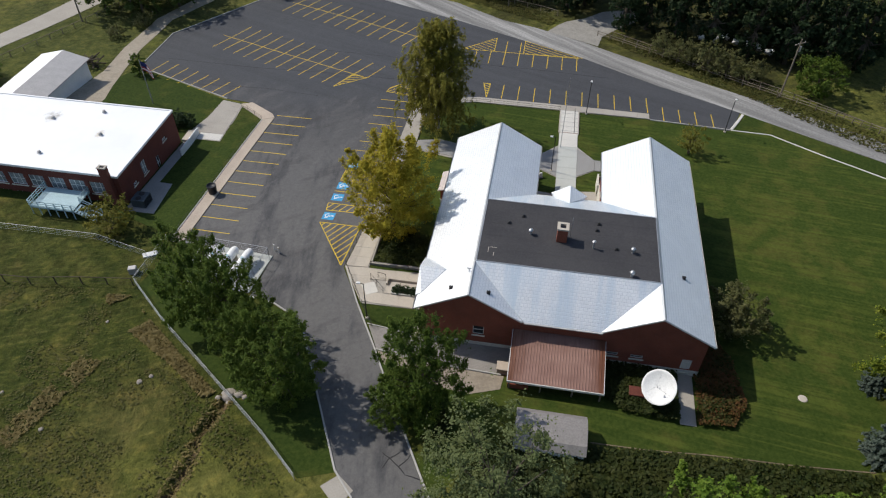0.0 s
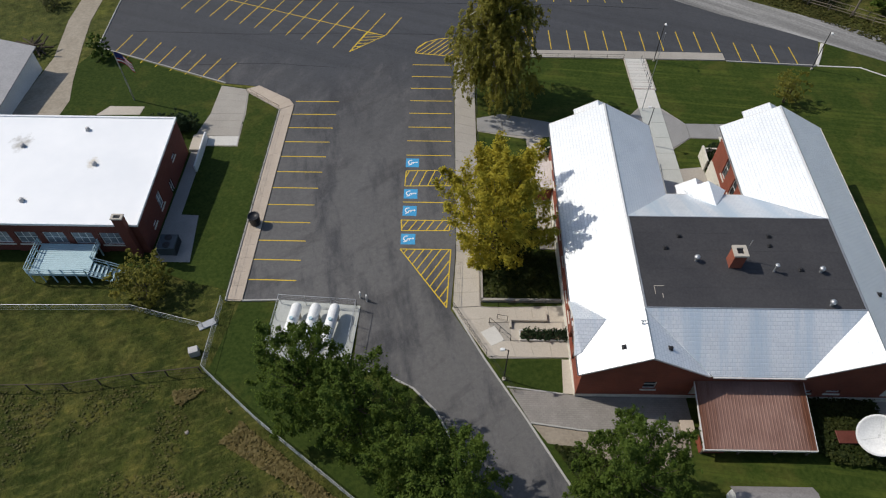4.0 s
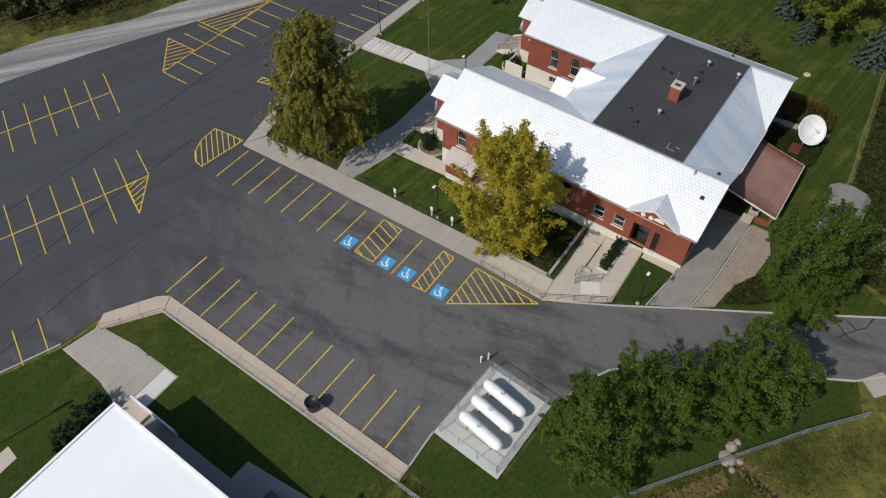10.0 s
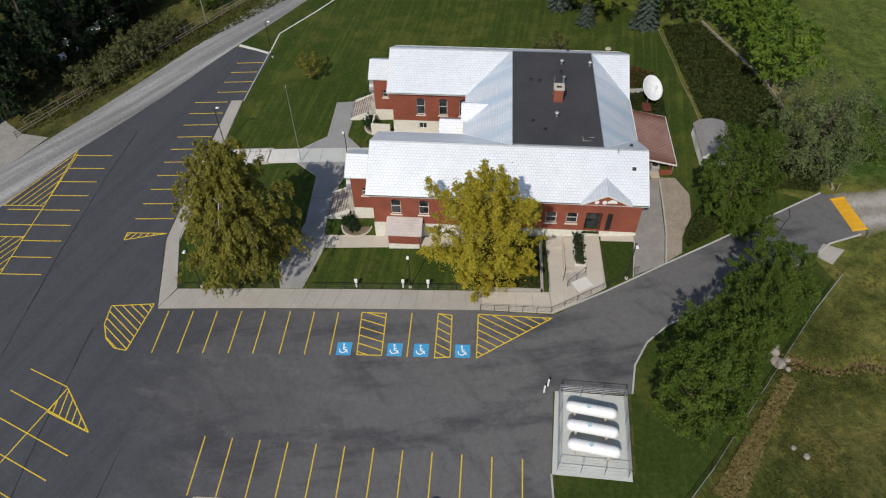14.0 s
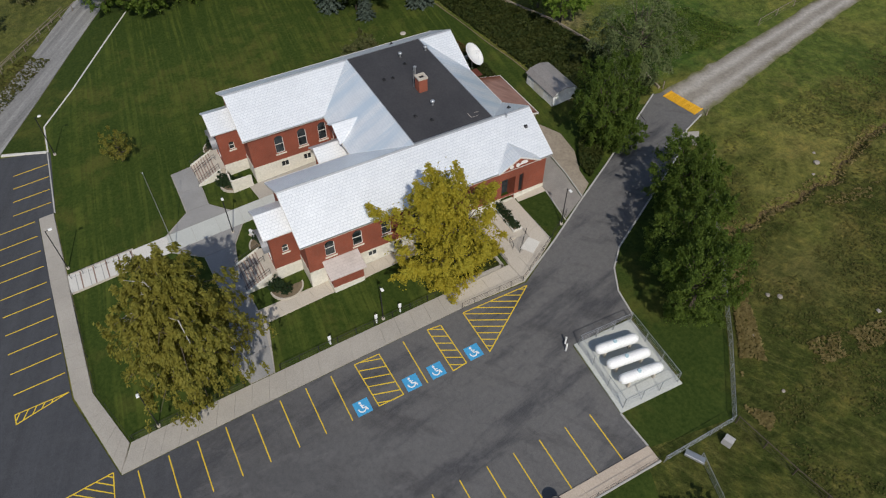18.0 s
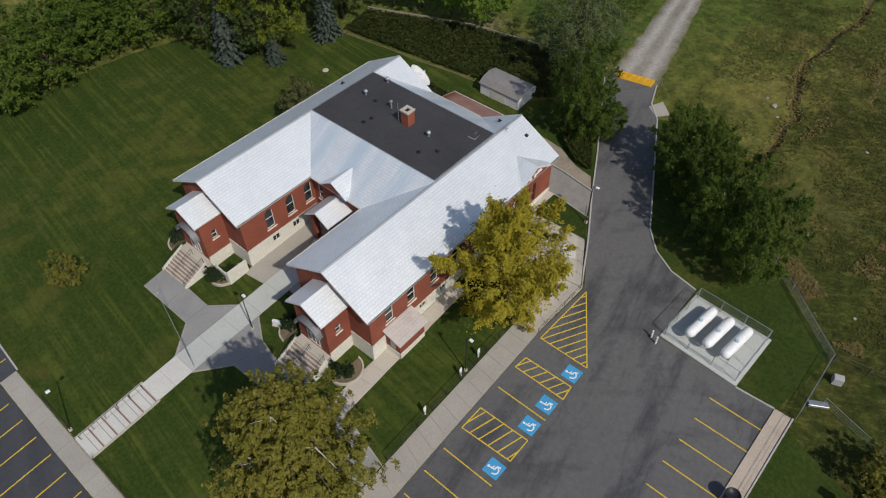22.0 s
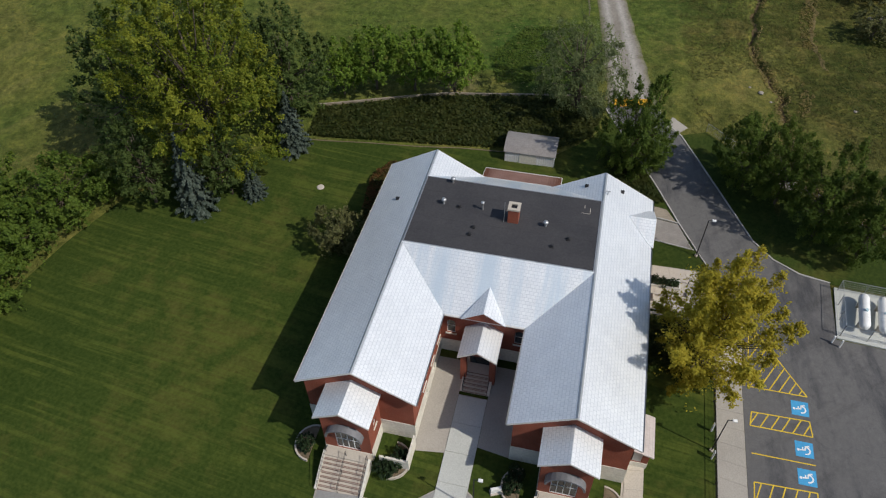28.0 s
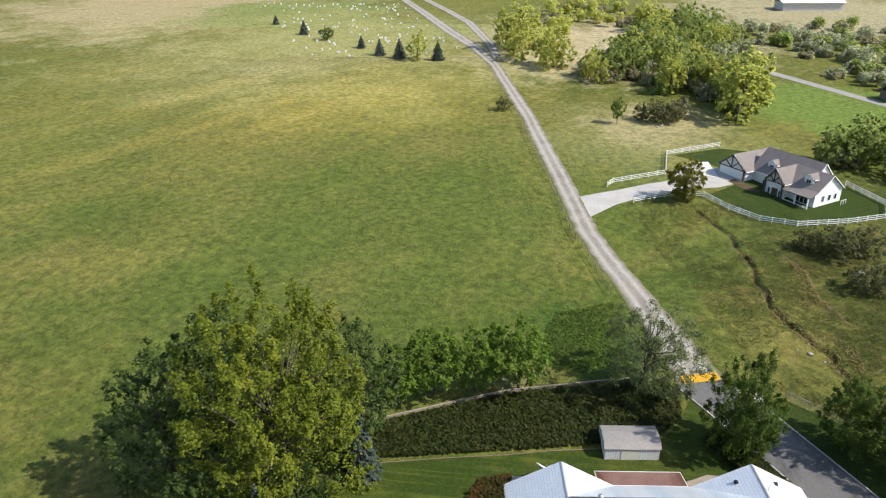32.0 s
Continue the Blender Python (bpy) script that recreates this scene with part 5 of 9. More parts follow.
for i in range(5):
    ya, yb = 92.25 + 1.48 * i, 92.25 + 1.48 * (i + 1)
    z = lz(2.85, ya) + 0.10
    Shape().bevel_box(1.4, 4.3, ya, yb - 0.012, z - 0.5, z, 0.02).made("step_slab", CONCRETE_PALE, CENTRE)
    Shape().box(1.42, 4.28, ya + 0.02, ya + 0.16, z, z + 0.006).made("step_edge", RISER, CENTRE)
    Shape().box(1.42, 4.28, ya + 0.60, ya + 0.67, z, z + 0.005).made("step_joint", CONCRETE_DARK, CENTRE)
for x in (1.32, 4.38):
    Shape().slab([(x - 0.08, 92.0, lz(x, 92.0) + 0.22), (x + 0.08, 92.0, lz(x, 92.0) + 0.22), (x + 0.08, 99.6, lz(x, 99.6) + 0.22), (x - 0.08, 99.6, lz(x, 99.6) + 0.22)], 0.6).made("side_kerb", CONCRETE, CENTRE)
FORE = tagged(drape("pavement_base", [(4.3, 88.2), (4.3, 79.8), (6.9, 82.0), (10.4, 81.9), (15.0, 82.2), (14.8, 84.9), (6.9, 84.9)], 0.06, CONCRETE_GREY), "grey concrete walk to the wing entrance steps", "walk", kind="structure")
for q in ([(4.32, 87.6), (4.32, 80.0), (6.9, 82.1), (6.9, 84.8)], [(6.95, 84.8), (6.95, 82.05), (10.6, 81.95), (10.6, 84.8)], [(10.65, 84.8), (10.65, 81.95), (14.8, 82.2), (14.7, 84.8)]):
    drape("slab", q, 0.115, CONCRETE_DARK, FORE, 0.1)
FORE2 = tagged(drape("pavement_base", [(1.4, 88.2), (-1.4, 84.9), (-10.0, 84.6), (-17, 86.4), (-20.3, 85.4), (-20.3, 82.8), (-14.2, 81.4), (-11.6, 81.9), (-9.4, 81.9), (-4.8, 81.8), (-1.4, 81.1), (1.4, 79.3)], 0.06, CONCRETE_GREY), "grey concrete walk crossing from the pavement to the wing steps", "walk", kind="structure")
for q in ([(1.38, 87.8), (-1.4, 84.8), (-1.4, 81.2), (1.38, 79.5)], [(-1.45, 84.8), (-5.5, 84.7), (-5.5, 81.85), (-1.45, 81.2)], [(-5.55, 84.7), (-10, 84.55), (-9.6, 81.95), (-5.55, 81.85)],
          [(-10.05, 84.55), (-13.6, 85.4), (-13.0, 81.75), (-9.65, 81.95)], [(-13.65, 85.4), (-17, 86.3), (-17, 82.3), (-13.05, 81.75)], [(-17.05, 86.3), (-20.25, 85.4), (-20.25, 82.85), (-17.05, 82.3)]):
    drape("slab", q, 0.115, CONCRETE_DARK, FORE2, 0.1)
SIDE = tagged(drape("pavement_base", [(-12.0, 81.8), (-14.1, 81.4), (-13.9, 69.0), (-12.15, 69.0)], 0.06, CONCRETE), "pale concrete path along the brick wing", "walk", kind="structure")
slabs(SIDE, [(-14.0, 81.3), (-13.8, 63.0)], [(-12.3, 81.6), (-12.2, 63.0)], 1.8, 0.115, CONCRETE)
COURT = tagged(drape("courtyard_paving", [(-1.75, 75.4), (1.38, 75.0), (1.38, 66), (-1.75, 66)], 0.07, CONCRETE_GREY), "pale concrete paving in the courtyard", "courtyard", kind="structure")
tagged(drape("courtyard_paving", [(4.32, 76.2), (7.25, 76.6), (7.25, 66), (4.32, 66)], 0.07, CONCRETE_GREY), "pale concrete paving in the courtyard", "courtyard", kind="structure")
WESTWALK = tagged(drape("pavement_base", [(-44.6, 87.6), (-45.2, 88.7), (-50.0, 91.9), (-52.0, 90.9), (-46.3, 86.6), (-46.7, 55.5), (-45.1, 55.5)], 0.10, CONCRETE_TAN), "tan concrete pavement along the parking stalls", "pavement", kind="structure")
slabs(WESTWALK, [(-45.0, 55.6), (-44.55, 87.6)], [(-46.6, 55.6), (-46.2, 86.6)], 1.83, 0.165, CONCRETE_TAN)
slabs(WESTWALK, [(-44.55, 87.7), (-45.3, 88.8), (-50.0, 91.9)], [(-46.2, 86.7), (-46.4, 87.4), (-51.6, 90.7)], 1.8, 0.165, CONCRETE_TAN)
ENTRY = tagged(drape("pavement_base", [(-55.1, 91.8), (-51.2, 91.0), (-50.6, 85.7), (-50.5, 79.6), (-55.8, 79.6), (-56.2, 81.2), (-55.2, 85.6)], 0.06, CONCRETE), "pale concrete walk to the flat-roofed building", "walk", kind="structure")
slabs(ENTRY, [(-55.0, 91.7), (-55.2, 85.6), (-56.1, 81.4)], [(-51.3, 90.95), (-50.7, 85.7), (-50.6, 81.3)], 1.6, 0.11, CONCRETE_GREY)
slabs(ENTRY, [(-54.4, 81.3), (-54.4, 79.7)], [(-50.6, 81.3), (-50.6, 79.7)], 1.6, 0.11, CONCRETE_PALE)
tagged(drape("side_apron", [(-56.1, 79), (-54.6, 79), (-54.6, 67.9), (-52.6, 67.8), (-51.9, 60.9), (-56.2, 60.9)], 0.07, CONCRETE_DARK), "grey concrete apron beside the flat-roofed building", "paving", kind="structure")
tagged(drape("broken_slab", [(-70, 85), (-68.8, 86.9), (-64.2, 86.9), (-64.4, 85.2)], 0.09, CONCRETE), "pale cracked concrete slab in the lawn", "paving", kind="structure")
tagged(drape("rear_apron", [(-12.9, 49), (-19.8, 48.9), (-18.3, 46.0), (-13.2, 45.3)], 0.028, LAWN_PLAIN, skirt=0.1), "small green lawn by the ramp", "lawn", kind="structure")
tagged(drape("service_apron", [(-18.1, 45.75), (-16.4, 42.4), (-12, 41.75), (-2.7, 41.2), (-1.8, 41.2), (-1.8, 45.2), (-12.4, 45.2)], 0.06, PAVER), "grey paved apron behind the building", "paving", kind="structure")
tagged(drape("bare_earth", [(-16.2, 42.1), (-15.0, 40.3), (-12.6, 39.9), (-9.4, 38.4), (-5.6, 38.0), (-2.6, 39.2), (-2.4, 41.0), (-12, 41.5)], 0.045, EARTH), "bare tan earth beside the apron", "earth", kind="structure")
tagged(drape("corner_walk", [(-12.85, 49.0), (-12.15, 49.0), (-12.15, 45.25), (-13.1, 45.3)], 0.09, CONCRETE), "narrow pale walk along the brick corner", "walk", kind="structure")
tagged(drape("rear_walk", [(15.6, 45.2), (17.2, 45.2), (16.9, 38.3), (15.3, 38.3)], 0.08, CONCRETE_GREY), "narrow grey concrete walk to the rear door", "walk", kind="structure")
PAD = tagged(drape("tank_pad", [(-32.8, 55.05), (-41.2, 55.65), (-41.65, 48.65), (-33.25, 48.25)], 0.16, CONCRETE_COOL, skirt=0.3), "pale concrete pad under the gas tanks", "pad", kind="structure")
tagged(drape("culvert_apron", [(-14.2, 25.3), (-15.2, 23.4), (-17.2, 25.2), (-15.9, 26.6)], 0.08, CONCRETE_GREY), "pale concrete culvert apron by the road", "apron", kind="structure")

kerb([(-16.4, 42.25), (-12, 41.6), (-8.4, 41.35), (-2.7, 41.1)], height=0.2, width=0.16)
kerb([(-18.3, 45.95), (-13.1, 45.25)], height=0.12, width=0.14)
kerb(DRIVE_W)
kerb([(-23.35, 55.0), *DRIVE_E[1:]])
kerb([(-45.0, 55.55), (-41.2, 55.7)])
kerb([(-54.8, 92.45), (-75.25, 100.9), (-76.25, 116), (-62.3, 140.7), (-61.7, 145.6)])
kerb([(16.1, 99.45), (28.8, 98.65)])
kerb([(28.95, 98.75), (30.3, 101.4), (31.7, 104.4)], width=0.45, material=CONCRETE_PALE)
kerb([(28.95, 98.6), (35, 98.3), (41.8, 93.3), (50.5, 87.6), (60, 81.4)], name="lawn_edging", height=0.1, width=0.22, material=CONCRETE_PALE)
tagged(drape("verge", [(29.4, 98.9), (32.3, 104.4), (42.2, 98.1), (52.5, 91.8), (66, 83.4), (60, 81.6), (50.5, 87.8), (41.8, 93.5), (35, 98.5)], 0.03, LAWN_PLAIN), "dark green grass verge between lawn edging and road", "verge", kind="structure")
kerb([(-46.7, 55.5), (-46.3, 86.6)], height=0.24, width=0.16)
kerb([(33, 36.2), (25, 35.5), (17.5, 35.1), (12, 34.5), (6.7, 34.3), (3, 33.6), (-1, 33.3)], name="bed_edging", height=0.07, width=0.14, material=DIRT)
kerb([(34, 29.5), (24, 26.4), (16.5, 24.2), (8.8, 23.1), (-2.2, 21.4), (-5.6, 21.9)], name="low_wall", height=0.35, width=0.22, material=EARTH)


# ---- road paint ----
def line(a, b, w=0.11, material=None, name="stall_line", parent=None, off=0.068):
    d = math.dist(a, b)
    n = max(1, int(d / 2.5))
    nx, ny = -(b[1] - a[1]) / d * w / 2, (b[0] - a[0]) / d * w / 2
    v, f = [], []
    for i in range(n + 1):
        x, y = a[0] + (b[0] - a[0]) * i / n, a[1] + (b[1] - a[1]) * i / n
        z = lz(x, y) + off
        v += [(x - nx, y - ny, z), (x + nx, y + ny, z)]
    f = [(2 * i, 2 * i + 2, 2 * i + 3, 2 * i + 1) for i in range(n)]
    o = len(v)
    v += [(x, y, z - 0.012) for x, y, z in v]
    f += [(2 * i + o, 2 * i, 2 * i + 1, 2 * i + 1 + o) for i in (0, n)]
    f += [(2 * i, 2 * i + o, 2 * i + 2 + o, 2 * i + 2) for i in range(n)] + [(2 * i + 1, 2 * i + 3, 2 * i + 3 + o, 2 * i + 1 + o) for i in range(n)]
    return part(name, v, f, material or YELLOW, parent or LOT)


def hatch(poly, a, b, step_m, parent=None, shift=0.0):
    """Bars across a painted island: parallels to a-b, clipped to its outline."""
    for p, q in zip(poly, poly[1:] + poly[:1]):
        line(p, q, name="island_outline", off=0.069)
    dx, dy = b[0] - a[0], b[1] - a[1]
    L = math.hypot(dx, dy)
    nx, ny = -dy / L, dx / L
    d = [(p[0] * nx + p[1] * ny) for p in poly]
    t = min(d) + step_m * (0.6 + shift)
    while t < max(d) - 0.15:
        hits = []
        for i in range(len(poly)):
            j = (i + 1) % len(poly)
            if (d[i] - t) * (d[j] - t) < 0:
                w = (t - d[i]) / (d[j] - d[i])
                hits.append((poly[i][0] + (poly[j][0] - poly[i][0]) * w, poly[i][1] + (poly[j][1] - poly[i][1]) * w))
        hits.sort(key=lambda p: p[0] * dx + p[1] * dy)
        for p, q in zip(hits[::2], hits[1::2]):
            if math.dist(p, q) > 0.2:
                line(p, q, name="hatch_bar", off=0.066)
        t += step_m


for i in range(12):
    y = 88.5 - i * 2.745
    line((-44.45 - 0.05 * i, y), (-38.65 - 0.11 * i, y + 0.05 - 0.01 * i))
for y in (97.5, 94.6, 91.8, 89.0, 86.3, 83.45, 80.75, 78.05):
    line((-23.6, y), (-29.15, y))
line((-23.6, 69.95), (-29.2, 69.95))
hatch([(-23.6, 75.45), (-29.05, 75.2), (-29.1, 72.6), (-23.7, 72.75)], (0, 0), (0.31, 0.95), 0.98)
hatch([(-23.6, 67.1), (-29.25, 67.1), (-29.1, 65.5), (-23.8, 65.6)], (0, 0), (0.5, 0.87), 0.85)
hatch([(-23.6, 62.8), (-29.15, 62.8), (-24.0, 55.0)], (0, 0), (0.5, 0.87), 0.8)
isle = [(-22.9, 104.6), (-22.6, 99.6), (-28.9, 100.5), (-28.6, 102.0), (-27.4, 103.4), (-25.4, 104.4)]
hatch(isle, (0, 0), (0.63, 0.78), 0.7)
for i in range(10):
    x = -8.95 + i * 2.755
    line((x, 101.95), (x, 107.1))
for i in range(4):
    x = 18.35 + i * 2.65
    line((x, 99.6 - 0.2 * i), (x + 0.05, 104.3 - 0.3 * i))
hatch([(-12.6, 107.2), (-11.4, 107.2), (-11.55, 101.95)], (0, 0), (-1, 0.6), 0.7)


def comb(top, bottom, d_top, d_bottom, n):
    """Angled stall lines, repeated."""
    for i in range(n):
        line((top[0] + d_top[0] * i, top[1] + d_top[1] * i), (bottom[0] + d_bottom[0] * i, bottom[1] + d_bottom[1] * i))


line((-66.2, 117.4), (-33.7, 105.0))
line((-31.4, 110.2), (-33.5, 105.1))
comb((-34.0, 111.2), (-38.5, 100.6), (-2.56, 0.985), (-2.5, 1.02), 12)
hatch([(-33.6, 105.0), (-38.5, 100.6), (-36.4, 105.9)], (0, 0), (1, 0.1), 0.8)
line((-58.0, 135.6), (-25.7, 123.2))
comb((-23.5, 127.6), (-27.7, 118.4), (-2.62, 0.97), (-2.58, 1.05), 13)
line((-18.3, 120.65), (4.0, 120.65))
hatch([(-12.3, 126.6), (-18.3, 120.65), (-12.2, 120.65)], (0, 0), (1, -0.6), 0.9)
hatch([(-6.6, 126.4), (-6.6, 120.65), (4.9, 121.0)], (0, 0), (1, -0.5), 0.9)
for i in range(9):
    x = 3.65 - 2.745 * i
    line((x, 115.4), (x, 125.4 if i in (4, 5) else 120.6))
comb((-54.3, 97.4), (-56.1, 92.7), (-2.42, 0.98), (-2.36, 0.85), 8)

CRACKS = [[(-12.6, 29.6), (-11.8, 29.1), (-10.8, 28.4), (-10.1, 27.7), (-8.6, 27.4)], [(-10.8, 28.4), (-10.1, 29.4), (-9.9, 30.0)], [(-11.0, 29.9), (-11.8, 29.1), (-12.2, 28.0)]]
# sealed seams and cracks in the asphalt
SEAL = surface("tar_seal", (0.012, 0.012, 0.014), (0.024, 0.024, 0.027), 0.8, 6.0, 0.6, 0, 0.1, 0.004)


def crack(points, w, seed):
    """A narrow wandering line of tar."""
    r = random.Random(seed)
    pts = []
    for a, b in zip(points, points[1:]):
        n = max(2, int(math.dist(a, b) / 0.9))
        pts += [(a[0] + (b[0] - a[0]) * i / n + r.uniform(-0.05, 0.05), a[1] + (b[1] - a[1]) * i / n + r.uniform(-0.05, 0.05)) for i in range(n)]
    pts.append(points[-1])
    v, f = [], []
    for i, p in enumerate(pts):
        q, o = pts[min(i + 1, len(pts) - 1)], pts[max(i - 1, 0)]
        d = math.dist(o, q) or 1
        nx, ny, ww = -(q[1] - o[1]) / d, (q[0] - o[0]) / d, w * r.uniform(0.25, 0.6)
        z = lz(*p) + 0.0655
        v += [(p[0] - nx * ww, p[1] - ny * ww, z), (p[0] + nx * ww, p[1] + ny * ww, z)]
    f = [(2 * i, 2 * i + 2, 2 * i + 3, 2 * i + 1) for i in range(len(pts) - 1)]
    o = len(v)
    v += [(x, y, z - 0.01) for x, y, z in v]
    f += [(2 * i, 2 * i + o, 2 * i + 2 + o, 2 * i + 2) for i in range(len(pts) - 1)] + [(2 * i + 1, 2 * i + 3, 2 * i + 3 + o, 2 * i + 1 + o) for i in range(len(pts) - 1)]
    part("tar_seam", v, f, SEAL, LOT, "dark tar line in the asphalt")


crack([(-72, 105.3), (-53.5, 104.9), (-38.8, 105.6), (-26.0, 105.5)], 0.13, 1)
crack([(-50, 114.9), (-29.0, 114.4), (-14.1, 114.7), (-0.7, 114.4), (9.0, 113.7)], 0.13, 2)
crack([(-62, 96.6), (-50, 97.4), (-40, 96.6)], 0.09, 3)
for i, q in enumerate(CRACKS):
    crack(q, 0.11, 10 + i)

# access symbols: a blue square with a plain white seated figure of bars
for y in (76.65, 71.3, 68.55, 64.25):
    sq = Shape()
    x0, x1, y0, y1 = -29.15, -27.55, y - 0.78, y + 0.78
    sq.slab([(a, b, lz(a, b) + 0.07) for a, b in ((x0, y0), (x1, y0), (x1, y1), (x0, y1))], 0.02)
    blue = sq.made("blue_square", BLUE, LOT, "blue painted square with a white wheelchair sign")
    w = Shape()
    P = lambda u, v: (x0 + 1.6 * v, y1 - 1.56 * u)

    def ring(cu, cv, r, t, a0, a1, n=14):
        for i in range(n):
            p, q = radians(a0 + (a1 - a0) * i / n), radians(a0 + (a1 - a0) * (i + 1) / n)
            pts = [P(cu + r * math.cos(p), cv + r * math.sin(p)), P(cu + (r + t) * math.cos(p), cv + (r + t) * math.sin(p)),
                   P(cu + (r + t) * math.cos(q), cv + (r + t) * math.sin(q)), P(cu + r * math.cos(q), cv + r * math.sin(q))]
            w.slab([(a, b, lz(a, b) + 0.076) for a, b in pts], 0.006)
    ring(0.44, 0.42, 0.19, 0.08, 168, 350)
    ring(0.44, 0.84, 0.0, 0.08, 0, 360, 10)
    for pts in ([(0.40, 0.74), (0.49, 0.74), (0.53, 0.44), (0.44, 0.44)], [(0.46, 0.50), (0.70, 0.46), (0.70, 0.38), (0.46, 0.42)],
                [(0.64, 0.44), (0.72, 0.46), (0.80, 0.22), (0.72, 0.19)], [(0.45, 0.64), (0.64, 0.61), (0.64, 0.55), (0.45, 0.58)]):
        w.slab([(*P(u, v), lz(*P(u, v)) + 0.077) for u, v in pts], 0.006)
    w.made("white_sign", WHITE, blue)


# ---- the brick building with two wings ----
HALL = thing("brick_hall", "red brick building with two gabled wings and silver shingle roofs", "building")
FT, EV, RG = 1.75, 6.45, 9.65     # foundation top, eaves, ridge
WX, EX = (-12.1, -1.75), (7.3, 17.65)
CW, CE = -6.88, 12.5


def brick_side(a, b, z0, z1, mat, windows=(), doors=(), base=(), z_base=-2.4):
    """A wall with its foundation below; windows (u, w, z0, z1, arched), base windows (u, w, z0, z1)."""
    ops = [(u - w / 2, u + w / 2, v0, v1) for u, w, v0, v1, _ in windows]
    dops = [(u - w / 2, u + w / 2, v0, v1) for u, w, v0, v1 in doors]
    wall("wall", a, b, z0, z1, mat, HALL, [(*o[:2], max(o[2], z0 + 0.01), o[3]) for o in ops + dops])
    L = math.dist(a, b)
    ux, uy = (b[0] - a[0]) / L, (b[1] - a[1]) / L
    g = 0.05
    fa, fb = (a[0] + uy * g - ux * g, a[1] - ux * g - uy * g), (b[0] + uy * g + ux * g, b[1] - ux * g + uy * g)
    bops = [(u - w / 2 + g, u + w / 2 + g, v0, v1) for u, w, v0, v1 in base]
    low = [(o[0] + g, o[1] + g, o[2], z0 - 0.003) for o in dops if o[2] < z0]
    wall("foundation", fa, fb, z_base, z0, FOUNDATION, HALL, bops + low)
    for (u, w, v0, v1, arched), o in zip(windows, ops):
        fitted_window(a, b, o, HALL, TRIM, GLASS, (1, 2), mat if arched else None)
    for o in bops:
        fitted_window(fa, fb, o, HALL, TRIM, GLASS, (2, 1), None, False)


S0, S1 = 45.1, 75.4
brick_side((WX[0], S0), (EX[1], S0), FT, EV, BRICK_X, windows=[(20.6, 1.3, 2.5, 3.1, False), (23.2, 1.3, 2.5, 3.1, False), (6.4, 1.2, 2.9, 4.3, False)], doors=[(28.3, 1.05, 1.25, 3.4), (11.2, 1.8, 1.5, 3.7)])
brick_side((EX[1], S0), (EX[1], S1), FT, EV, BRICK_Y, windows=[(4 + i * 3.7, 1.15, 2.9, 5.4, True) for i in range(7)], base=[(5.8 + i * 3.7, 1.1, 0.7, 1.55) for i in range(6)])
brick_side((EX[1], S1), (EX[0], S1), FT, EV, BRICK_X)
brick_side((EX[0], S1), (EX[0], 65.0), FT, EV, BRICK_Y, windows=[(3.75, 1.15, 2.75, 5.45, True), (6.75, 1.15, 2.75, 5.45, True), (9.45, 1.1, 2.75, 5.45, True)], base=[(4.0, 1.05, 0.45, 1.4), (7.0, 1.05, 0.45, 1.4)])
brick_side((EX[0], 65.0), (WX[1], 65.0), FT, EV, BRICK_X, windows=[(1.1, 0.9, 2.9, 5.0, True), (8.0, 0.9, 2.9, 5.0, True)], doors=[(4.5, 2.2, 0.55, 3.4)])
brick_side((WX[1], 65.0), (WX[1], S1), FT, EV, BRICK_Y, windows=[(1.0, 1.1, 2.75, 5.45, True), (3.7, 1.15, 2.75, 5.45, True), (6.7, 1.15, 2.75, 5.45, True)], base=[(3.4, 1.05, 0.45, 1.4), (6.4, 1.05, 0.45, 1.4)])
brick_side((WX[1], S1), (WX[0], S1), FT, EV, BRICK_X)
brick_side((WX[0], S1), (WX[0], S0), FT, EV, BRICK_Y,
           windows=[(2.65, 1.15, 3.2, 5.5, True), (5.85, 1.15, 3.2, 5.5, True), (9.3, 1.15, 3.2, 5.5, True), (12.8, 1.15, 3.2, 5.5, True), (16.3, 1.15, 3.2, 5.5, True), (20.4, 1.25, 2.85, 4.5, False), (22.75, 1.25, 2.85, 4.5, False)],
           doors=[(25.2, 1.9, 1.0, 4.6), (27.0, 0.6, 1.5, 4.6)], base=[(7.4, 1.05, 0.6, 1.5), (10.6, 1.05, 0.6, 1.5)])
# gable ends
for x0, x1, cx in ((WX[0], WX[1], CW), (EX[0], EX[1], CE)):
    for y0, y1 in ((S0, S0 + 0.3), (S1 - 0.3, S1)):
        v = [(x0, y0, EV), (x1, y0, EV), (cx, y0, 9.42), (x0, y1, EV), (x1, y1, EV), (cx, y1, 9.42)]
        part("gable", v, [(0, 1, 2), (5, 4, 3), (0, 2, 5, 3), (1, 4, 5, 2), (0, 3, 4, 1)], BRICK_X, HALL)
# doors, landings and recesses
for x0, x1, y, z0, z1, n in ((15.65, 16.75, S0 + 0.16, 1.25, 3.4, -1), (-1.75, 0.0, S0 + 0.16, 1.5, 3.7, -1), (1.7, 3.9, 64.84, 0.55, 3.4, 1)):
    Shape().box(x0, x1, y - 0.03, y + 0.03, z0, z1).made("door", TRIM if n < 0 else GLASS, HALL)
Shape().box(-10.6, -10.5, 49.1, 51.3, 0.6, 4.6).made("entrance_door", GLASS, HALL, "dark glazed entrance doors set back in brick")
for y in (49.2, 51.15):
    Shape().box(-12.05, -10.5, y - 0.06, y + 0.06, 0.6, 4.6).made("entrance_side", BRICK_X, HALL)
Shape().box(-11.9, -11.85, 48.05, 48.75, 1.5, 4.6).made("side_door", DARK, HALL)

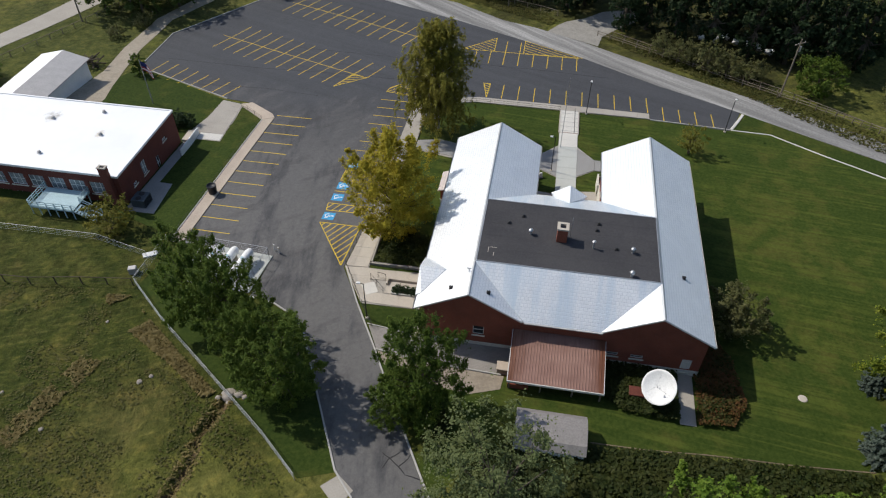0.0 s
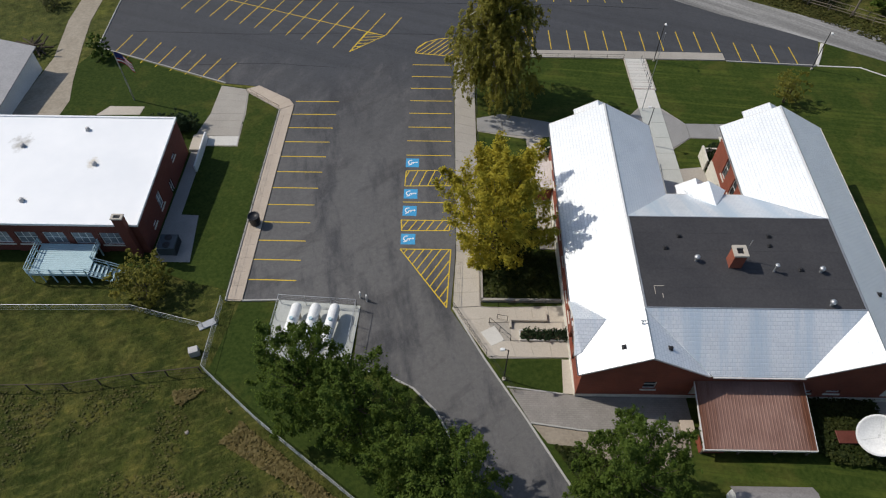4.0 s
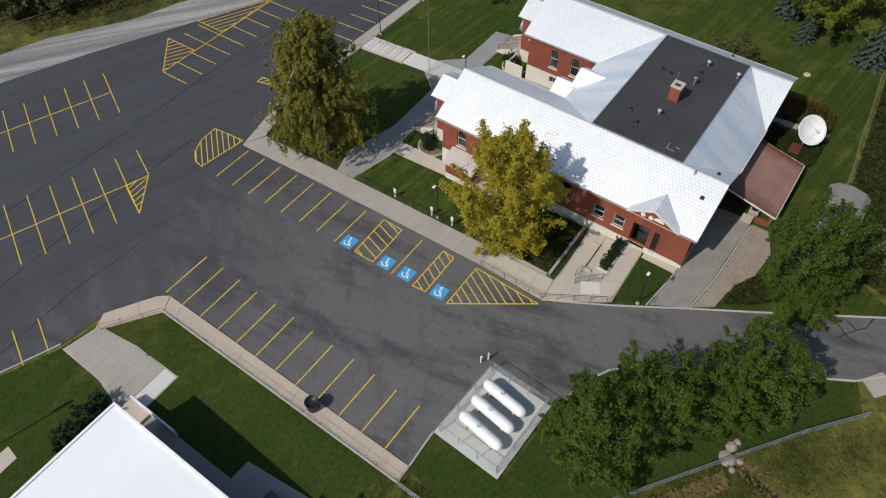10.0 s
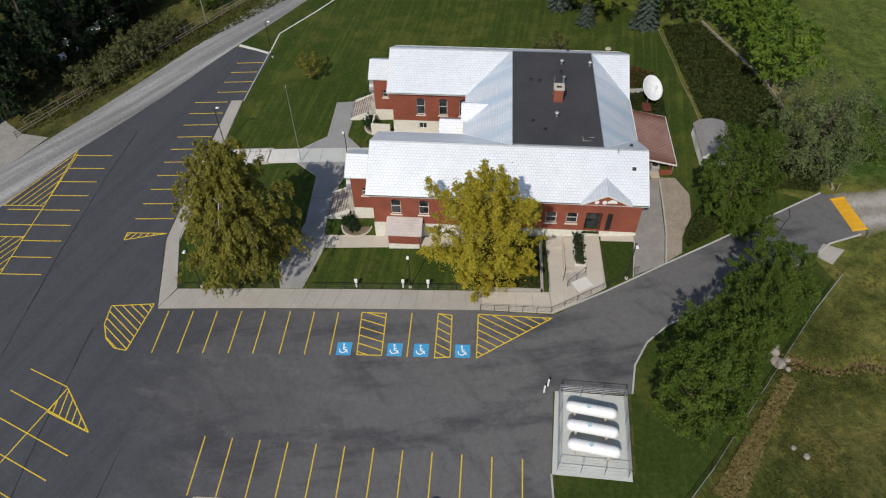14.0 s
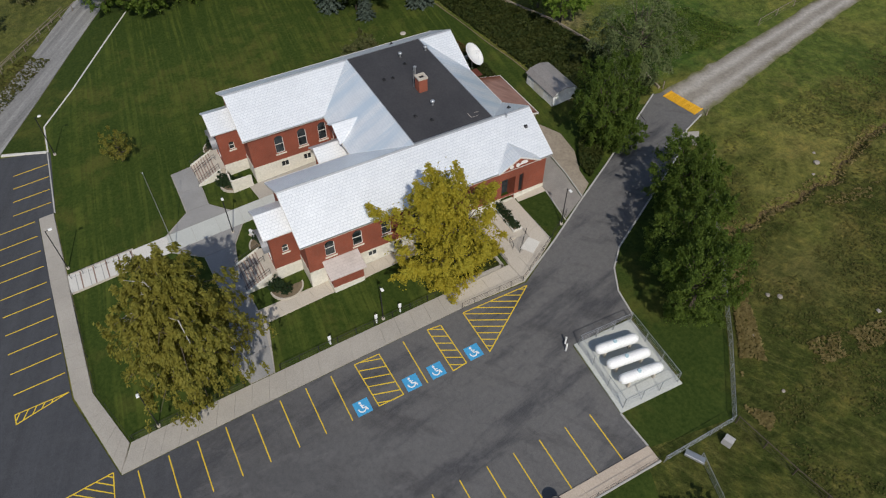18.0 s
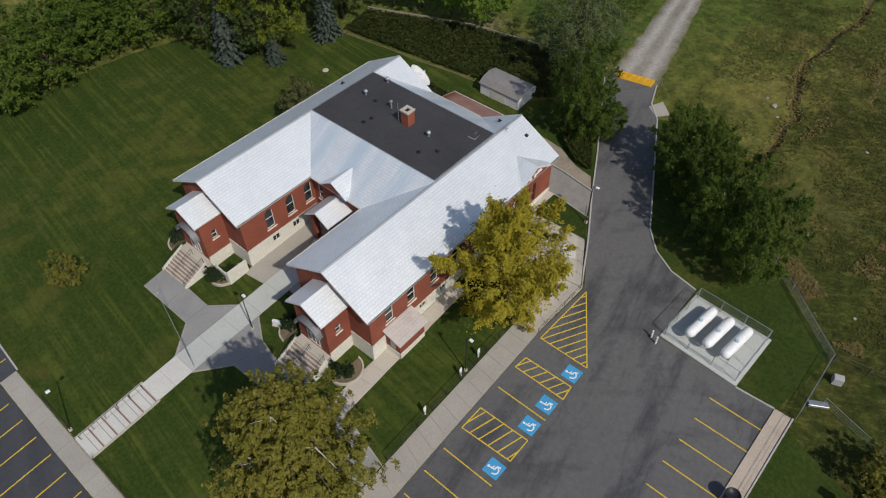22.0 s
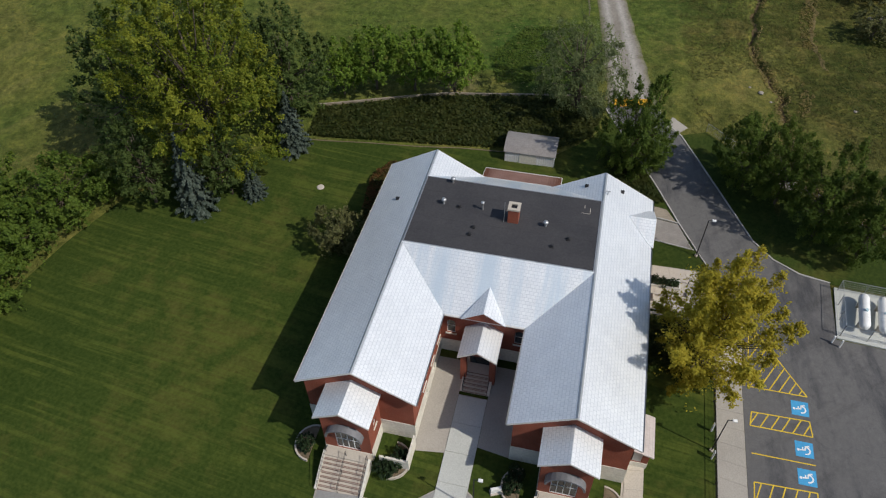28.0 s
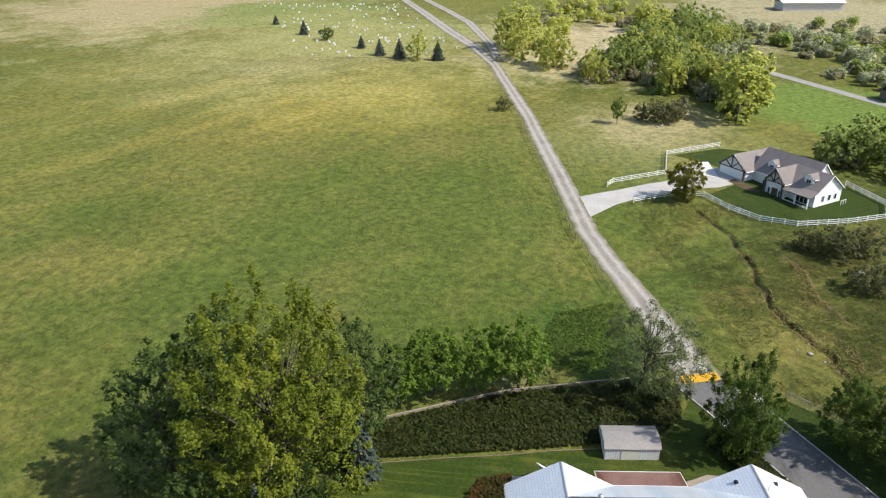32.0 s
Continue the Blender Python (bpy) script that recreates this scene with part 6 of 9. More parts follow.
# roofs
for (x0, x1, cx) in ((WX[0] - 0.5, WX[1] + 0.5, CW), (EX[0] - 0.5, EX[1] + 0.5, CE)):
    y0, y1, e = 44.6, 76.0, 6.5
    Shape().slab([(x0, y0, e), (cx, y0, RG), (cx, y1, RG), (x0, y1, e)][::-1], 0.16).made("roof_slope", ROOF_X, HALL)
    Shape().slab([(cx, y0, RG), (x1, y0, e), (x1, y1, e), (cx, y1, RG)][::-1], 0.16).made("roof_slope", ROOF_X, HALL)
    Shape().add([(cx - 0.16, y0 - 0.02, RG - 0.07), (cx, y0 - 0.02, RG + 0.035), (cx + 0.16, y0 - 0.02, RG - 0.07), (cx - 0.16, y1 + 0.02, RG - 0.07), (cx, y1 + 0.02, RG + 0.035), (cx + 0.16, y1 + 0.02, RG - 0.07)],
                [(0, 1, 4, 3), (1, 2, 5, 4), (0, 2, 1), (3, 4, 5)]).made("ridge_cap", STEEL, HALL)
    for y in (y0, y1):
        for xa in (x0, x1):
            d = 0.05 if y == y1 else -0.05
            Shape().slab([(xa, y, e + 0.01), (cx, y, RG + 0.01), (cx, y + d, RG + 0.01), (xa, y + d, e + 0.01)], 0.2).made("bargeboard", TRIM, HALL)
    for xa, s in ((x0, -1), (x1, 1)):
        Shape().add([(xa, y0, e - 0.02), (xa + s * 0.12, y0, e - 0.02), (xa + s * 0.12, y1, e - 0.02), (xa, y1, e - 0.02), (xa, y0, e - 0.14), (xa + s * 0.10, y0, e - 0.14), (xa + s * 0.10, y1, e - 0.14), (xa, y1, e - 0.14)],
                    [(0, 1, 5, 4), (1, 2, 6, 5), (2, 3, 7, 6), (4, 5, 6, 7), (3, 0, 4, 7)]).made("gutter", TRIM, HALL)
Shape().slab([(-6.72, 49.55, 9.72), (12.34, 49.55, 9.72), (12.34, 59.75, 9.72), (-6.72, 59.75, 9.72)], 0.3).made("flat_roof", MEMBRANE, HALL, "dark grey felted flat roof")
for x, y, w, d in ((-5.7, 51.75, 0.9, 0.05), (-5.72, 50.9, 0.05, 0.85), (-5.1, 50.5, 0.05, 0.5)):
    Shape().box(x, x + w, y, y + d, 9.722, 9.732).made("repair_seam", CONCRETE, HALL, "pale line of roof sealant")
for i in range(1, 5):
    Shape().box(-6.6, 12.2, 49.6 + 2.05 * i, 49.66 + 2.05 * i, 9.722, 9.728).made("felt_seam", MEMBRANE, HALL)
for x0, x1, y0, y1 in ((-6.80, -6.70, 49.5, 59.8), (12.32, 12.42, 49.5, 59.8), (-6.7, 12.3, 49.48, 49.56), (-6.7, 12.3, 59.74, 59.82)):
    Shape().box(x0, x1, y0, y1, 9.5, 9.76).made("roof_edge", STEEL, HALL)
Shape().slab([(CW, 59.8, 9.70), (CE, 59.8, 9.70), (6.78, 65.55, 6.52), (-1.22, 65.55, 6.52)][::-1], 0.16).made("roof_slope", ROOF_Y, HALL)
Shape().slab([(CW, 49.5, 9.70), (-1.05, 44.58, 6.52), (7.08, 44.58, 6.52), (CE, 49.5, 9.70)], 0.16).made("roof_slope", ROOF_Y, HALL)
Shape().box(-1.1, 6.7, 65.55, 65.67, 6.33, 6.47).made("gutter", TRIM, HALL)
Shape().box(-1.0, 7.0, 44.46, 44.58, 6.33, 6.47).made("gutter", TRIM, HALL)
# courtyard dormer
Shape().slab([(2.8, 62.55, 8.15), (2.8, 66.0, 8.15), (5.0, 66.0, 6.75), (4.5, 65.1, 6.78)], 0.1).slab([(2.8, 62.55, 8.15), (1.1, 65.1, 6.78), (0.6, 66.0, 6.75), (2.8, 66.0, 8.15)], 0.1).made("dormer_roof", ROOF_X, HALL)
part("dormer_front", [(0.9, 65.75, 6.55), (4.7, 65.75, 6.55), (2.8, 65.75, 8.0), (0.9, 65.6, 6.55), (4.7, 65.6, 6.55), (2.8, 65.6, 8.0)], [(1, 0, 2), (3, 4, 5), (0, 1, 4, 3), (0, 3, 5, 2), (1, 2, 5, 4)], BRICK_X, HALL)
# side gable with three white medallions
DY, DX = 49.3, -12.75
Shape().slab([(DX, 46.4, 6.55), (DX, DY, 8.05), (-9.9, DY, 8.05), (-12.2, 46.6, 6.78)][::-1], 0.1).made("gable_roof", ROOF_Y, HALL)
Shape().slab([(DX, DY, 8.05), (DX, 52.1, 6.55), (-12.2, 51.9, 6.78), (-9.9, DY, 8.05)][::-1], 0.1).made("gable_roof", ROOF_Y, HALL)
part("side_gable", [(-12.62, 46.7, 6.4), (-12.62, 51.8, 6.4), (-12.62, DY, 7.85), (-12.3, 46.7, 6.4), (-12.3, 51.8, 6.4), (-12.3, DY, 7.85)], [(0, 2, 1), (3, 4, 5), (0, 1, 4, 3), (0, 3, 5, 2), (1, 2, 5, 4)], BRICK_Y, HALL)
for a, b in (((46.45, 6.52), (DY, 8.02)), ((52.05, 6.52), (DY, 8.02))):
    Shape().slab([(-12.80, a[0], a[1]), (-12.80, b[0], b[1]), (-12.72, b[0], b[1]), (-12.72, a[0], a[1])], 0.18).made("bargeboard", TRIM, HALL)
for y, r in ((50.35, 0.26), (49.5, 0.26)):
    Shape().lathe([(0.001, 0.0), (r, 0.0), (r, 0.05), (0.001, 0.07)], 16, (-12.66, y, 6.85), Matrix.Rotation(-math.pi / 2, 3, 'Y')).made("medallion", WHITE, HALL)
half = [(48.65 + 0.55 * math.cos(math.pi * i / 8), 6.72 + 0.5 * math.sin(math.pi * i / 8)) for i in range(9)]
part("medallion", [(-12.66, y, z) for y, z in half] + [(-12.60, y, z) for y, z in half], [tuple(range(9)), tuple(range(17, 8, -1))] + [(i, i + 9, i + 10, i + 1) for i in range(8)], WHITE, HALL)


def porch(cx, hw, y0, y1, zf, ev, rg, arched=True):
    """A gabled porch with brick sides, glazed doors under an arch, and its roof."""
    x0, x1 = cx - hw, cx + hw
    q = HALL
    fy = y1 - 0.55
    for a, b, m in (((x0 + 0.35, fy), (x0 + 0.35, y0), BRICK_Y), ((x1 - 0.35, y0), (x1 - 0.35, fy), BRICK_Y)):
        L = math.dist(a, b)
        o = (L / 2 - 0.35, L / 2 + 0.35, 3.0, 4.2)
        wall("porch_wall", a, b, zf + 0.55, ev, m, HALL, [o], 0.25)
        fitted_window(a, b, o, HALL, TRIM, GLASS, (1, 2), m)
        sa, sb = (a, b)
        off = -0.05 if a[0] < cx else 0.05
        wall("porch_base", (a[0] + off, a[1]), (b[0] + off, b[1]), zf - 3.0, zf + 0.55, FOUNDATION, HALL, (), 0.3)
    a, b = (x1 - 0.35, fy), (x0 + 0.35, fy)
    L = math.dist(a, b)
    o = (L / 2 - 1.15, L / 2 + 1.15, zf + 0.02, zf + 3.0)
    wall("porch_front", a, b, zf, ev, BRICK_X, HALL, [o], 0.25)
    fitted_window(a, b, o, HALL, WHITE, GLASS, (4, 2), None, False, "door", 0.1)
    wall("porch_base", (a[0] + 0.05, a[1] + 0.05), (b[0] - 0.05, b[1] + 0.05), zf - 3.0, zf, FOUNDATION, HALL, (), 0.3)
    part("porch_gable", [(x0 + 0.35, fy, ev), (x1 - 0.35, fy, ev), (cx, fy, rg - 0.2), (x0 + 0.35, fy - 0.25, ev), (x1 - 0.35, fy - 0.25, ev), (cx, fy - 0.25, rg - 0.2)], [(1, 0, 2), (3, 4, 5), (0, 1, 4, 3), (0, 3, 5, 2), (1, 2, 5, 4)], BRICK_X, HALL)
    if arched:
        s = Shape()
        n = 12
        for i in range(n):
            p, q2 = math.pi * i / n, math.pi * (i + 1) / n
            pt = lambda t, r, y: (cx + r * 1.0 * math.cos(t), y, zf + 2.95 + r * 0.85 * math.sin(t))
            s.add([pt(p, 1.75, fy + 0.04), pt(q2, 1.75, fy + 0.04), pt(q2, 1.75, fy + 0.75), pt(p, 1.75, fy + 0.75), pt(p, 1.55, fy + 0.04), pt(q2, 1.55, fy + 0.04), pt(q2, 1.55, fy + 0.75), pt(p, 1.55, fy + 0.75)],
                  [(0, 1, 2, 3), (7, 6, 5, 4), (3, 2, 6, 7), (0, 4, 5, 1)])
        s.made("arched_canopy", CANOPY_GREY, HALL, "grey arched metal canopy over the doors")
        fan = [(cx + 1.5 * math.cos(math.pi * i / n), zf + 3.05 + 1.25 * math.sin(math.pi * i / n)) for i in range(n + 1)]
        part("fanlight", [(x, fy + 0.02, z) for x, z in fan] + [(x, fy - 0.02, z) for x, z in fan], [tuple(range(n + 1)), tuple(range(2 * n + 1, n, -1))] + [(i, i + n + 1, i + n + 2, i + 1) for i in range(n)], GLASS, HALL)
    for s in (-1, 1):
        xe = cx + s * hw
        pts = [(xe, y0, ev), (cx, y0, rg), (cx, y1, rg), (xe, y1, ev)]
        Shape().slab(pts if s > 0 else pts[::-1], 0.14).made("porch_roof", ROOF_X, HALL)
        Shape().slab([(xe, y1, ev + 0.01), (cx, y1, rg + 0.01), (cx, y1 + 0.05, rg + 0.01), (xe, y1 + 0.05, ev + 0.01)], 0.2).made("bargeboard", TRIM, HALL)
    Shape().box(cx - 2.1, cx + 2.1, fy + 0.06, fy + 1.0, zf - 3, zf).made("landing", CONCRETE, HALL)


def flight(x0, x1, y_top, z_top, n, run=0.36, rise=0.17, rails=(), name="steps"):
    """Concrete steps down towards +y, with cheek walls and steel handrails."""
    st = tagged(thing(name, "pale concrete steps with steel handrails", "steps"))
    for i in range(n):
        z = z_top - rise * (i + 1)
        Shape().bevel_box(x0, x1, y_top + run * i, y_top + run * (i + 1) + 0.02, z_top - rise * n - 0.8, z, 0.02).made("step", CONCRETE, st)
        Shape().box(x0 + 0.02, x1 - 0.02, y_top + run * i + 0.021, y_top + run * i + 0.033, z + 0.005, z + rise - 0.022).made("riser", RISER, st)
        Shape().box(x0 + 0.02, x1 - 0.02, y_top + run * (i + 1) - 0.10, y_top + run * (i + 1) - 0.005, z, z + 0.006).made("nosing", RISER, st)
    yb, zb = y_top + run * n, z_top - rise * n
    for x in (x0 - 0.13, x1 + 0.13):
        Shape().slab([(x - 0.12, y_top - 0.3, z_top + 0.12), (x + 0.12, y_top - 0.3, z_top + 0.12), (x + 0.12, yb, zb + 0.15), (x - 0.12, yb, zb + 0.15)], 1.4).made("cheek_wall", FOUNDATION, st)
    for x in rails:
        s = Shape()
        a, b = Vector((x, y_top - 0.2, z_top + 0.92)), Vector((x, yb - 0.1, zb + 0.95))
        s.tube(a, b, 0.025), s.tube(a - Vector((0, 0, 0.4)), b - Vector((0, 0, 0.4)), 0.018)
        for t in (0, 0.5, 1):
            p = a.lerp(b, t)
            s.tube(p, p - Vector((0, 0, 1.15)), 0.022)
        s.made("handrail", DARK, st)
    return st


porch(CE + 0.35, 2.6, S1 - 0.1, 78.95, 0.42, 6.1, 7.55)
porch(CW, 2.55, S1 - 0.1, 78.95, 0.42, 6.1, 7.55)
flight(10.8, 14.9, 79.3, 0.42, 8, 0.36, 0.185, (10.85, 12.9, 14.85))
flight(-9.0, -4.8, 79.3, 0.42, 8, 0.36, 0.185, (-8.95, -6.9, -4.85))
# courtyard porch on brick piers
for x in (1.35, 4.25):
    Shape().bevel_box(x - 0.3, x + 0.3, 67.6, 68.2, -1.2, 4.25).made("pier", BRICK_X, HALL)
for s in (-1, 1):
    xe = 2.8 + s * 1.95
    pts = [(xe, 65.0, 4.35), (2.8, 65.0, 5.6), (2.8, 68.75, 5.6), (xe, 68.75, 4.35)]
    Shape().slab(pts if s > 0 else pts[::-1], 0.14).made("porch_roof", ROOF_X, HALL)
    Shape().slab([(xe, 68.75, 4.36), (2.8, 68.75, 5.61), (2.8, 68.8, 5.61), (xe, 68.8, 4.36)], 0.2).made("bargeboard", TRIM, HALL)
part("porch_gable", [(1.1, 68.2, 4.2), (4.5, 68.2, 4.2), (2.8, 68.2, 5.4), (1.1, 68.0, 4.2), (4.5, 68.0, 4.2), (2.8, 68.0, 5.4)], [(1, 0, 2), (3, 4, 5), (0, 1, 4, 3), (0, 3, 5, 2), (1, 2, 5, 4)], BRICK_X, HALL)
Shape().box(1.2, 4.4, 65.1, 67.6, -1.5, 0.5).made("landing", CONCRETE, HALL)
Shape().box(1.7, 3.9, 66.4, 66.46, 0.5, 3.2).made("door", GLASS, HALL)
flight(1.55, 4.05, 67.6, 0.5, 5, 0.38, 0.17, (1.55, 4.05))
# ramps and low curved planters by the wing steps
for cx, cy, r in ((8.9, 78.0, 1.9), (16.7, 78.0, 1.9), (-3.2, 78.0, 1.9), (-10.6, 78.0, 1.9)):
    pl = thing("planter_bed", "curved concrete planter with round clipped shrubs", "planter", "planters by the wing steps")
    z = lz(cx, cy + 1)
    s = Shape()
    n = 14
    side = 1 if cx in (16.7, -3.2) else -1
    for i in range(n):
        p, q = math.pi * i / n - math.pi / 2, math.pi * (i + 1) / n - math.pi / 2
        for (ra, rb) in ((r, r - 0.16),):
            v = [(cx + side * ra * math.cos(t) * 0.95, cy + ra * math.sin(t), zz) for t in (p, q) for zz in (z - 0.5, z + 0.32)] + [(cx + side * rb * math.cos(t) * 0.95, cy + rb * math.sin(t), zz) for t in (p, q) for zz in (z - 0.5, z + 0.32)]
            s.add(v, [(0, 2, 3, 1), (4, 5, 7, 6), (1, 3, 7, 5), (0, 1, 5, 4), (2, 6, 7, 3)])
    s.made("rim", CONCRETE, pl)
    Shape().prism([(cx + side * (r - 0.16) * math.cos(math.pi * i / 12 - math.pi / 2), cy + (r - 0.16) * math.sin(math.pi * i / 12 - math.pi / 2)) for i in range(13)][::side], z - 0.4, z + 0.2).made("soil", DIRT, pl)
Shape().box(7.1, 7.3, 76.0, 78.6, -2.2, 1.0).box(7.3, 9.9, 78.4, 78.6, -2.2, 0.6).made("area_wall", FOUNDATION, HALL)
# basement entrance hut
HUT = thing("basement_entrance", "small brick lean-to with a pale shingle roof on the wing wall", "lean-to")
for a, b, m in (((-12.15, 73.6), (-14.1, 73.6), BRICK_X), ((-14.1, 73.6), (-14.1, 70.0), BRICK_Y), ((-14.1, 70.0), (-12.15, 70.0), BRICK_X)):
    wall("wall", a, b, 0.25, 2.0, m, HUT, [(0.4, 1.35, 0.3, 1.95)] if a[1] == b[1] == 73.6 else (), 0.25)
    ux, uy = (b[0] - a[0]) / math.dist(a, b), (b[1] - a[1]) / math.dist(a, b)
    wall("base", (a[0] + uy * 0.05, a[1] - ux * 0.05), (b[0] + uy * 0.05, b[1] - ux * 0.05), -1.6, 0.25, FOUNDATION, HUT, (), 0.3)
Shape().slab([(-14.4, 69.7, 2.0), (-12.12, 69.7, 2.75), (-12.12, 73.9, 2.75), (-14.4, 73.9, 2.0)], 0.16).made("roof", brick_material("pinkish_shingle", (1, 0), (0.50, 0.44, 0.41), (0.58, 0.52, 0.49), (0.34, 0.29, 0.27), 0.55, 0.33, 0.022, 0.6, 0.1, 0.03), HUT)
Shape().box(-13.6, -12.7, 73.5, 73.54, -0.6, 1.9).made("door", GREY_SHED, HUT)

# things on the roof
CH = thing("chimney", "square red brick chimney with a pale concrete cap", "chimney")
Shape().bevel_box(1.42, 2.52, 53.8, 54.9, 9.6, 11.45).made("brick_shaft", BRICK_X, CH)
s = Shape().box(1.34, 2.60, 53.72, 54.02, 11.45, 11.65).box(1.34, 2.60, 54.68, 54.98, 11.45, 11.65).box(1.34, 1.66, 54.02, 54.68, 11.45, 11.65).box(2.28, 2.60, 54.02, 54.68, 11.45, 11.65)
s.made("cap", CONCRETE, CH)
Shape().box(1.66, 2.28, 54.02, 54.68, 11.40, 11.47).made("flue", POLY, CH)
Shape().tube((2.9, 54.9, 9.7), (2.9, 54.9, 12.4), 0.03).made("pipe", STEEL, CH)
vent = thing("roof_vent", "galvanised turbine vent on the dark flat roof", "roof vent", "vents on the flat roof")
Shape().tube((0, 0, 0), (0, 0, 0.35), 0.13, 0.12, 12).made("stub", STEEL, vent)
Shape().lathe([(0.14, 0.33), (0.25, 0.42), (0.28, 0.55), (0.22, 0.68), (0.001, 0.74)], 14).made("head", STEEL, vent, smooth=True)
vent.matrix_basis = pose(-1.4, 54.6, 9.72)
for x, y in ((9.6, 53.5), (9.4, 49.95)):
    copy_thing(vent, pose(x, y, 9.72))
tall = thing("flue_pipe", "tall galvanised flue with a cap", "flue")
Shape().tube((0, 0, 0), (0, 0, 0.95), 0.11, 0.11, 10).made("pipe", STEEL, tall)
Shape().lathe([(0.2, 0.92), (0.21, 1.0), (0.001, 1.12)], 12).made("cap", STEEL, tall)
tall.matrix_basis = pose(5.4, 53.5, 9.72)
low = thing("low_roof_vent", "small dark low vent with a hood", "roof vent", "small dark roof vents")
Shape().bevel_box(-0.2, 0.2, -0.2, 0.2, 0, 0.12).made("base", DARK, low)
Shape().lathe([(0.12, 0.1), (0.14, 0.25), (0.001, 0.3)], 10).made("hood", DARK, low)
low.matrix_basis = pose(-3.9, 56.0, 9.72)
for x, y in ((5.8, 56.4), (7.9, 53.7), (-2.4, 57.4), (6.0, 57.5)):
    copy_thing(low, pose(x, y, 9.72))
for x, y in ((-8.9, 46.2), (-5.0, 46.1), (15.2, 52.2)):
    c = copy_thing(low, pose(x, y, RG - abs(x - (CW if x < 3 else CE)) * 0.553, 0, (-29 if x < (CW if x < 3 else CE) else 29), 0))
bent = thing("bent_vent_pipe", "small bent galvanised pipe near the ridge", "vent pipe")
Shape().tube((0, 0, -0.2), (0, 0, 0.5), 0.06).tube((-0.25, 0, 0.5), (0.25, 0, 0.5), 0.06).made("pipe", STEEL, bent)
bent.matrix_basis = pose(-7.3, 48.0, 9.42)

# rusty canopy behind
CAN = thing("rusty_canopy", "ribbed brown-red rusting steel canopy on posts", "canopy")
for i in range(32):
    x = -2.0 + i * 0.3
    z = lambda y: 4.75 - (45.05 - y) * 0.215
    s = Shape()
    for u0, u1, h0, h1 in ((0, 0.2, 0, 0), (0.2, 0.225, 0, 0.03), (0.225, 0.275, 0.03, 0.03), (0.275, 0.3, 0.03, 0)):
        s.add([(x + u0, 39.3, z(39.3) + h0), (x + u1, 39.3, z(39.3) + h1), (x + u1, 45.05, z(45.05) + h1), (x + u0, 45.05, z(45.05) + h0)], [(0, 1, 2, 3)])
        s.add([(x + u0, 39.3, z(39.3) + h0 - 0.03), (x + u0, 45.05, z(45.05) + h0 - 0.03), (x + u1, 45.05, z(45.05) + h1 - 0.03), (x + u1, 39.3, z(39.3) + h1 - 0.03)], [(0, 1, 2, 3)])
    s.made("roof_sheet", RUST, CAN)
Shape().box(-2.05, 7.65, 39.2, 39.28, 3.28, 3.55).made("fascia", TRIM, CAN)
for x in (-2.02, 7.62):
    Shape().slab([(x - 0.04, 39.28, 3.53), (x + 0.04, 39.28, 3.53), (x + 0.04, 45.0, 4.72), (x - 0.04, 45.0, 4.72)], 0.2).made("bargeboard", TRIM, CAN)
for x in (-1.8, 1.4, 4.6, 7.4):
    Shape().box(x - 0.08, x + 0.08, 39.5, 39.66, 1.0, 3.5).made("post", TIMBER, CAN)
Shape().box(-1.9, 0.2, 39.6, 39.75, 1.2, 2.5).box(-1.95, -1.8, 39.6, 41.2, 1.2, 2.5).made("brick_screen", BRICK_X, CAN)

UNIT = thing("condenser_unit", "grey steel condenser unit beside the canopy", "condenser")
Shape().bevel_box(-1.4, -0.3, 41.0, 42.0, 1.4, 2.5, 0.04).made("case", GREY_SHED, UNIT)
Shape().lathe([(0.38, 0), (0.38, 0.05), (0.05, 0.07)], 18, (-0.85, 41.5, 2.5)).made("fan_guard", DARK, UNIT)
CRATE = thing("tan_crate", "tan plywood box standing on the apron", "box")
Shape().bevel_box(-3.2, -2.1, 41.3, 42.3, 1.5, 2.4, 0.03).made("body", EARTH, CRATE)
Shape().bevel_box(-3.26, -2.04, 41.24, 42.36, 2.4, 2.47, 0.02).made("lid", CONCRETE_TAN, CRATE)

# satellite dish
DISH = thing("satellite_dish", "large white satellite dish on a post behind the building", "satellite dish")
aim = Vector((-0.5, -0.5, 0.71)).normalized().to_track_quat('Z', 'Y').to_matrix()
prof = [(r * 1.02, z * 1.02) for r, z in ((0.02, 0.0), (0.4, 0.03), (0.8, 0.11), (1.2, 0.24), (1.5, 0.38), (1.72, 0.50), (1.74, 0.47), (1.5, 0.34), (1.2, 0.2), (0.8, 0.07), (0.4, -0.02), (0.02, -0.05))]
Shape().lathe(prof, 40, (13.04, 40.6, 4.1), aim).made("reflector", WHITE, DISH, smooth=True)
s = Shape()
fp = Vector((13.04, 40.6, 4.1)) + aim @ Vector((0, 0, 1.35))
for i in range(3):
    a = 2 * math.pi * i / 3
    s.tube(Vector((13.04, 40.6, 4.1)) + aim @ Vector((1.3 * math.cos(a), 1.3 * math.sin(a), 0.3)), fp, 0.011)
s.made("feed_strut", STEEL, DISH)
Shape().tube(fp, fp - (aim @ Vector((0, 0, 0.25))), 0.09).made("feed_horn", WHITE, DISH)
Shape().tube((13.04, 40.6, 0.8), (13.04, 40.6, 4.05), 0.11).made("post", STEEL, DISH)
BOX = thing("utility_box", "low brown steel utility box in the shrubs", "utility box")
Shape().bevel_box(10.4, 12.0, 40.5, 41.5, 0.9, 2.4).made("cabinet", BROWN_BOX, BOX)
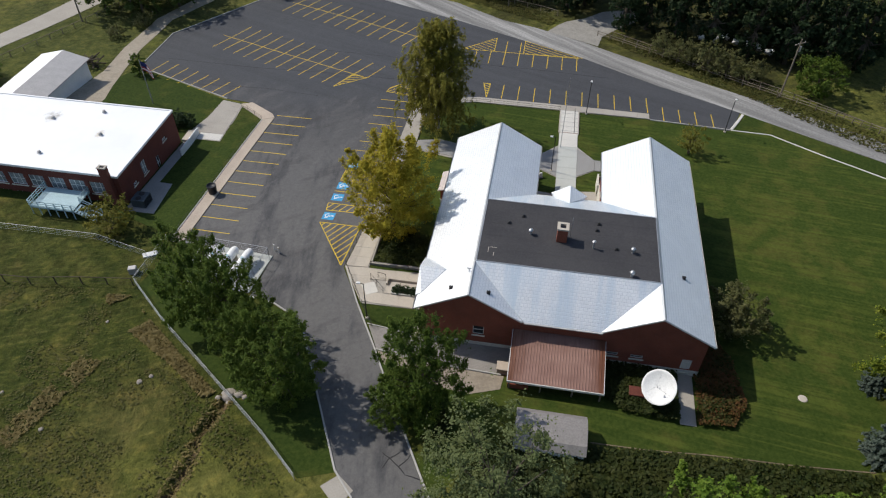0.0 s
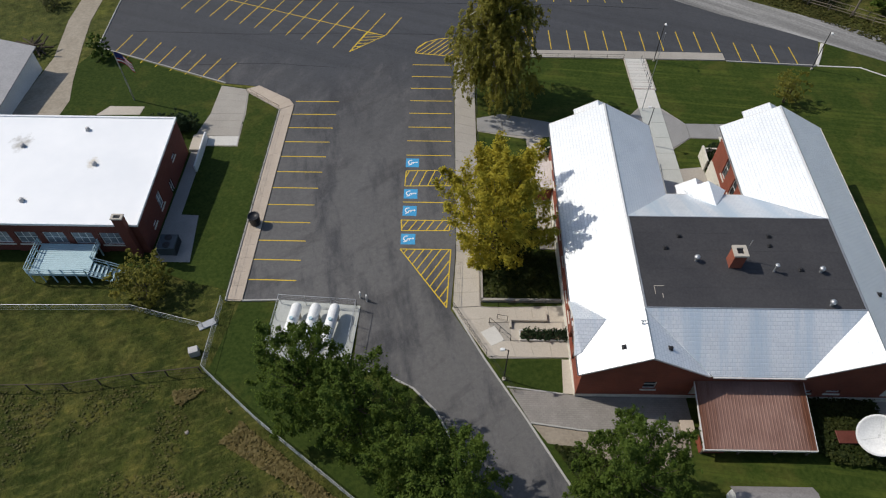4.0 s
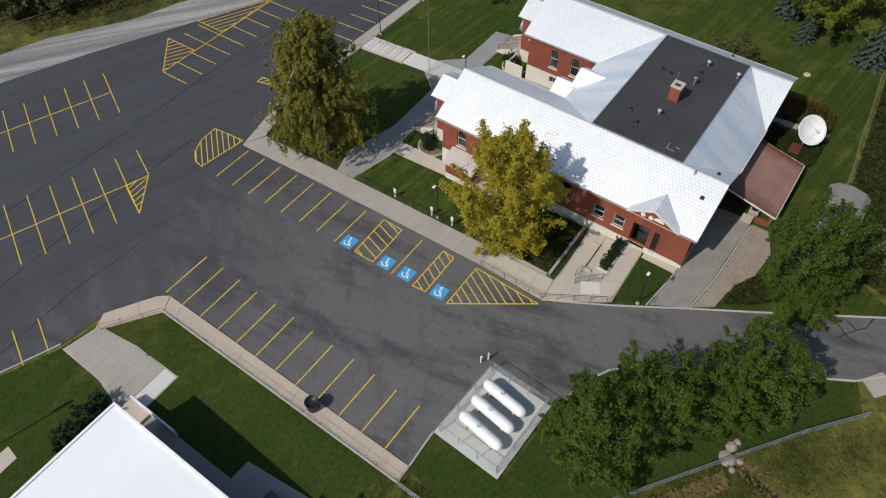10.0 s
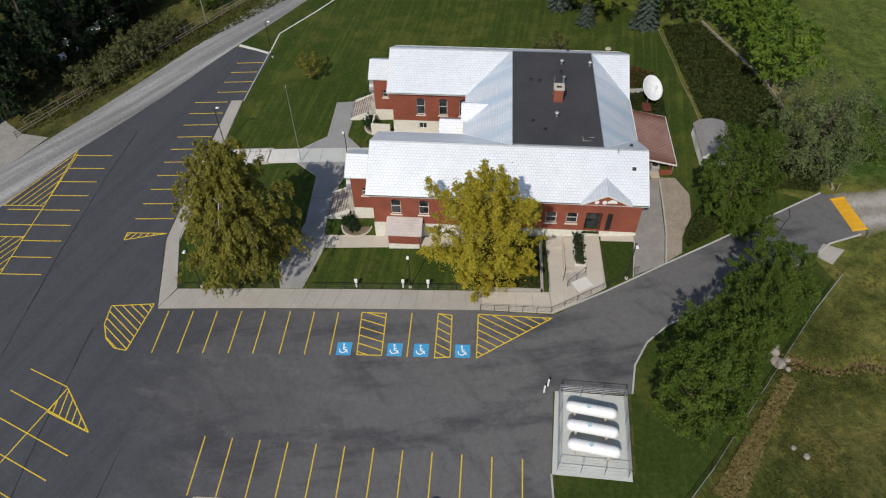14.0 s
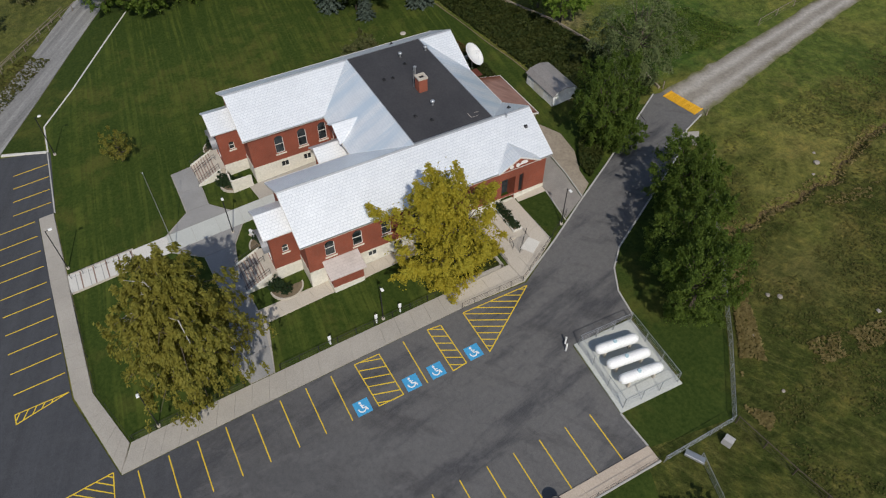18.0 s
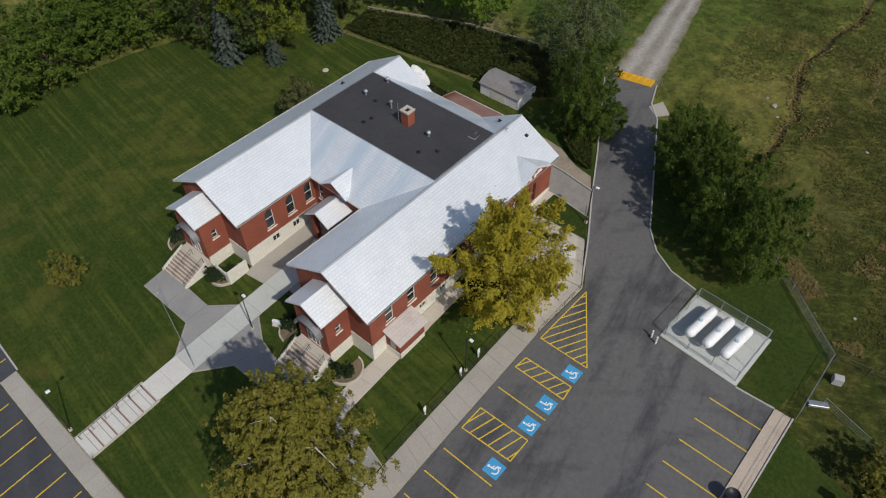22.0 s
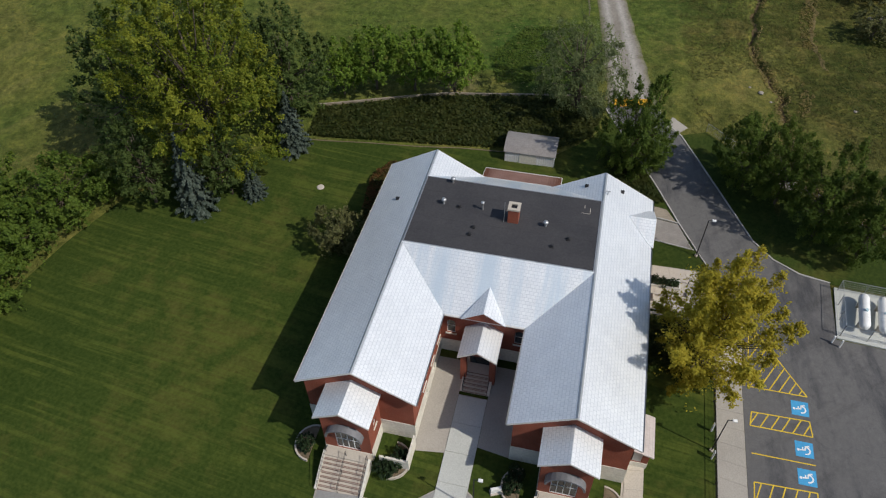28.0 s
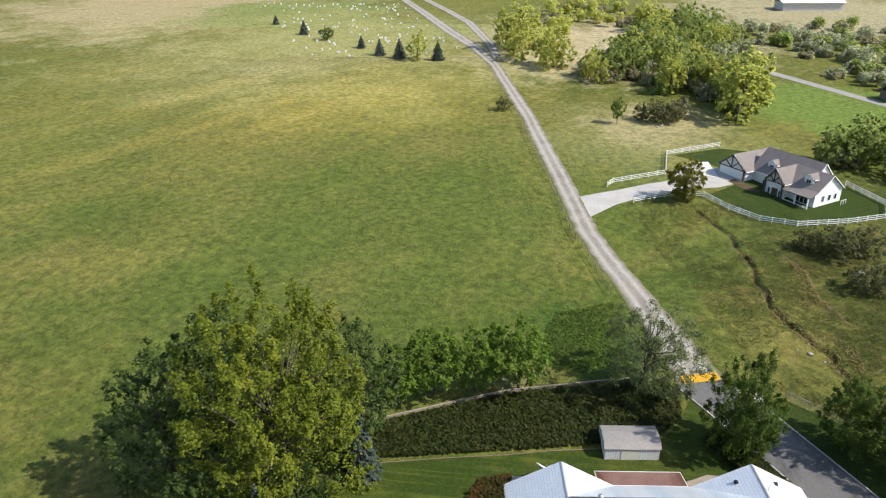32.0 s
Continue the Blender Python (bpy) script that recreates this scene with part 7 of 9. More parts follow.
Shape().bevel_box(10.32, 12.08, 40.42, 41.58, 2.4, 2.48).made("lid", BROWN_BOX, BOX)

# garden shed
SHED = thing("garden_shed", "small pale metal shed with a grey gambrel roof", "shed")
sx0, sx1, sy0, sy1, sz = -0.6, 5.8, 31.9, 35.9, 2.1
for a, b in (((sx0, sy0), (sx1, sy0)), ((sx1, sy0), (sx1, sy1)), ((sx1, sy1), (sx0, sy1)), ((sx0, sy1), (sx0, sy0))):
    wall("wall", a, b, 1.6, 4.0, WHITE, SHED, (), 0.08)
prof = [(sy0 - 0.15, 3.95), (sy0 + 0.55, 4.55), ((sy0 + sy1) / 2, 4.85), (sy1 - 0.55, 4.55), (sy1 + 0.15, 3.95)]
for (ya, za), (yb, zb) in zip(prof, prof[1:]):
    Shape().slab([(sx0 - 0.15, ya, za), (sx1 + 0.15, ya, za), (sx1 + 0.15, yb, zb), (sx0 - 0.15, yb, zb)], 0.06).made("roof_panel", SHED_ROOF, SHED)
for x in (sx0 + 0.03, sx1 - 0.03):
    v = [(x - 0.03, y, z - 0.06) for y, z in prof] + [(x + 0.03, y, z - 0.06) for y, z in prof]
    part("gable", v, [(0, 1, 2, 3, 4), (9, 8, 7, 6, 5)], WHITE, SHED)
for i in range(22):
    x = sx0 + 0.15 + i * 0.29
    Shape().box(x, x + 0.05, sy1 + 0.003, sy1 + 0.02, 1.7, 3.95).made("rib", TRIM, SHED)
Shape().box(1.7, 3.9, sy1 + 0.022, sy1 + 0.05, 2.1, 3.85).made("sliding_door", FOUNDATION, SHED)


# ---- the flat-roofed brick building ----
OLD = thing("flat_roofed_building", "dark red brick two-storey building with a white flat roof", "building")
ox0, ox1, oy0, oy1, oz0, oz1 = -96.0, -56.4, 62.2, 78.5, -3.2, 4.2


def old_side(a, b, mat, windows, glass=None, bars=(2, 2)):
    wall("wall", a, b, oz0, oz1, mat, OLD, windows)
    for o in windows:
        fitted_window(a, b, o, OLD, WHITE, BLIND if (int(o[0] * 7) % 3) else GLASS, bars, None, True, sill_mat=FOUNDATION)


up = [(u, u + 2.3, 0.9, 2.9) for u in np.arange(2.0, 38, 3.0)]
dn = [(u, u + 2.3, -1.9, -0.3) for u in np.arange(2.0, 38, 3.0)]
old_side((ox0, oy0), (ox1, oy0), OLD_X, up + dn, None, (3, 2))
old_side((ox1, oy0), (ox1, oy1), OLD_Y, [(5.4, 6.6, 0.4, 2.6), (2.6, 3.6, 0.6, 1.1), (9.0, 10.0, -1.4, 0.9), (11.8, 12.9, 1.7, 2.2)])
old_side((ox1, oy1), (ox0, oy1), OLD_X, up[:-1])
old_side((ox0, oy1), (ox0, oy0), OLD_Y, [])
Shape().slab([(ox0 - 0.05, oy0 - 0.05, 4.28), (ox1 + 0.05, oy0 - 0.05, 4.28), (ox1 + 0.05, oy1 + 0.05, 4.28), (ox0 - 0.05, oy1 + 0.05, 4.28)], 0.25).made("roof", MEMBRANE_STAINED, OLD, "bright white roof membrane with faint stains")
for x0, x1, y0, y1 in ((ox0 - 0.12, ox1 + 0.12, oy0 - 0.12, oy0 + 0.1), (ox0 - 0.12, ox1 + 0.12, oy1 - 0.1, oy1 + 0.12), (ox1 - 0.1, ox1 + 0.12, oy0 + 0.1, oy1 - 0.1)):
    Shape().box(x0, x1, y0, y1, 4.2, 4.42).made("parapet_cap", MEMBRANE_WHITE, OLD)
s = Shape().bevel_box(-58.3, -57.2, 61.55, 62.19, -3.2, 5.9)
s.made("chimney", OLD_X, OLD, "tall dark brick chimney on the corner")
Shape().box(-58.05, -57.45, 61.7, 62.05, 5.88, 5.93).made("flue", POLY, OLD)
for x0, x1, y0, y1 in ((-58.36, -57.14, 61.49, 61.66), (-58.36, -57.14, 62.08, 62.25), (-58.36, -58.08, 61.66, 62.08), (-57.42, -57.14, 61.66, 62.08)):
    Shape().bevel_box(x0, x1, y0, y1, 5.9, 6.06, 0.02).made("chimney_cap", CONCRETE, OLD)
for x, y in ((-63.5, 70.8), (-72.5, 73.5), (-69.5, 65.3), (-66.0, 76.3)):
    c = thing("roof_fan", "grey roof fan on the white roof", "roof vent", "fans on the white roof")
    Shape().bevel_box(-0.3, 0.3, -0.3, 0.3, 0, 0.25).made("curb", STEEL, c)
    Shape().lathe([(0.25, 0.25), (0.36, 0.4), (0.30, 0.55), (0.001, 0.6)], 12).made("hood", GREY_SHED, c, smooth=True)
    c.matrix_basis = Matrix.LocRotScale((x, y, 4.28), None, (0.7, 0.7, 0.7))
# stoop, ramp wall and plant on its side
STOOP = thing("side_stoop", "pale concrete stoop with a white wall", "stoop")
Shape().bevel_box(-56.3, -54.7, 78.6, 81.3, -2.6, -0.9).made("landing", CONCRETE, STOOP)
Shape().bevel_box(-54.7, -54.5, 75.0, 81.0, -2.6, -0.1).made("side_wall", WHITE, STOOP)
AC = thing("air_conditioner", "dark blue-grey air conditioning unit on the apron", "air conditioner")
az = lz(-54.4, 62.8) + 0.07
Shape().bevel_box(-55.4, -53.5, 61.8, 63.8, az, az + 1.3, 0.06).made("case", STEEL_DARK, AC)
for i in range(8):
    Shape().box(-53.5, -53.46, 61.95 + i * 0.22, 62.05 + i * 0.22, az + 0.15, az + 1.1).made("louvre", DARK, AC)
for y in (62.3, 63.3):
    Shape().lathe([(0.40, 0), (0.40, 0.05), (0.05, 0.08)], 18, (-54.45, y, az + 1.3)).made("fan_guard", DARK, AC)
# blue timber deck with stairs
DECK = thing("timber_deck", "pale blue painted timber deck with rails and stairs", "deck")
dx0, dx1, dy0, dy1, dz = -67.6, -61.4, 58.0, 62.05, 1.15
gz = lz(-64, 59)
for i in range(15):
    y = dy0 + i * (dy1 - dy0) / 15
    Shape().bevel_box(dx0, dx1, y, y + 0.258, dz - 0.05, dz, 0.006).made("plank", DECK_BLUE, DECK)
for y in (dy0 + 0.06, dy1 - 0.3):
    Shape().box(dx0, dx1, y - 0.05, y + 0.05, dz - 0.28, dz - 0.055).made("joist", DECK_BLUE, DECK)
for x in np.linspace(dx0 + 0.08, dx1 - 0.08, 6):
    Shape().box(x - 0.06, x + 0.06, dy0 - 0.08, dy0, gz - 0.3, dz + 1.0).made("post", DECK_BLUE, DECK)
    Shape().box(x - 0.06, x + 0.06, dy1 - 0.4, dy1 - 0.28, gz - 0.3, dz - 0.28).made("post", DECK_BLUE, DECK)
for y in np.linspace(dy0 + 1.0, dy1 - 0.2, 4):
    Shape().box(dx0 - 0.08, dx0, y - 0.05, y + 0.05, dz - 0.1, dz + 1.0).made("post", DECK_BLUE, DECK)
for y in (dy0 + 1.75, dy0 + 2.9, dy1 - 0.1):
    Shape().box(dx1, dx1 + 0.08, y - 0.05, y + 0.05, dz - 0.1, dz + 1.0).made("post", DECK_BLUE, DECK)
for z in (0.3, 0.65, 1.0):
    Shape().box(dx0, dx1, dy0 - 0.13, dy0 - 0.085, dz + z - 0.1, dz + z).made("rail", DECK_BLUE, DECK)
    Shape().box(dx0 - 0.13, dx0 - 0.085, dy0, dy1, dz + z - 0.1, dz + z).made("rail", DECK_BLUE, DECK)
    Shape().box(dx1 + 0.085, dx1 + 0.13, dy0 + 1.7, dy1, dz + z - 0.1, dz + z).made("rail", DECK_BLUE, DECK)
for i in range(8):
    Shape().bevel_box(dx1 + 0.03 + i * 0.36, dx1 + 0.37 + i * 0.36, dy0 + 0.08, dy0 + 1.55, dz - 0.24 - 0.185 * i, dz - 0.19 - 0.185 * i, 0.006).made("tread", DECK_BLUE, DECK)
for y in (dy0 + 0.02, dy0 + 1.62):
    for h in (-0.14, 0.5, 0.95):
        Shape().tube((dx1, y, dz + h), (dx1 + 2.95, y, dz + h - 1.5), 0.05, n=6).made("stringer" if h < 0 else "stair_rail", DECK_BLUE, DECK)
    for t in (0.5, 1.0):
        x, z = dx1 + 2.9 * t, dz + 0.95 - 1.48 * t
        Shape().box(x - 0.05, x + 0.05, y - 0.05, y + 0.05, z - 1.25, z + 0.03).made("stair_post", DECK_BLUE, DECK)

# long metal annex
ANX = thing("metal_annex", "long white metal outbuilding with a ridged grey-white roof", "outbuilding")
ax0, ax1, ay0, ay1 = -88.9, -81.0, 79.5, 95.0
for a, b in (((ax0, ay0), (ax1, ay0)), ((ax1, ay0), (ax1, ay1)), ((ax1, ay1), (ax0, ay1)), ((ax0, ay1), (ax0, ay0))):
    wall("wall", a, b, -4, 1.6, WHITE, ANX, [(1.2, 4.0, -2.5, 0.6)] if a[1] == b[1] == ay1 else ())
cx = (ax0 + ax1) / 2
for s_ in (-1, 1):
    xe = cx + s_ * 4.5
    pts = [(xe, ay0 - 0.4, 1.6), (cx, ay0 - 0.4, 2.75), (cx, ay1 + 0.4, 2.75), (xe, ay1 + 0.4, 1.6)]
    Shape().slab(pts if s_ > 0 else pts[::-1], 0.12).made("roof_slope", GREY_SHED if s_ > 0 else MEMBRANE_WHITE, ANX)
for y in (ay0 + 0.15, ay1 - 0.15):
    part("gable", [(ax0, y - 0.1, 1.6), (ax1, y - 0.1, 1.6), (cx, y - 0.1, 2.62), (ax0, y + 0.1, 1.6), (ax1, y + 0.1, 1.6), (cx, y + 0.1, 2.62)], [(0, 1, 2), (5, 4, 3)], WHITE, ANX)
PILE = thing("timber_stack", "dark stack of timber beside the track", "timber stack")
rng0 = np.random.default_rng(5)
for i in range(14):
    a = rng0.uniform(0, math.pi)
    p = Vector((-84 + rng0.uniform(-1.2, 1.2), 99.6 + rng0.uniform(-1, 1), lz(-83, 98.6) + 0.2 + 0.12 * i))
    d = Vector((math.cos(a), math.sin(a), rng0.uniform(-0.1, 0.25))) * 1.6
    Shape().tube(p - d, p + d, 0.12, n=6).made("log", TIMBER_DARK, PILE)


# ---- gas tanks, rails, lamps and fences ----
tank = thing("gas_tank", "long white gas tank with a pale blue cap on saddles", "gas tank", "gas tanks on the pad")
R, HL = 0.54, 2.4
prof = [(0.001, -HL), (0.22, -HL + 0.04), (0.40, -HL + 0.16), (0.50, -HL + 0.36), (R, -HL + 0.6), (R, HL - 0.6), (0.50, HL - 0.36), (0.40, HL - 0.16), (0.22, HL - 0.04), (0.001, HL)]
Shape().lathe(prof, 24, (0, 0, 1.15), Matrix.Rotation(math.pi / 2, 3, 'X')).made("shell", WHITE, tank, smooth=True)
Shape().tube((0, 0.3, 1.62), (0, 0.3, 1.82), 0.2, 0.18, 14).made("cap", DECK_BLUE, tank, "pale blue valve cap")
for y in (-1.4, 1.4):
    Shape().bevel_box(-0.45, 0.45, y - 0.12, y + 0.12, 0, 0.75).made("saddle", CONCRETE, tank)
zt = lz(-37, 51.7) + 0.16
tank.matrix_basis = pose(-35.4, 51.95, zt, 0, 0, -8)
for x in (-37.3, -39.2):
    copy_thing(tank, pose(x, 52.0, zt, 0, 0, -8))


def wire_fence(name, points, height, label, spacing=3.0, wires=3, mat=None, post=0.035, category="fence", gate=(), off=0.0, group=""):
    """Steel posts with a top rail and wires, following the land."""
    fe = thing(name, label, category, group)
    m = mat or STEEL
    one = None
    run = []
    for a, b in zip(points, points[1:]):
        n = max(1, round(math.dist(a, b) / spacing))
        top = []
        for i in range(n + 1):
            x, y = a[0] + (b[0] - a[0]) * i / n, a[1] + (b[1] - a[1]) * i / n
            z = lz(x, y) + off
            top.append((x, y, z))
            if i < n or b == points[-1]:
                if one is None:
                    one = Shape().tube((0, 0, -0.3), (0, 0, height), post, n=6).made("post", m, fe)
                    one.location = (x, y, z)
                else:
                    c = one.copy()
                    scene.collection.objects.link(c)
                    c.location = (x, y, z)
        run += top if not run else top[1:]
    for k2 in range(wires):
        h = height - 0.03 - (height - 0.2) * k2 / max(1, wires - 1)
        r = post * 0.75 if k2 == 0 else 0.012
        if k2 == 0:
            for p, q in zip(run, run[1:]):
                Shape().tube((p[0], p[1], p[2] + h), (q[0], q[1], q[2] + h), r, n=4, caps=False).made("top_rail", m, fe)
        else:
            Shape().pipe([(p[0], p[1], p[2] + h) for p in run], r).made("wire", m, fe)
    return fe


wire_fence("pad_fence", [(-33.1, 54.7), (-40.9, 55.2), (-41.3, 49.0), (-33.55, 48.6), (-33.1, 54.7)], 1.7, "grey steel wire fence round the gas tanks", 2.4, 6, STEEL, 0.04, off=0.16)
wire_fence("boundary_fence", [(-46.9, 55.3), (-47.0, 47.3), (-40.7, 41.9), (-32.4, 35.6), (-24, 29.2), (-19.6, 25.4)], 1.3, "grey chain-link fence at the edge of the pasture", 3.0, 6)
wire_fence("stock_fence", [(-47.2, 47.1), (-53.3, 46.3), (-59.3, 45.2), (-66, 45.0), (-100, 44)], 1.25, "weathered wooden post and wire fence", 3.2, 3, TIMBER_DARK, 0.07)
wire_fence("stock_fence", [(-48.2, 52.2), (-56, 54.4), (-70, 54.2), (-100, 53.2)], 1.1, "low wire fence behind the deck", 3.0, 4)
wire_fence("pavement_rail", [(-46.55, 55.7), (-46.25, 86.5), (-51.4, 90.5)], 0.95, "dark steel rail beside the tan pavement", 2.2, 3, DARK, 0.022, "railing")
wire_fence("pavement_rail", [(-20.25, 97.2), (-20.25, 86)], 0.95, "dark steel rail along the pavement", 2.2, 3, DARK, 0.04, "railing")
wire_fence("pavement_rail", [(-20.25, 82.2), (-20.25, 63.2)], 0.95, "dark steel rail along the pavement", 2.2, 3, DARK, 0.04, "railing")
wire_fence("pavement_rail", [(-20.2, 97.4), (-13.0, 99.55), (1.2, 99.55)], 0.95, "dark steel rail along the front walk", 2.2, 3, DARK, 0.025, "railing")
wire_fence("ramp_rail", [(-23.1, 62.6), (-23.35, 55.1), (-20.1, 49.4)], 0.95, "dark steel rail beside the ramp", 1.6, 4, DARK, 0.025, "railing", off=0.16)
wire_fence("ramp_rail", [(-12.3, 55.5), (-20.3, 55.3)], 0.95, "dark steel rail beside the ramp", 1.6, 4, DARK, 0.025, "railing", off=0.16)
wire_fence("ramp_rail", [(-17.7, 51.1), (-19.7, 53.2)], 0.95, "dark steel handrail beside the landing", 1.4, 2, DARK, 0.03, "railing", off=0.16)
wire_fence("ramp_rail", [(-17.9, 53.4), (-18.9, 53.6)], 0.95, "short dark steel handrail at the ramp", 1.0, 2, DARK, 0.03, "railing", off=0.16)
wire_fence("walk_rail", [(3.7, 92.4), (3.7, 99.3)], 0.9, "dark steel handrail down the stepped walk", 1.48, 2, DARK, 0.028, "railing", off=0.1)
RAMP = thing("ramp_wall", "low concrete wall edging the entrance ramp", "low wall")
for x0, x1, y0, y1 in ((-17.7, -13.9, 53.3, 53.5), (-14.1, -13.9, 53.5, 54.3), (-17.7, -17.5, 52.5, 53.3)):
    z = lz((x0 + x1) / 2, (y0 + y1) / 2)
    Shape().bevel_box(x0, x1, y0, y1, z - 0.2, z + 0.5, 0.02).made("wall_run", CONCRETE, RAMP)
BOX = thing("long_planter", "long low concrete planter beside the ramp", "planter")
z = lz(-14, 51.6)
for x0, x1, y0, y1 in ((-16.8, -11.5, 51.0, 51.14), (-16.8, -11.5, 52.1, 52.24), (-16.8, -16.66, 51.14, 52.1), (-11.64, -11.5, 51.14, 52.1)):
    Shape().bevel_box(x0, x1, y0, y1, z - 0.2, z + 0.42, 0.02).made("planter_side", CONCRETE_PALE, BOX)
Shape().box(-16.66, -11.64, 51.14, 52.1, z - 0.2, z + 0.32).made("soil", DIRT, BOX)
wire_fence("yard_fence", [(-19.7, 48.8), (-17.6, 45.4)], 1.0, "dark steel rail beside the small lawn", 1.6, 3, DARK, 0.022, "railing")
wire_fence("stock_fence", [(-25, 148.5), (-4.6, 141.6), (-0.9, 139.8)], 1.2, "weathered post and rail fence across the road", 3.0, 3, TIMBER, 0.07)
wire_fence("stock_fence", [(10.4, 131.6), (20, 125.4), (39, 113.6), (55, 100.5), (80, 74)], 1.2, "weathered post and rail fence across the road", 3.0, 3, TIMBER, 0.07)
wire_fence("stock_fence", [(-1.6, 0), (1.8, -25), (3.8, -57.7), (6.8, -102.3), (14.2, -170)], 1.2, "weathered post and wire fence beside the farm road", 4.0, 3, TIMBER, 0.06)
wire_fence("stock_fence", [(92, -177), (60, -178), (36, -176), (16, -178)], 1.2, "wooden fence below the cemetery", 4.0, 3, TIMBER, 0.08)
wire_fence("stock_fence", [(-101, 97), (-94, 123), (-88, 140)], 1.2, "weathered fence beside the lane", 3.0, 3, TIMBER, 0.07)
# planting bed wall under the gold tree
BED = thing("bed_wall", "low concrete wall round the planting bed", "low wall")
for a, b in (((-20.35, 62.8), (-20.35, 56.0)), ((-20.35, 56.0), (-12.3, 55.9))):
    Shape().slab([(min(a[0], b[0]) - 0.1, min(a[1], b[1]) - 0.1, 0.75), (max(a[0], b[0]) + 0.1, min(a[1], b[1]) - 0.1, 0.95 if a[1] == b[1] else 0.75), (max(a[0], b[0]) + 0.1, max(a[1], b[1]) + 0.1, 0.95 if a[1] == b[1] else 0.75), (min(a[0], b[0]) - 0.1, max(a[1], b[1]) + 0.1, 0.75)], 1.2).made("wall_run", CONCRETE_GREY, BED)


def street_lamp(x, y, h, label, tilt=0):
    l = thing("street_lamp", label, "lamp", "lamps along the walks")
    Shape().tube((0, 0, -0.2), (0, 0, 0.25), 0.2, 0.18, 10).made("base", CONCRETE, l)
    Shape().tube((0, 0, 0.2), (0, 0, h), 0.065, 0.05, 8).made("pole", DARK, l)
    Shape().tube((0, 0, h - 0.05), (-0.45, 0, h + 0.08), 0.035, n=6).made("arm", DARK, l)
    Shape().bevel_box(-0.75, -0.35, -0.14, 0.14, h + 0.02, h + 0.16, 0.04).made("head", WHITE, l)
    l.matrix_basis = Matrix.LocRotScale((x, y, lz(x, y)), Euler((0, 0, tilt)), None)


street_lamp(-18.55, 46.75, 5.7, "dark pole lamp with a pale head on the small lawn")
street_lamp(-20.0, 70.5, 5.6, "dark pole lamp with a pale head beside the pavement")
street_lamp(0.6, 80.8, 6.0, "dark pole lamp with a pale head by the walk")
street_lamp(-20.1, 94.7, 6.6, "dark pole lamp with a pale head at the corner lawn")
street_lamp(5.6, 99.4, 6.4, "dark pole lamp with a pale head at the walk's end", 1.5)
street_lamp(27.8, 97.8, 6.3, "dark pole lamp with a pale head by the stalls", 1.5)
FP = thing("flagpole", "bare slender steel flagpole beside the walk", "flagpole")
Shape().tube((0, 0, -0.2), (0, 0, 12.0), 0.05, 0.025, 10).made("pole", STEEL, FP)
Shape().lathe([(0.001, -0.09), (0.09, 0), (0.001, 0.09)], 10, (0, 0, 12.08)).made("finial", STEEL, FP)
FP.matrix_basis = pose(1.7, 87.55, lz(1.7, 87.5))
for y in (76.6, 71.3, 68.5):
    b = thing("bollard", "white sign post beside the pavement", "post", "white posts along the pavement")
    Shape().tube((0, 0, -0.2), (0, 0, 1.1), 0.1, 0.09, 10).made("shaft", WHITE, b)
    Shape().bevel_box(-0.04, 0.04, -0.16, 0.16, 0.75, 1.4).made("plate", WHITE, b)
    b.matrix_basis = pose(-20.0, y, lz(-20, y))
for x, y in ((-32.2, 55.7), (-32.9, 56.1)):
    b = thing("bollard", "white steel bollard by the gas tanks", "bollard", "bollards by the gas tanks")
    Shape().tube((0, 0, -0.2), (0, 0, 1.15), 0.09, n=10).made("shaft", WHITE, b)
    b.matrix_basis = pose(x, y, lz(x, y))
SIGN = thing("lawn_sign", "small white slab sign on the lawn", "sign")
Shape().bevel_box(-0.55, 0.55, -0.3, 0.3, 0, 0.12).made("plinth", CONCRETE, SIGN)
Shape().bevel_box(-0.5, 0.5, -0.14, 0.14, 0.12, 0.8).made("tablet", WHITE, SIGN)
SIGN.matrix_basis = pose(-1.1, 78.8, lz(-1.1, 78.8), 0, 0, 25)
SPOT = thing("lawn_marker", "round pale cover in the lawn", "cover")
Shape().lathe([(0.001, 0.14), (0.42, 0.12), (0.5, 0.02)], 18).made("disc", CONCRETE, SPOT)
SPOT.matrix_basis = pose(28.4, 44.3, lz(28.4, 44.3))
CAN2 = thing("waste_bin", "black plastic waste bin on the tan pavement", "waste bin")
Shape().lathe([(0.001, 0), (0.44, 0), (0.50, 0.5), (0.52, 1.0), (0.55, 1.02), (0.55, 1.08), (0.50, 1.09), (0.48, 0.98), (0.001, 0.95)], 20).made("body", POLY, CAN2, smooth=True)
CAN2.matrix_basis = pose(-45.6, 66.2, lz(-45.6, 66.2) + 0.16) @ Matrix.Scale(1.22, 4)
METER = thing("utility_cabinet", "small grey cabinet by the fence", "cabinet")
Shape().bevel_box(-0.45, 0.45, -0.35, 0.35, 0, 0.9).made("body", GREY_SHED, METER)
METER.matrix_basis = pose(-48.3, 49.2, lz(-48.3, 49.2), 0, 0, 20)
TROUGH = thing("leaning_sheet", "pale sheet of metal leaning by the fence", "metal sheet")
Shape().bevel_box(-0.9, 0.9, -0.35, 0.35, 0, 0.25).made("sheet", STEEL, TROUGH)
TROUGH.matrix_basis = pose(-47.9, 52.6, lz(-47.9, 52.6), 12, 0, 30)
GUARD = thing("cattle_guard", "yellow-painted steel cattle guard let into the gravel road", "cattle guard")
ga, gb = Vector((-7.35, 21.75, 0)), Vector((-12.1, 20.95, 0))
way = (gb - ga).normalized()
side = Vector((-way.y, way.x, 0))


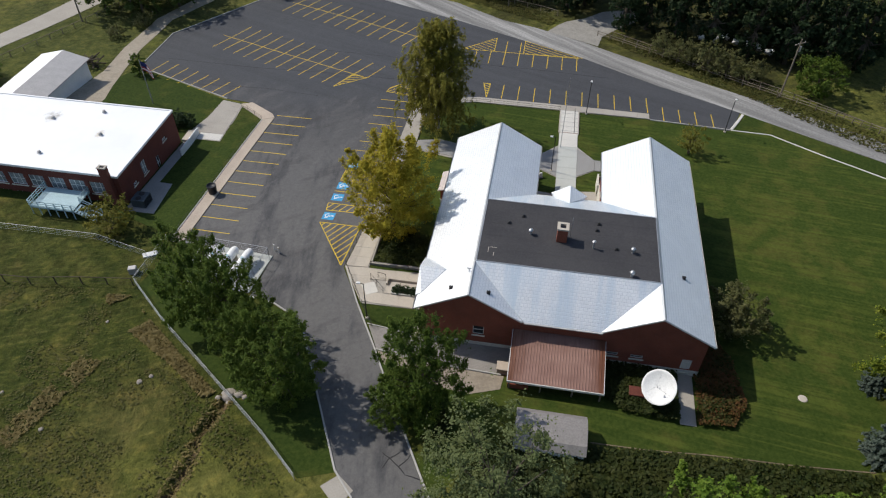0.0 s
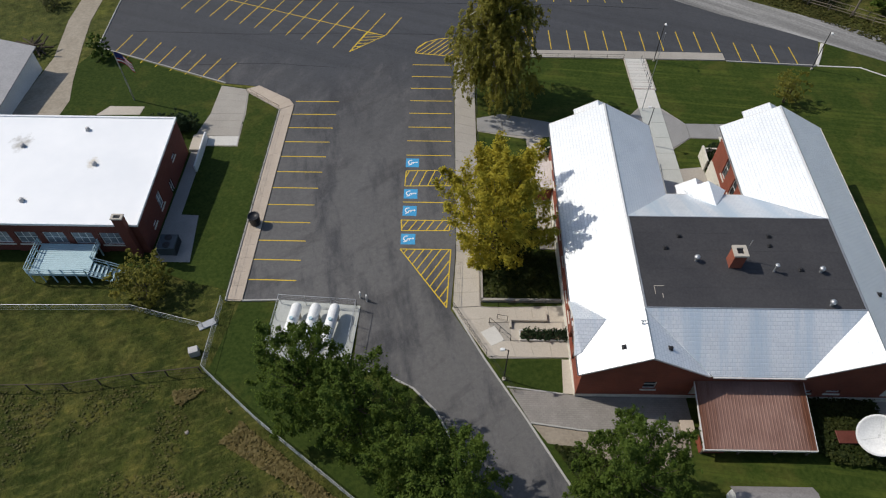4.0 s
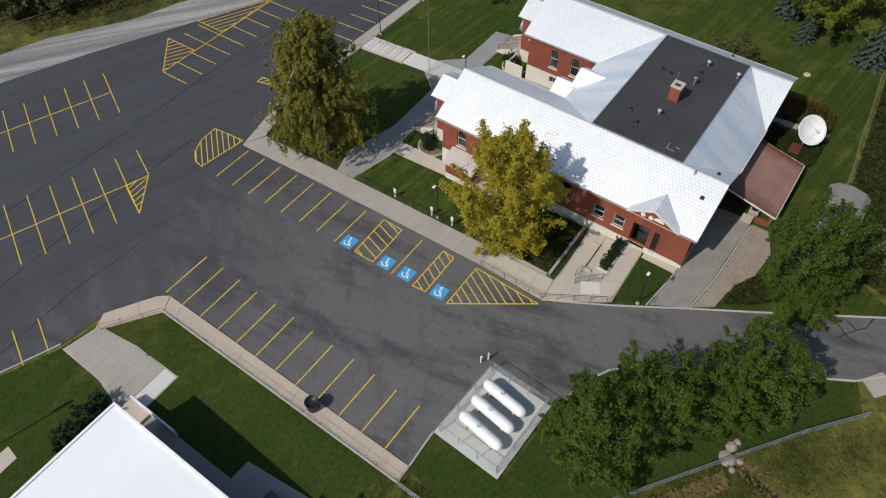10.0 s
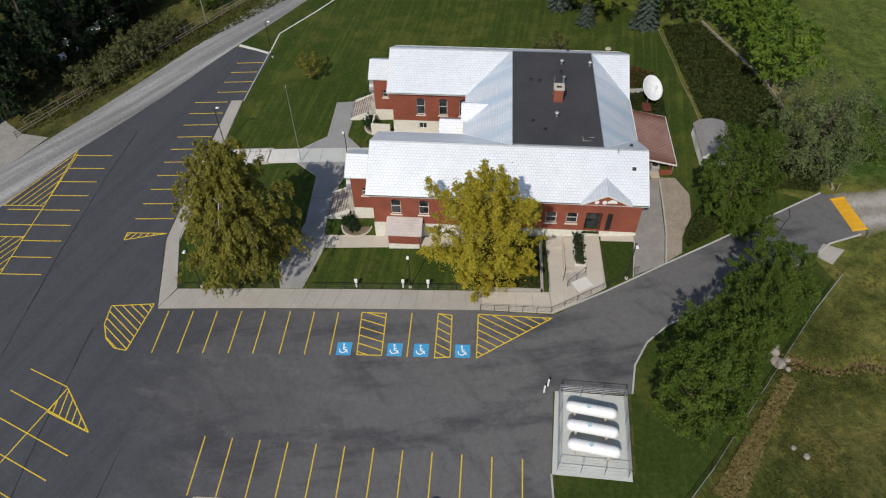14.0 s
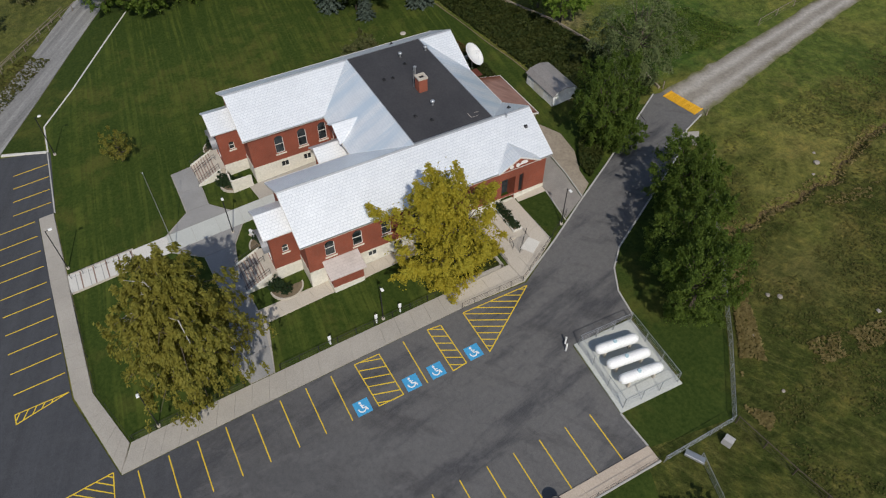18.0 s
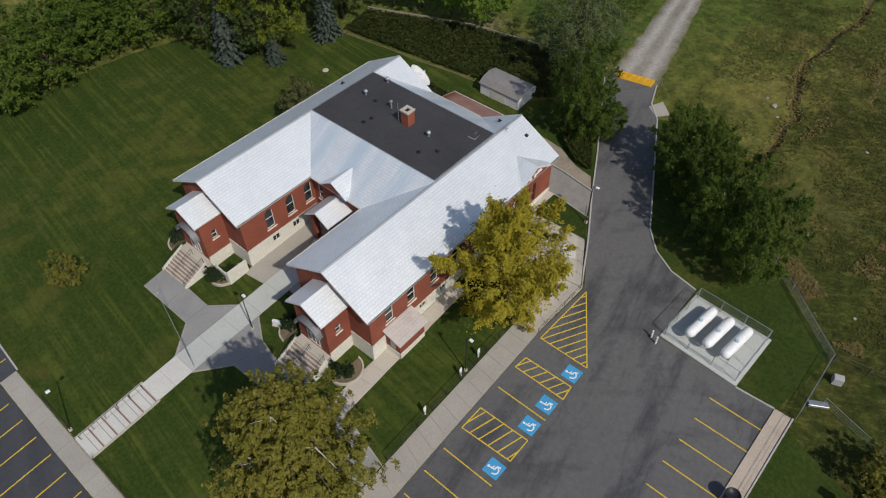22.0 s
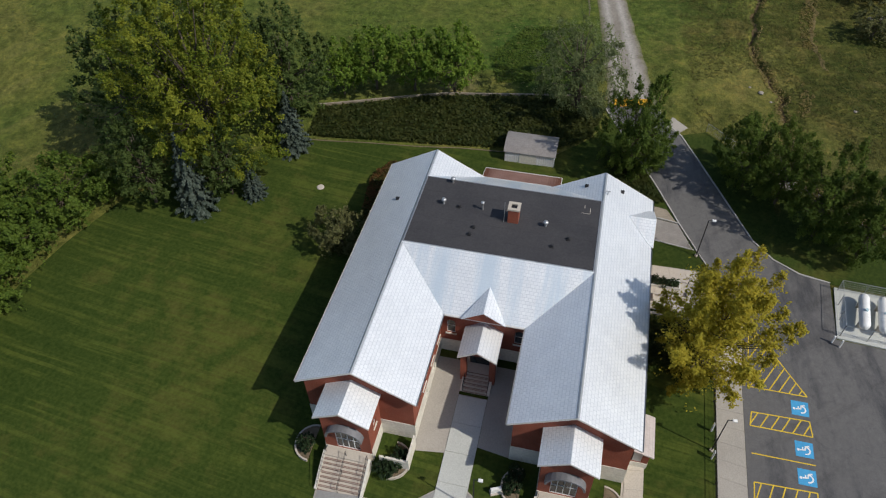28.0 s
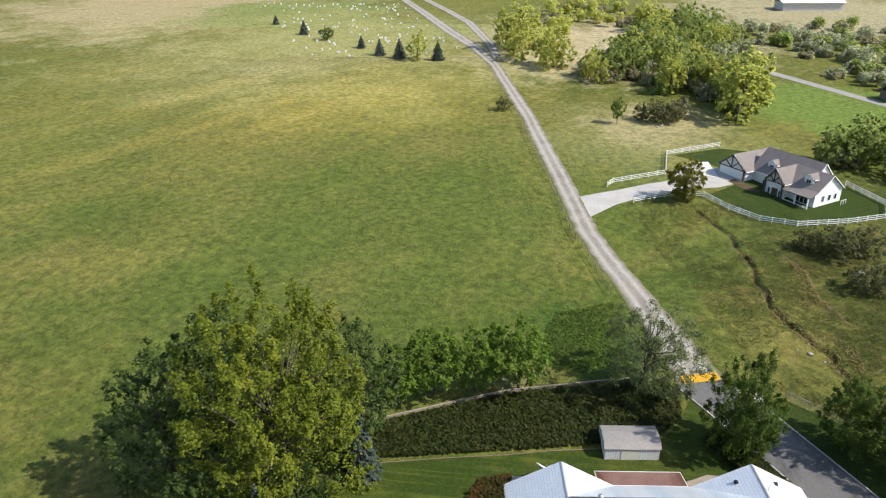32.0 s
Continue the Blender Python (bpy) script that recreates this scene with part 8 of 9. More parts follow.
def guard_bar(name, p, q, w, z0, z1, parent):
    """A flat steel bar from p to q, w wide, lying on the land."""
    d = (q - p).normalized()
    n = Vector((-d.y, d.x, 0)) * w / 2
    v = [(c.x, c.y, lz(c.x, c.y) + z) for z in (z0, z1) for c in (p - n, q - n, q + n, p + n)]
    return part(name, v, [(3, 2, 1, 0), (4, 5, 6, 7), (0, 1, 5, 4), (1, 2, 6, 5), (2, 3, 7, 6), (3, 0, 4, 7)], ORANGE, parent)


for i in range(6):
    p = ga.lerp(gb, i / 5)
    guard_bar("cross_beam", p - side * 0.8, p + side * 0.8, 0.12, 0.03, 0.17, GUARD)
for i in range(9):
    o = side * (-0.72 + 0.18 * i)
    guard_bar("grid_bar", ga + o, gb + o, 0.115, 0.06, 0.145, GUARD)
for q, w in ((ga, -1), (gb, 1)):
    guard_bar("end_beam", q + way * 0.14 * w - side * 0.85, q + way * 0.14 * w + side * 0.85, 0.14, 0.0, 0.2, GUARD)
for x, y in ((-5.9, 21.5), (-13.3, 20.5)):
    b = thing("gate_post", "short weathered timber post beside the cattle guard", "post")
    Shape().tube((0, 0, -0.3), (0, 0, 1.2), 0.09, 0.08, 8).made("shaft", TIMBER, b)
    b.matrix_basis = pose(x, y, lz(x, y))
FLAG = thing("flag", "red, white and blue striped flag on a pale pole", "flag")
Shape().tube((0, 0, -0.2), (0, 0, 7.0), 0.06, 0.035, 8).made("pole", STEEL, FLAG)
for i in range(7):
    v, f = [], []
    for j in range(7):
        t = j / 6
        for dz in (0, 1):
            v.append((0.05 + 1.25 * t, 0.14 * math.sin(5 * t), 6.85 - 0.2 * (i + dz) - 1.0 * t))
    f = [(2 * j, 2 * j + 2, 2 * j + 3, 2 * j + 1) for j in range(6)]
    part("stripe", v, f, RED if i % 2 == 0 else WHITE, FLAG)
part("canton", [(0.05 + 0.55 * t, 0.14 * math.sin(5 * t * 0.44) - 0.012, 6.86 - z - 0.44 * t) for t in (0, 0.5, 1) for z in (0, 0.78)], [(0, 2, 3, 1), (2, 4, 5, 3)], NAVY, FLAG)
FLAG.matrix_basis = Matrix.LocRotScale((-66.0, 88.3, lz(-66.0, 88.3)), Euler((0, 0, radians(-12))), (1.7, 1.7, 1.15))


def power_pole(x, y, h=11.0):
    p = thing("power_pole", "weathered wooden power pole with a cross-arm", "power pole")
    Shape().tube((0, 0, -0.5), (0, 0, h), 0.17, 0.11, 8).made("pole", TIMBER, p)
    Shape().box(-1.2, 1.2, -0.06, 0.06, h - 0.9, h - 0.75).made("cross_arm", TIMBER, p)
    Shape().tube((0.35, 0, h - 2.3), (0.35, 0, h - 1.4), 0.22, n=12).made("transformer", STEEL, p)
    for x2 in (-1.1, -0.5, 1.1):
        Shape().lathe([(0.03, 0), (0.06, 0.1), (0.02, 0.18)], 8, (x2, 0, h - 0.75)).made("insulator", GREY_SHED, p)
    p.matrix_basis = pose(x, y, lz(x, y), 0, 0, 35)


power_pole(39.2, 112.4)
LAMP = thing("street_lamp", "thin weathered lamp pole with a white head", "street lamp")
Shape().tube((0, 0, -0.4), (0.25, 0, 7.6), 0.09, 0.06, 8).made("pole", TIMBER, LAMP)
Shape().tube((0.25, 0, 7.5), (-0.3, 0, 7.75), 0.03, 0.03, 6).made("bracket", STEEL, LAMP)
Shape().bevel_box(-1.1, -0.25, -0.16, 0.16, 7.66, 7.82, 0.05).made("lamp_head", WHITE, LAMP)
LAMP.matrix_basis = pose(-11.7, 142.8, lz(-11.7, 142.8), 0, 0, 60)
power_pole(-97, 118, 9.0)

# ---- the white house beyond the pasture ----
HOUSE = thing("white_house", "white house with grey shingle roofs, gables and dark timber trim", "house")
HZ = 6.35
HOUSE.matrix_basis = Matrix.LocRotScale((-50.3, -35.6, HZ), Euler((0, 0, math.atan2(-0.879, 0.477))), None)
# local: x along the front towards the garage, y towards the farm road


def hbox(name, x0, x1, y0, y1, z0, z1, m, label="", parent=None):
    return Shape().box(x0, x1, y0, y1, z0, z1).made(name, m, parent or HOUSE, label)


def hgable(x0, x1, y0, y1, e, r, along, ov=0.45):
    """A gable roof over a block; along names the ridge's axis."""
    if along == 'x':
        c = (y0 + y1) / 2
        q = [[(x0 - ov, y0 - ov, e), (x1 + ov, y0 - ov, e), (x1 + ov, c, r), (x0 - ov, c, r)], [(x0 - ov, c, r), (x1 + ov, c, r), (x1 + ov, y1 + ov, e), (x0 - ov, y1 + ov, e)]]
        g = [[(x, y0, e), (x, y1, e), (x, c, r - 0.2)] for x in (x0 + 0.05, x1 - 0.05)]
    else:
        c = (x0 + x1) / 2
        q = [[(x0 - ov, y0 - ov, e), (c, y0 - ov, r), (c, y1 + ov, r), (x0 - ov, y1 + ov, e)][::-1], [(c, y0 - ov, r), (x1 + ov, y0 - ov, e), (x1 + ov, y1 + ov, e), (c, y1 + ov, r)][::-1]]
        g = [[(x0, y, e), (x1, y, e), (c, y, r - 0.2)] for y in (y0 + 0.05, y1 - 0.05)]
    for p in q:
        Shape().slab(p, 0.16).made("roof_slope", SHINGLE, HOUSE)
        (ax, ay, az), (bx, by, bz) = min(p, key=lambda v: v[2]), [v for v in p if v[2] == min(w[2] for w in p)][1]
        Shape().tube((ax, ay, az - 0.1), (bx, by, bz - 0.1), 0.08, n=6).made("gutter", WHITE, HOUSE)
    for t in g:
        d = Vector((0.08, 0, 0)) if along == 'x' else Vector((0, 0.08, 0))
        v = [tuple(Vector(p) - d) for p in t] + [tuple(Vector(p) + d) for p in t]
        part("gable", v, [(0, 1, 2), (5, 4, 3), (0, 3, 4, 1), (1, 4, 5, 2), (2, 5, 3, 0)], WHITE, HOUSE)
        for o in (t[0], t[1]):
            e1, e2 = Vector(o), Vector(t[2])
            out = Vector(((ov + 0.03) * (1 if o[0] > (x0 + x1) / 2 else -1), 0, 0)) if along == 'x' else Vector((0, (ov + 0.03) * (1 if o[1] > (y0 + y1) / 2 else -1), 0))
            Shape().tube(e1 + out + Vector((0, 0, 0.02)), e2 + out + Vector((0, 0, 0.1)), 0.11, n=4).made("bargeboard", WHITE, HOUSE)


def hwindow(x0, x1, y, z0, z1, lights=2):
    """A framed window in a front wall."""
    w = hbox("window", x0, x1, y, y + 0.05, z0, z1, GLASS)
    for a, b, c, d in ((x0 - 0.09, x0, z0 - 0.09, z1 + 0.09), (x1, x1 + 0.09, z0 - 0.09, z1 + 0.09), (x0, x1, z0 - 0.09, z0), (x0, x1, z1, z1 + 0.09)):
        hbox("frame", a, b, y, y + 0.09, c, d, WHITE, "", w)
    for i in range(1, lights):
        m = x0 + (x1 - x0) * i / lights
        hbox("bar", m - 0.03, m + 0.03, y + 0.05, y + 0.08, z0, z1, WHITE, "", w)


# garage wing, link, main block and its low end
hbox("garage", 17.2, 24.6, -9.0, 1.0, -1.4, 3.2, WHITE)
hbox("body", 8.0, 17.2, -9.4, -1.6, -1.4, 3.2, WHITE)
hbox("body", 0.3, 9.0, -8.4, 0, -1.4, 3.2, WHITE)
hbox("foundation", 0.24, 9.05, -8.46, 0.06, -1.8, -0.5, CONCRETE_GREY)
hgable(17.2, 24.6, -9.0, 1.0, 3.2, 6.4, 'y', 0.5)
hgable(3.6, 17.6, -10.4, -1.6, 3.3, 7.9, 'x', 0.4)
hgable(0.3, 9.0, -8.4, 0, 3.2, 6.6, 'x', 0.5)
hbox("front_bay", 6.6, 11.0, -2, 1.7, -1.2, 3.6, WHITE)
hgable(6.6, 11.0, -5.5, 1.7, 3.6, 6.6, 'y', 0.5)
for x0, x1, y, z0, z1 in ((17.3, 24.5, 1.62, 3.3, 6.25), (6.6, 11.0, 2.32, 3.6, 6.4)):
    c = (x0 + x1) / 2
    for a, b in (((x0, z0), (x1, z0)), ((x0, z0), (c, z1)), ((x1, z0), (c, z1)), ((c, z0), (c, z1)), ((c - (x1 - x0) * 0.25, z0 + (z1 - z0) * 0.5), (c, z0)), ((c + (x1 - x0) * 0.25, z0 + (z1 - z0) * 0.5), (c, z0))):
        Shape().tube((a[0], y, a[1]), (b[0], y, b[1]), 0.13, n=4).made("timber_brace", TIMBER_DARK, HOUSE)
for x, y in ((17.3, 1.5), (11.0, 2.2), (6.6, 2.2)):
    Shape().bevel_box(x - 0.16, x + 0.16, y - 0.16, y + 0.16, -1.2, 3.6, 0.02).made("timber_post", TIMBER_DARK, HOUSE)
for x0 in (17.9, 21.2):
    door = hbox("garage_door", x0, x0 + 2.8, 1.01, 1.07, -1.0, 1.9, TRIM)
    for i in range(4):
        hbox("panel", x0 + 0.08, x0 + 2.72, 1.07, 1.09, -0.95 + 0.71 * i, -0.30 + 0.71 * i, WHITE, "", door)
hbox("front_door", 7.9, 9.4, 1.71, 1.77, -0.5, 2.1, TIMBER_DARK, "dark glazed double front door")
hwindow(7.2, 7.6, 1.71, 0.2, 1.9, 1)
hwindow(9.8, 10.3, 1.71, 0.2, 1.9, 1)
hwindow(12.2, 14.4, -1.59, 0.5, 1.8, 3)
hwindow(1.6, 4.6, 0.01, 0.4, 2.0, 3)
for y in (-6.9, -5.0, -3.0):
    w = hbox("window", 0.24, 0.29, y, y + 0.75, 1.0, 2.2, GLASS)
    for a, b, c, d in ((y - 0.08, y, 0.92, 2.28), (y + 0.75, y + 0.83, 0.92, 2.28), (y, y + 0.75, 0.92, 1.0), (y, y + 0.75, 2.2, 2.28)):
        hbox("frame", 0.20, 0.29, a, b, c, d, WHITE, "", w)
hbox("balcony", -1.3, 0.25, -8.3, -6.6, -0.1, 0.1, WHITE)
for y in (-8.25, -7.45, -6.65):
    hbox("baluster", -1.28, -1.2, y, y + 0.08, 0.1, 1.0, WHITE)
hbox("balcony_rail", -1.3, -1.18, -8.3, -6.55, 1.0, 1.08, WHITE)
for x in (2.2, 12.6):
    y0 = -1.3 if x < 9 else -2.7
    hbox("dormer", x, x + 2.2, y0 - 2.6, y0, 3.6, 5.5, WHITE)
    hwindow(x + 0.6, x + 1.6, y0 + 0.01, 4.2, 5.2, 2)
    hgable(x - 0.1, x + 2.3, y0 - 3.4, y0, 5.4, 6.4, 'y', 0.25)
# porch with rails and posts
hbox("porch_floor", 0.3, 6.6, 0.07, 1.9, -1.4, -0.5, CONCRETE_GREY)
Shape().slab([(-0.2, 2.3, 2.7), (6.6, 2.3, 2.7), (6.6, -0.1, 3.6), (-0.2, -0.1, 3.6)], 0.14).made("porch_roof", SHINGLE, HOUSE)
for x in (0.5, 3.5, 6.2):
    Shape().bevel_box(x - 0.12, x + 0.12, 1.66, 1.88, -0.5, 2.75, 0.02).made("porch_post", WHITE, HOUSE)
for z in (-0.2, 0.4):
    hbox("porch_rail", 0.6, 6.1, 1.74, 1.82, z, z + 0.08, WHITE)
for i in range(18):
    hbox("baluster", 0.8 + i * 0.3, 0.86 + i * 0.3, 1.75, 1.81, -0.12, 0.4, WHITE)
for i in range(5):
    Shape().bevel_box(7.6, 9.8, 1.8 + i * 0.32, 2.14 + i * 0.32, -1.7, -0.55 - 0.17 * i, 0.02).made("step", CONCRETE, HOUSE)
for x in (7.5, 9.9):
    Shape().tube((x, 1.9, 0.4), (x, 3.4, -0.45), 0.05, n=6).made("stair_rail", WHITE, HOUSE)
    for y, z in ((1.9, 0.4), (3.4, -0.45)):
        Shape().tube((x, y, z), (x, y, z - 1.1), 0.06, n=6).made("stair_post", WHITE, HOUSE)
tagged(drape("house_apron", [(-36.2, -52.2), (-31.0, -55.5), (-32.5, -62.5), (-37.0, -63)], 0.07, CONCRETE_PALE), "white concrete apron before the garage", "apron", kind="structure")
tagged(drape("flower_bed", [(-42.6, -44.2), (-40.2, -44.6), (-38.2, -48.5), (-37.4, -50.4), (-39.4, -51.6), (-42.2, -46.8)], 0.06, CREEK), "dark mulched bed before the house", "bed", kind="structure")


def rail_fence(points, label):
    fe = thing("rail_fence", label, "fence")
    post = None
    for a, b in zip(points, points[1:]):
        n = max(1, round(math.dist(a, b) / 2.4))
        pts = [(a[0] + (b[0] - a[0]) * i / n, a[1] + (b[1] - a[1]) * i / n) for i in range(n + 1)]
        for i, (x, y) in enumerate(pts):
            if i < n or b == points[-1]:
                if post is None:
                    post = Shape().bevel_box(-0.07, 0.07, -0.07, 0.07, -0.3, 1.35, 0.03).made("post", WHITE, fe)
                    post.location = (x, y, lz(x, y))
                else:
                    c = post.copy()
                    scene.collection.objects.link(c)
                    c.location = (x, y, lz(x, y))
        for p, q in zip(pts, pts[1:]):
            for h in (0.35, 0.75, 1.15):
                s = Shape()
                s.slab([(p[0] - 0.03, p[1], lz(*p) + h + 0.07), (q[0] - 0.03, q[1], lz(*q) + h + 0.07), (q[0] + 0.03, q[1] + 0.03, lz(*q) + h + 0.07), (p[0] + 0.03, p[1] + 0.03, lz(*p) + h + 0.07)], 0.14)
                s.made("rail", WHITE, fe)
    return fe


rail_fence([(-9.5, -46.5), (-11.2, -48.9), (-24.5, -54.4), (-28.2, -67.9), (-43.5, -74.5)], "white three-rail fence along the drive")
rail_fence([(-13.5, -37.8), (-16.0, -39.0), (-23.3, -41.8), (-29.2, -41.0), (-32.3, -34.4), (-36.6, -29.1), (-43.1, -26.8), (-53.8, -28.5), (-62.6, -31.1), (-66.0, -37.4), (-62.7, -48)], "white three-rail fence round the house lawn")
BARN = thing("long_barn", "long white-roofed barn far across the fields", "barn")
bz = lz(-165, -304)
for a, b in (((-182, -310), (-150, -310)), ((-150, -310), (-150, -298)), ((-150, -298), (-182, -298)), ((-182, -298), (-182, -310))):
    wall("wall", a, b, bz - 1, bz + 4, GREY_SHED, BARN)
Shape().slab([(-183, -311, bz + 4), (-149, -311, bz + 4), (-149, -304, bz + 5.6), (-183, -304, bz + 5.6)], 0.2).made("roof_slope", MEMBRANE_WHITE, BARN)
Shape().slab([(-183, -304, bz + 5.6), (-149, -304, bz + 5.6), (-149, -297, bz + 4), (-183, -297, bz + 4)], 0.2).made("roof_slope", MEMBRANE_WHITE, BARN)
FARM = thing("far_cottage", "small brown cottage beside the far lane", "cottage")
fz = lz(-112, -118)
Shape().box(-117, -109, -122, -115, fz - 0.5, fz + 2.8).made("wall", TIMBER, FARM)
Shape().slab([(-117.6, -122.6, fz + 2.8), (-108.4, -122.6, fz + 2.8), (-108.4, -118.5, fz + 4.6), (-117.6, -118.5, fz + 4.6)], 0.2).made("roof", SHINGLE, FARM)
Shape().slab([(-117.6, -118.5, fz + 4.6), (-108.4, -118.5, fz + 4.6), (-108.4, -114.4, fz + 2.8), (-117.6, -114.4, fz + 2.8)], 0.2).made("roof", SHINGLE, FARM)

# weathered pole fence along the road verge
POLES = thing("pole_fence", "low weathered timber pole fence along the road verge", "fence")
way_pts = [(7.5, 131.6), (22.3, 122.6), (36.0, 113.9), (47.0, 106.6), (54.0, 102.2), (66.0, 91.0)]
for a, b in zip(way_pts, way_pts[1:]):
    n = max(1, round(math.dist(a, b) / 3.0))
    spots = [Vector((a[0] + (b[0] - a[0]) * i / n, a[1] + (b[1] - a[1]) * i / n, 0)) for i in range(n + 1)]
    for p in spots:
        p.z = lz(p.x, p.y)
    for p, q in zip(spots, spots[1:]):
        Shape().tube(p - Vector((0, 0, 0.3)), p + Vector((0, 0, 1.15)), 0.09, 0.08, 6).made("post", TIMBER, POLES)
        for h in (0.55, 1.0):
            Shape().tube(p + Vector((0, 0, h)), q + Vector((0, 0, h + 0.03)), 0.06, 0.05, 6).made("pole", TIMBER, POLES)

# pale sheets and scrap lying among the evergreens
rng1 = np.random.default_rng(21)
for x, y in ((33.0, 135.5), (34.7, 133.6), (37.0, 132.2), (38.8, 131.6), (40.4, 130.0), (28.2, 134.0), (31.0, 133.2)):
    sheet = thing("scrap_sheet", "crumpled pale sheet lying among the evergreens", "scrap sheet", "scrap among the evergreens")
    w, d = rng1.uniform(0.7, 1.5), rng1.uniform(0.5, 0.9)
    v = [(-w + 2 * w * i / 4, -d + 2 * d * j / 3, 0.35 + rng1.uniform(0, 0.5)) for j in range(4) for i in range(5)]
    v += [(a, b, c - 0.05) for a, b, c in v]
    f = [(j * 5 + i, j * 5 + i + 1, j * 5 + i + 6, j * 5 + i + 5) for j in range(3) for i in range(4)]
    f += [tuple(k2 + 20 for k2 in reversed(q)) for q in f]
    part("sheet", v, f, WHITE, sheet)
    Shape().box(-w * 0.7, w * 0.7, -d * 0.7, d * 0.7, -0.1, 0.4).made("heap", GREY_SHED, sheet)
    sheet.matrix_basis = pose(x, y, lz(x, y), 0, 0, rng1.uniform(0, 180))


# ---- trees and shrubs ----
def scatter(poly, n, rng):
    """Random places inside an outline."""
    poly = np.array(poly)
    out = np.zeros((0, 2))
    while len(out) < n:
        p = rng.uniform(poly.min(0), poly.max(0), (n * 2, 2))
        inside = np.zeros(len(p), bool)
        for (x0, y0), (x1, y1) in zip(poly, np.roll(poly, -1, 0)):
            c = ((y0 > p[:, 1]) != (y1 > p[:, 1])) & (p[:, 0] < (x1 - x0) * (p[:, 1] - y0) / (y1 - y0 + 1e-9) + x0)
            inside ^= c
        out = np.concatenate([out, p[inside]])
    return out[:n]


gold = stand(broad_tree(11, 14.3, 5.0, LEAF_GOLD, BARK, 50000, 0.185, "golden-yellow broadleaf tree beside the brick building", 0.03, 38, 1.0, 0.27, spiky=0.8, pointed=0.35, uneven=0.08), -18.9, 62.3)
birch = stand(weeping_tree(12, 18.6, 5.7, LEAF_OLIVE, BIRCH_BARK, 56000, 0.19, "olive-green weeping birch with pale limbs at the corner lawn"), -17.9, 89.2)
oak = broad_tree(13, 11.0, 5.0, LEAF_GREEN, BARK, 46000, 0.165, "dense dark-green tree beside the driveway", 0.04, 42, 1.0, 0.235, pointed=0.2, spiky=0.12, uneven=0.05, mounds=17, full=2.3)
stand(oak, -36.0, 43.4, 0.0, 0.80, 0.0, 1.40)
again(oak, -31.7, 41.0, 1.3, 0.82, 1.24)
again(oak, -27.6, 36.8, 2.6, 0.66, 1.4)
again(oak, -23.8, 34.6, 4.0, 0.84, 1.06)
again(oak, -9.9, 35.2, 0.7, 0.82, 1.42, "leafy green tree behind the building by the driveway")
again(oak, -12.2, 33.6, 2.1, 0.55, 0.9, "smaller turning green tree by the driveway")
poplar = stand(broad_tree(14, 28.2, 8.9, LEAF_LIME, BARK, 92000, 0.215, "very tall yellow-green poplar at the edge of the lawn", 0.02, 90, 1.0, 0.17, pointed=0.12, spiky=0.5, uneven=0.10, mounds=30, full=2.7), 41.8, 44.2)
dark = stand(broad_tree(15, 22, 7.2, LEAF_DULL, BARK, 20000, 0.34, "tall dark-green tree beside the poplar", 0.03, 44, 1.0, 0.22, pointed=0.25, spiky=0.3, mounds=18, full=2.4), 55.0, 41.5, 0.0, 0.86)
again(dark, 35.8, 33.5, 1.0, 0.76)
again(dark, 50.0, 35.0, 2.2, 0.86)
again(dark, 48.5, 51.0, 4.4, 0.57)
again(dark, 39.5, 34.0, 3.1, 0.69)
again(dark, 39.4, 47.6, 5.2, 0.52)
lime = broad_tree(16, 8.8, 4.1, LEAF_FRESH, BARK, 14000, 0.25, "bright green tree behind the dark ground cover", 0.24, 26, 1.0, 0.28, mounds=9)
stand(lime, 26.6, 24.6)
again(lime, 21.0, 24.0, 1.1, 0.95)
again(lime, 15.2, 23.8, 2.3, 1.05)
again(lime, 31, 26.5, 3.3, 0.85)
willow = stand(broad_tree(17, 13.8, 6.2, LEAF_GREY, BARK, 22000, 0.20, "open grey-green willow beside the road gate", 0.12, 32, 1.0, 0.28, droop=1.0, stems=3), -2.0, 24.2, 0.0, 0.94)
hedge_tree = broad_tree(18, 8.6, 5.2, LEAF_HEDGE, BARK, 13000, 0.28, "broad green tree along the lawn's edge", 0.05, 28, 1.0, 0.28, mounds=12)
stand(hedge_tree, 57, 56.5)
for x, y, t, s in ((59, 63.5, 1, 1.05), (58, 71, 2, 0.95), (57.5, 78, 3, 1.0), (66, 60, 4, 1.1), (64, 84, 5, 1.1), (54.5, 50.8, 0.4, 0.7), (66, 70, 2.4, 1.0)):
    again(hedge_tree, x, y, t, s)
shrub = stand(broad_tree(19, 4.8, 2.9, LEAF_BRUSH, BARK, 10000, 0.19, "sprawling grey-green shrub beside the wing", 0.03, 20, 1.0, 0.36, name="shrub", category="shrub", stems=3), 22.3, 53.4)
sapling = stand(broad_tree(20, 4.6, 1.9, LEAF_OLIVE, BARK, 4200, 0.14, "small thin turning tree on the lawn", 0.14, 16, 1.0, 0.36, name="small_tree", stems=2), 21.2, 89.9)
stand(broad_tree(21, 4.4, 2.5, LEAF_OLIVE, BARK, 5000, 0.20, "olive-green bush beside the timber deck", 0.04, 18, 1.0, 0.36, name="shrub", category="shrub", stems=3), -55.0, 56.6)
stand(broad_tree(22, 3.6, 1.3, LEAF_GREEN, BARK, 1800, 0.24, "small green tree at the corner of the lot", 0.08, 14, 1.0, 0.38, name="small_tree"), -73.5, 98.0)
ball = broad_tree(23, 1.25, 0.72, LEAF_DARK, BARK, 1500, 0.13, "round clipped dark green shrub in a planter", 0.02, 18, 1.0, 0.5, name="clipped_shrub", category="shrub")
stand(ball, 8.6, 78.6)
